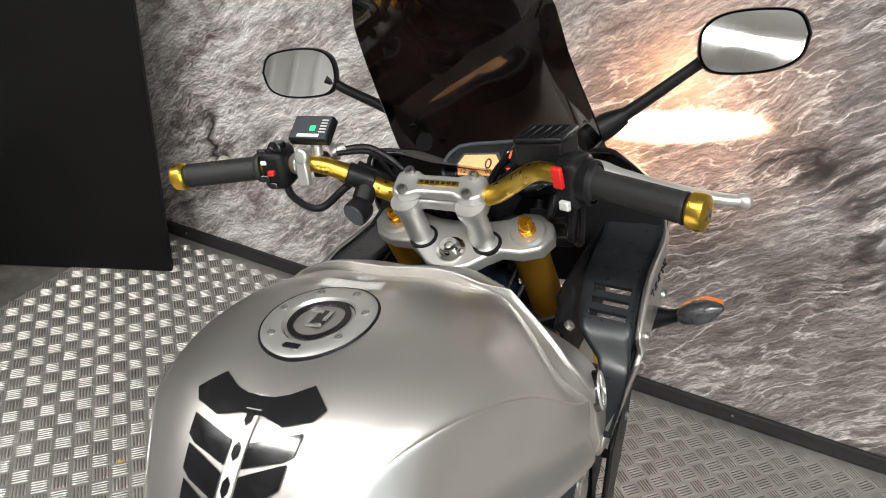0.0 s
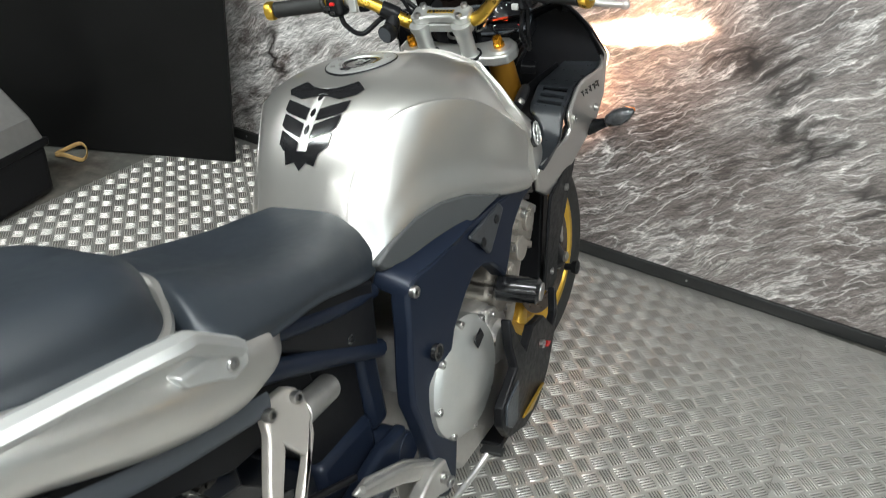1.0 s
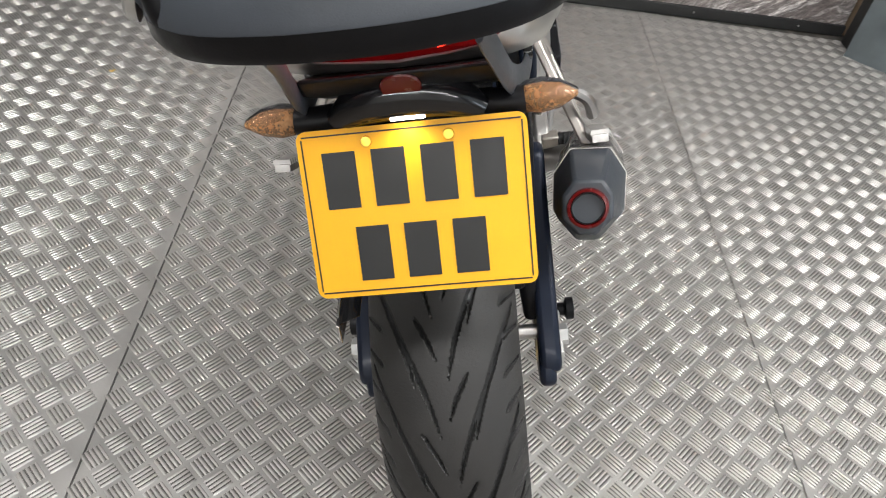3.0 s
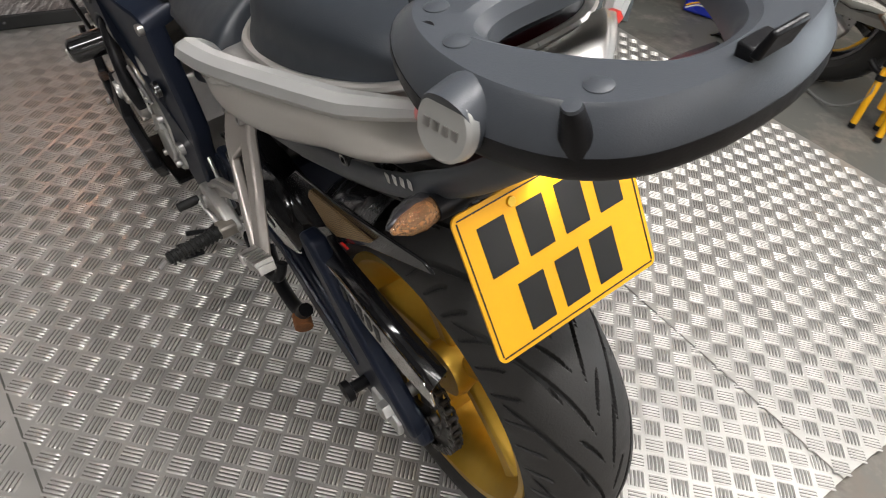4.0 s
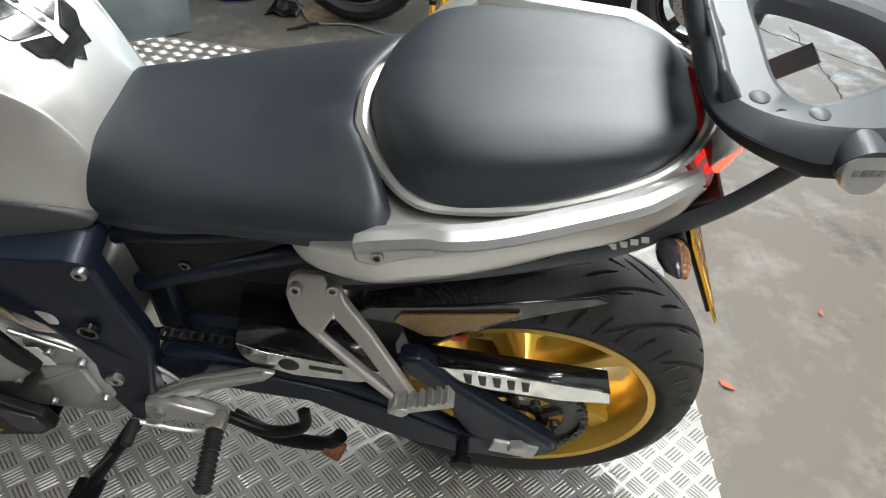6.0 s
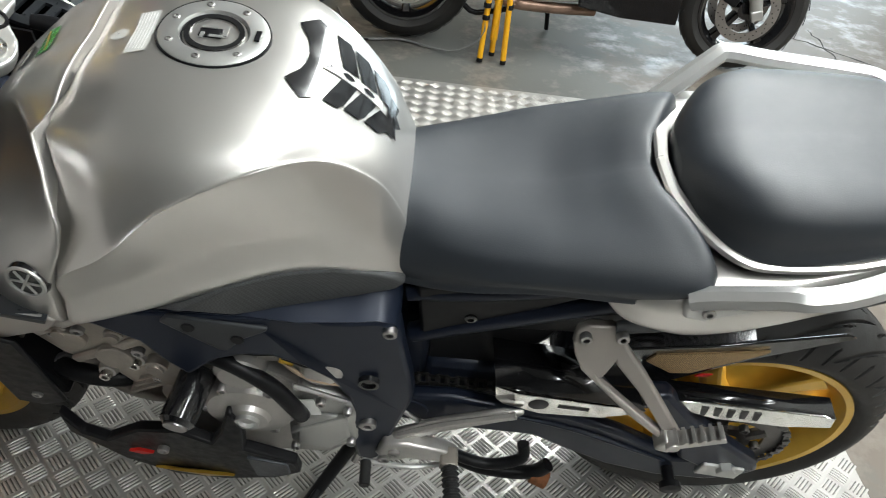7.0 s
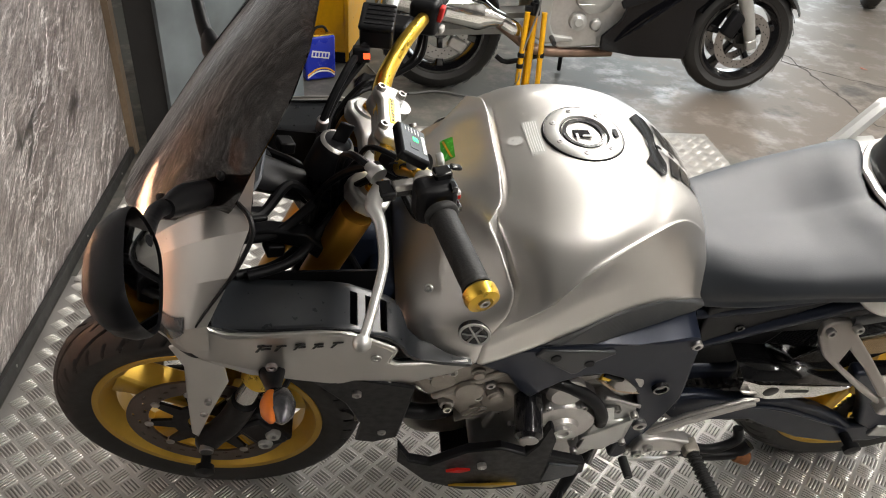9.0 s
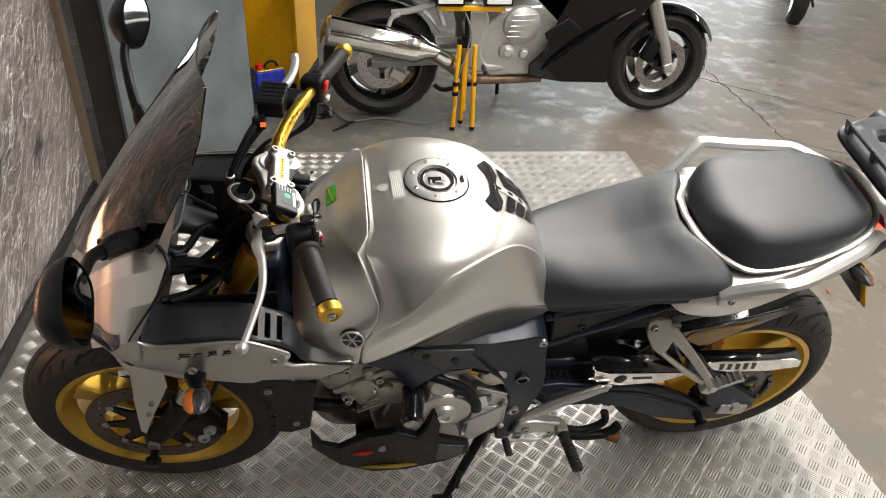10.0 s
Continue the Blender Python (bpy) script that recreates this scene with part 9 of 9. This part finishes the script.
# yellow cabinet side, oil can
cabn = empty("tool_cabinet", pose(2.84, 1.35, 0, 0, 0, -12), label="tall yellow enamelled steel tool cabinet", category="cabinet")
ob_from("body", box((0.25, 0, 0.75), (0.5, 0.30, 1.5)), "yellow", cabn, bevel=0.006)
ob_from("edge_flange", box((-0.006, -0.14, 0.75), (0.012, 0.02, 1.48)), "yellow", cabn, bevel=0.002)
ob_from("plinth", box((0.25, 0, 0.03), (0.51, 0.31, 0.058)), "black", cabn)
can = empty("oil_can", pose(2.60, 1.37, 0, 0, 0, 24), label="blue printed oil can with red cap on the floor", category="can")
ob_from("body", box((0, 0, 0.115), (0.10, 0.17, 0.23)), "can_blue", can, bevel=0.012, seg=3)
ob_from("can_top", box((0, 0, 0.232), (0.088, 0.158, 0.006)), "gold_anod", can, bevel=0.002)
ob_from("cap", cyl((0, 0.05, 0.233), (0, 0.05, 0.262), 0.020, 20), "red", can, "red screw cap")
ob_from("handle", tube([(0, -0.06, 0.235), (0, -0.04, 0.262), (0, 0.0, 0.262), (0, 0.02, 0.235)], 0.007, 8, 4), "black", can)
ob_from("label_patch", box((-0.0515, 0.0, 0.135), (0.002, 0.10, 0.035), rot(12)), "white", can)
for k in range(5):
    ob_from("label_bar", box((-0.0527, 0.036 - 0.018 * k, 0.135 + 0.0035 * (2 - k)), (0.001, 0.011, 0.02), rot(12)), "can_blue", can)
ob_from("label_curve", tube([(-0.0515, 0.075, 0.03), (-0.0515, 0.02, 0.06), (-0.0515, -0.04, 0.055), (-0.0515, -0.075, 0.03)], 0.0045, 6, 5), "plate", can)
ob_from("label_curve", tube([(-0.0515, 0.075, 0.018), (-0.0515, 0.02, 0.046), (-0.0515, -0.04, 0.042), (-0.0515, -0.075, 0.018)], 0.004, 6, 5), "white", can)
rag = sheet(lambda u, v: (2.42 + 0.16 * u, 1.02 + 0.16 * v, 0.006 + 0.028 * math.sin(7 * u + 2 * v) ** 2 * math.sin(math.pi * u) * math.sin(math.pi * v) * 2 + 0.01 * math.sin(11 * v)), 20, 20, 0.003)
tagged(ob_from("rag", rag, "black", sharp=180), "crumpled black rag on the concrete floor", "rag")

# third motorcycle far behind: front wheel and fork show
far = empty("far_motorcycle", pose(4.35, -2.94, 0, 0, 0, 62), label="dark motorcycle parked far across the workshop", category="motorcycle")
fwh = road_wheel(far, "front_wheel", (0, 0, 0.30), 0.30, 0.065, 0.215, 5, 0.1)
ob_from("silver_rim_ring", lathe([(0.175, -0.03), (0.205, -0.045), (0.205, 0.045), (0.175, 0.03)], (0, 0, 0), (1, 0, 0), 48, True), "chrome", fwh, "bright polished rim")
road_wheel(far, "rear_wheel", (0, -1.40, 0.31), 0.31, 0.085, 0.215, 5, 0.4)
for s_ in (-1, 1):
    ob_from("fork_leg", tube([(s_ * 0.09, 0.0, 0.30), (s_ * 0.09, -0.14, 0.60), (s_ * 0.09, -0.28, 0.95)], 0.024, 12, 2), "black", far)
ob_from("engine", prism([(-0.45, 0.22), (-0.42, 0.55), (-0.60, 0.66), (-0.95, 0.60), (-0.98, 0.30), (-0.80, 0.20)], -0.16, 0.16), "black", far, bevel=0.03)
ob_from("fuel_tank", skin([(-0.35, [(0, 0.98), (0.10, 0.97), (0.16, 0.90), (0.14, 0.80), (0, 0.78)]), (-0.55, [(0, 1.03), (0.13, 1.01), (0.19, 0.92), (0.17, 0.80), (0, 0.78)]), (-0.85, [(0, 0.92), (0.08, 0.90), (0.11, 0.84), (0.10, 0.79), (0, 0.78)])], 5, 4), "gloss_body", far)
ob_from("seat", skin([(-0.80, [(0, 0.85), (0.10, 0.84), (0.13, 0.80), (0, 0.77)]), (-1.45, [(0, 0.92), (0.09, 0.91), (0.12, 0.87), (0, 0.84)])], 5, 4), "leather", far)
ob_from("swingarm", tube([(0.12, -0.90, 0.38), (0.12, -1.40, 0.31)], 0.025, 8, 1), "black", far)
ob_from("handlebar", tube([(-0.36, -0.40, 1.06), (0, -0.30, 1.02), (0.36, -0.40, 1.06)], 0.013, 10, 4), "black", far)
ob_from("side_stand", tube([(-0.12, -0.72, 0.25), (-0.22, -0.70, 0.006)], 0.012, 8, 1), "black", far)

# grey hard case and strap by the black board
cs = empty("hard_case", pose(-2.02, 1.10, 0, 0, 0, 12), label="grey hard plastic case with black edges on the floor", category="case")
ob_from("base", box((0, 0, 0.10), (0.44, 0.34, 0.20)), "black", cs, "black lower shell", bevel=0.03, seg=3)
ob_from("lid", ([(-0.22, -0.17, 0.20), (0.22, -0.17, 0.20), (0.22, 0.17, 0.20), (-0.22, 0.17, 0.20), (-0.20, -0.14, 0.36), (0.10, -0.14, 0.40), (0.10, 0.14, 0.40), (-0.20, 0.14, 0.36), (0.20, -0.14, 0.30), (0.20, 0.14, 0.30)],
                [(3, 2, 1, 0), (0, 1, 8, 5, 4), (2, 3, 7, 6, 9), (3, 0, 4, 7), (4, 5, 6, 7), (5, 8, 9, 6), (1, 2, 9, 8)]), "case", cs, "grey faceted lid", smooth=False, bevel=0.012, seg=2)
ob_from("front_panel", box((0.02, -0.168, 0.13), (0.20, 0.02, 0.11)), "case", cs, "grey panel on the front", bevel=0.006)
ob_from("catch", box((0.14, -0.172, 0.16), (0.05, 0.02, 0.09)), "label", cs, bevel=0.004)
ob_from("power_light", cyl((0.06, -0.17, 0.09), (0.06, -0.181, 0.09), 0.006, 10), "led_red", cs)
for x in (0.215, -0.215):
    ob_from("edge_band", box((x, 0, 0.205), (0.02, 0.35, 0.03)), "black", cs, bevel=0.005)
lp = [(-2.10, 1.55, 0.008), (-2.06, 1.60, 0.03), (-2.00, 1.58, 0.02), (-1.97, 1.53, 0.008), (-2.02, 1.49, 0.03), (-2.09, 1.50, 0.008), (-2.10, 1.55, 0.008)]
tagged(ob_from("strap", tube(lp, 0.009, 8, 6, 0.35), "tan"), "loop of tan webbing strap on the floor", "strap")

# cracks across the slab, filled dark
M["crack"] = mat("crack_dirt", (0.05, 0.042, 0.035), 0.8, 0, 60, 0.4, 0.3, 200)
random.seed(4)


def crack(a, b, n, w):
    a, b = Vector(a), Vector(b)
    d = (b - a).normalized()
    s_ = Vector((-d.y, d.x))
    L0, R0 = [], []
    for i in range(n + 1):
        p = a.lerp(b, i / n) + s_ * random.uniform(-0.015, 0.015)
        q = w * random.uniform(0.3, 1.2)
        L0.append((p.x + s_.x * q, p.y + s_.y * q, -0.0052))
        R0.append((p.x - s_.x * q, p.y - s_.y * q, -0.0052))
    v = L0 + R0
    f = [(i, n + 1 + i, n + 2 + i, i + 1) for i in range(n)]
    ob = ob_from("floor_crack", (v, f), "crack", smooth=False)
    return tagged(ob, "dark dirt-filled crack in the concrete", "crack", group="floor cracks", kind="structure")


crack((3.24, -1.61), (2.04, -1.54), 26, 0.008)
crack((3.6, -0.9), (2.35, -2.2), 30, 0.010)
crack((2.04, -1.54), (1.2, -2.6), 20, 0.006)
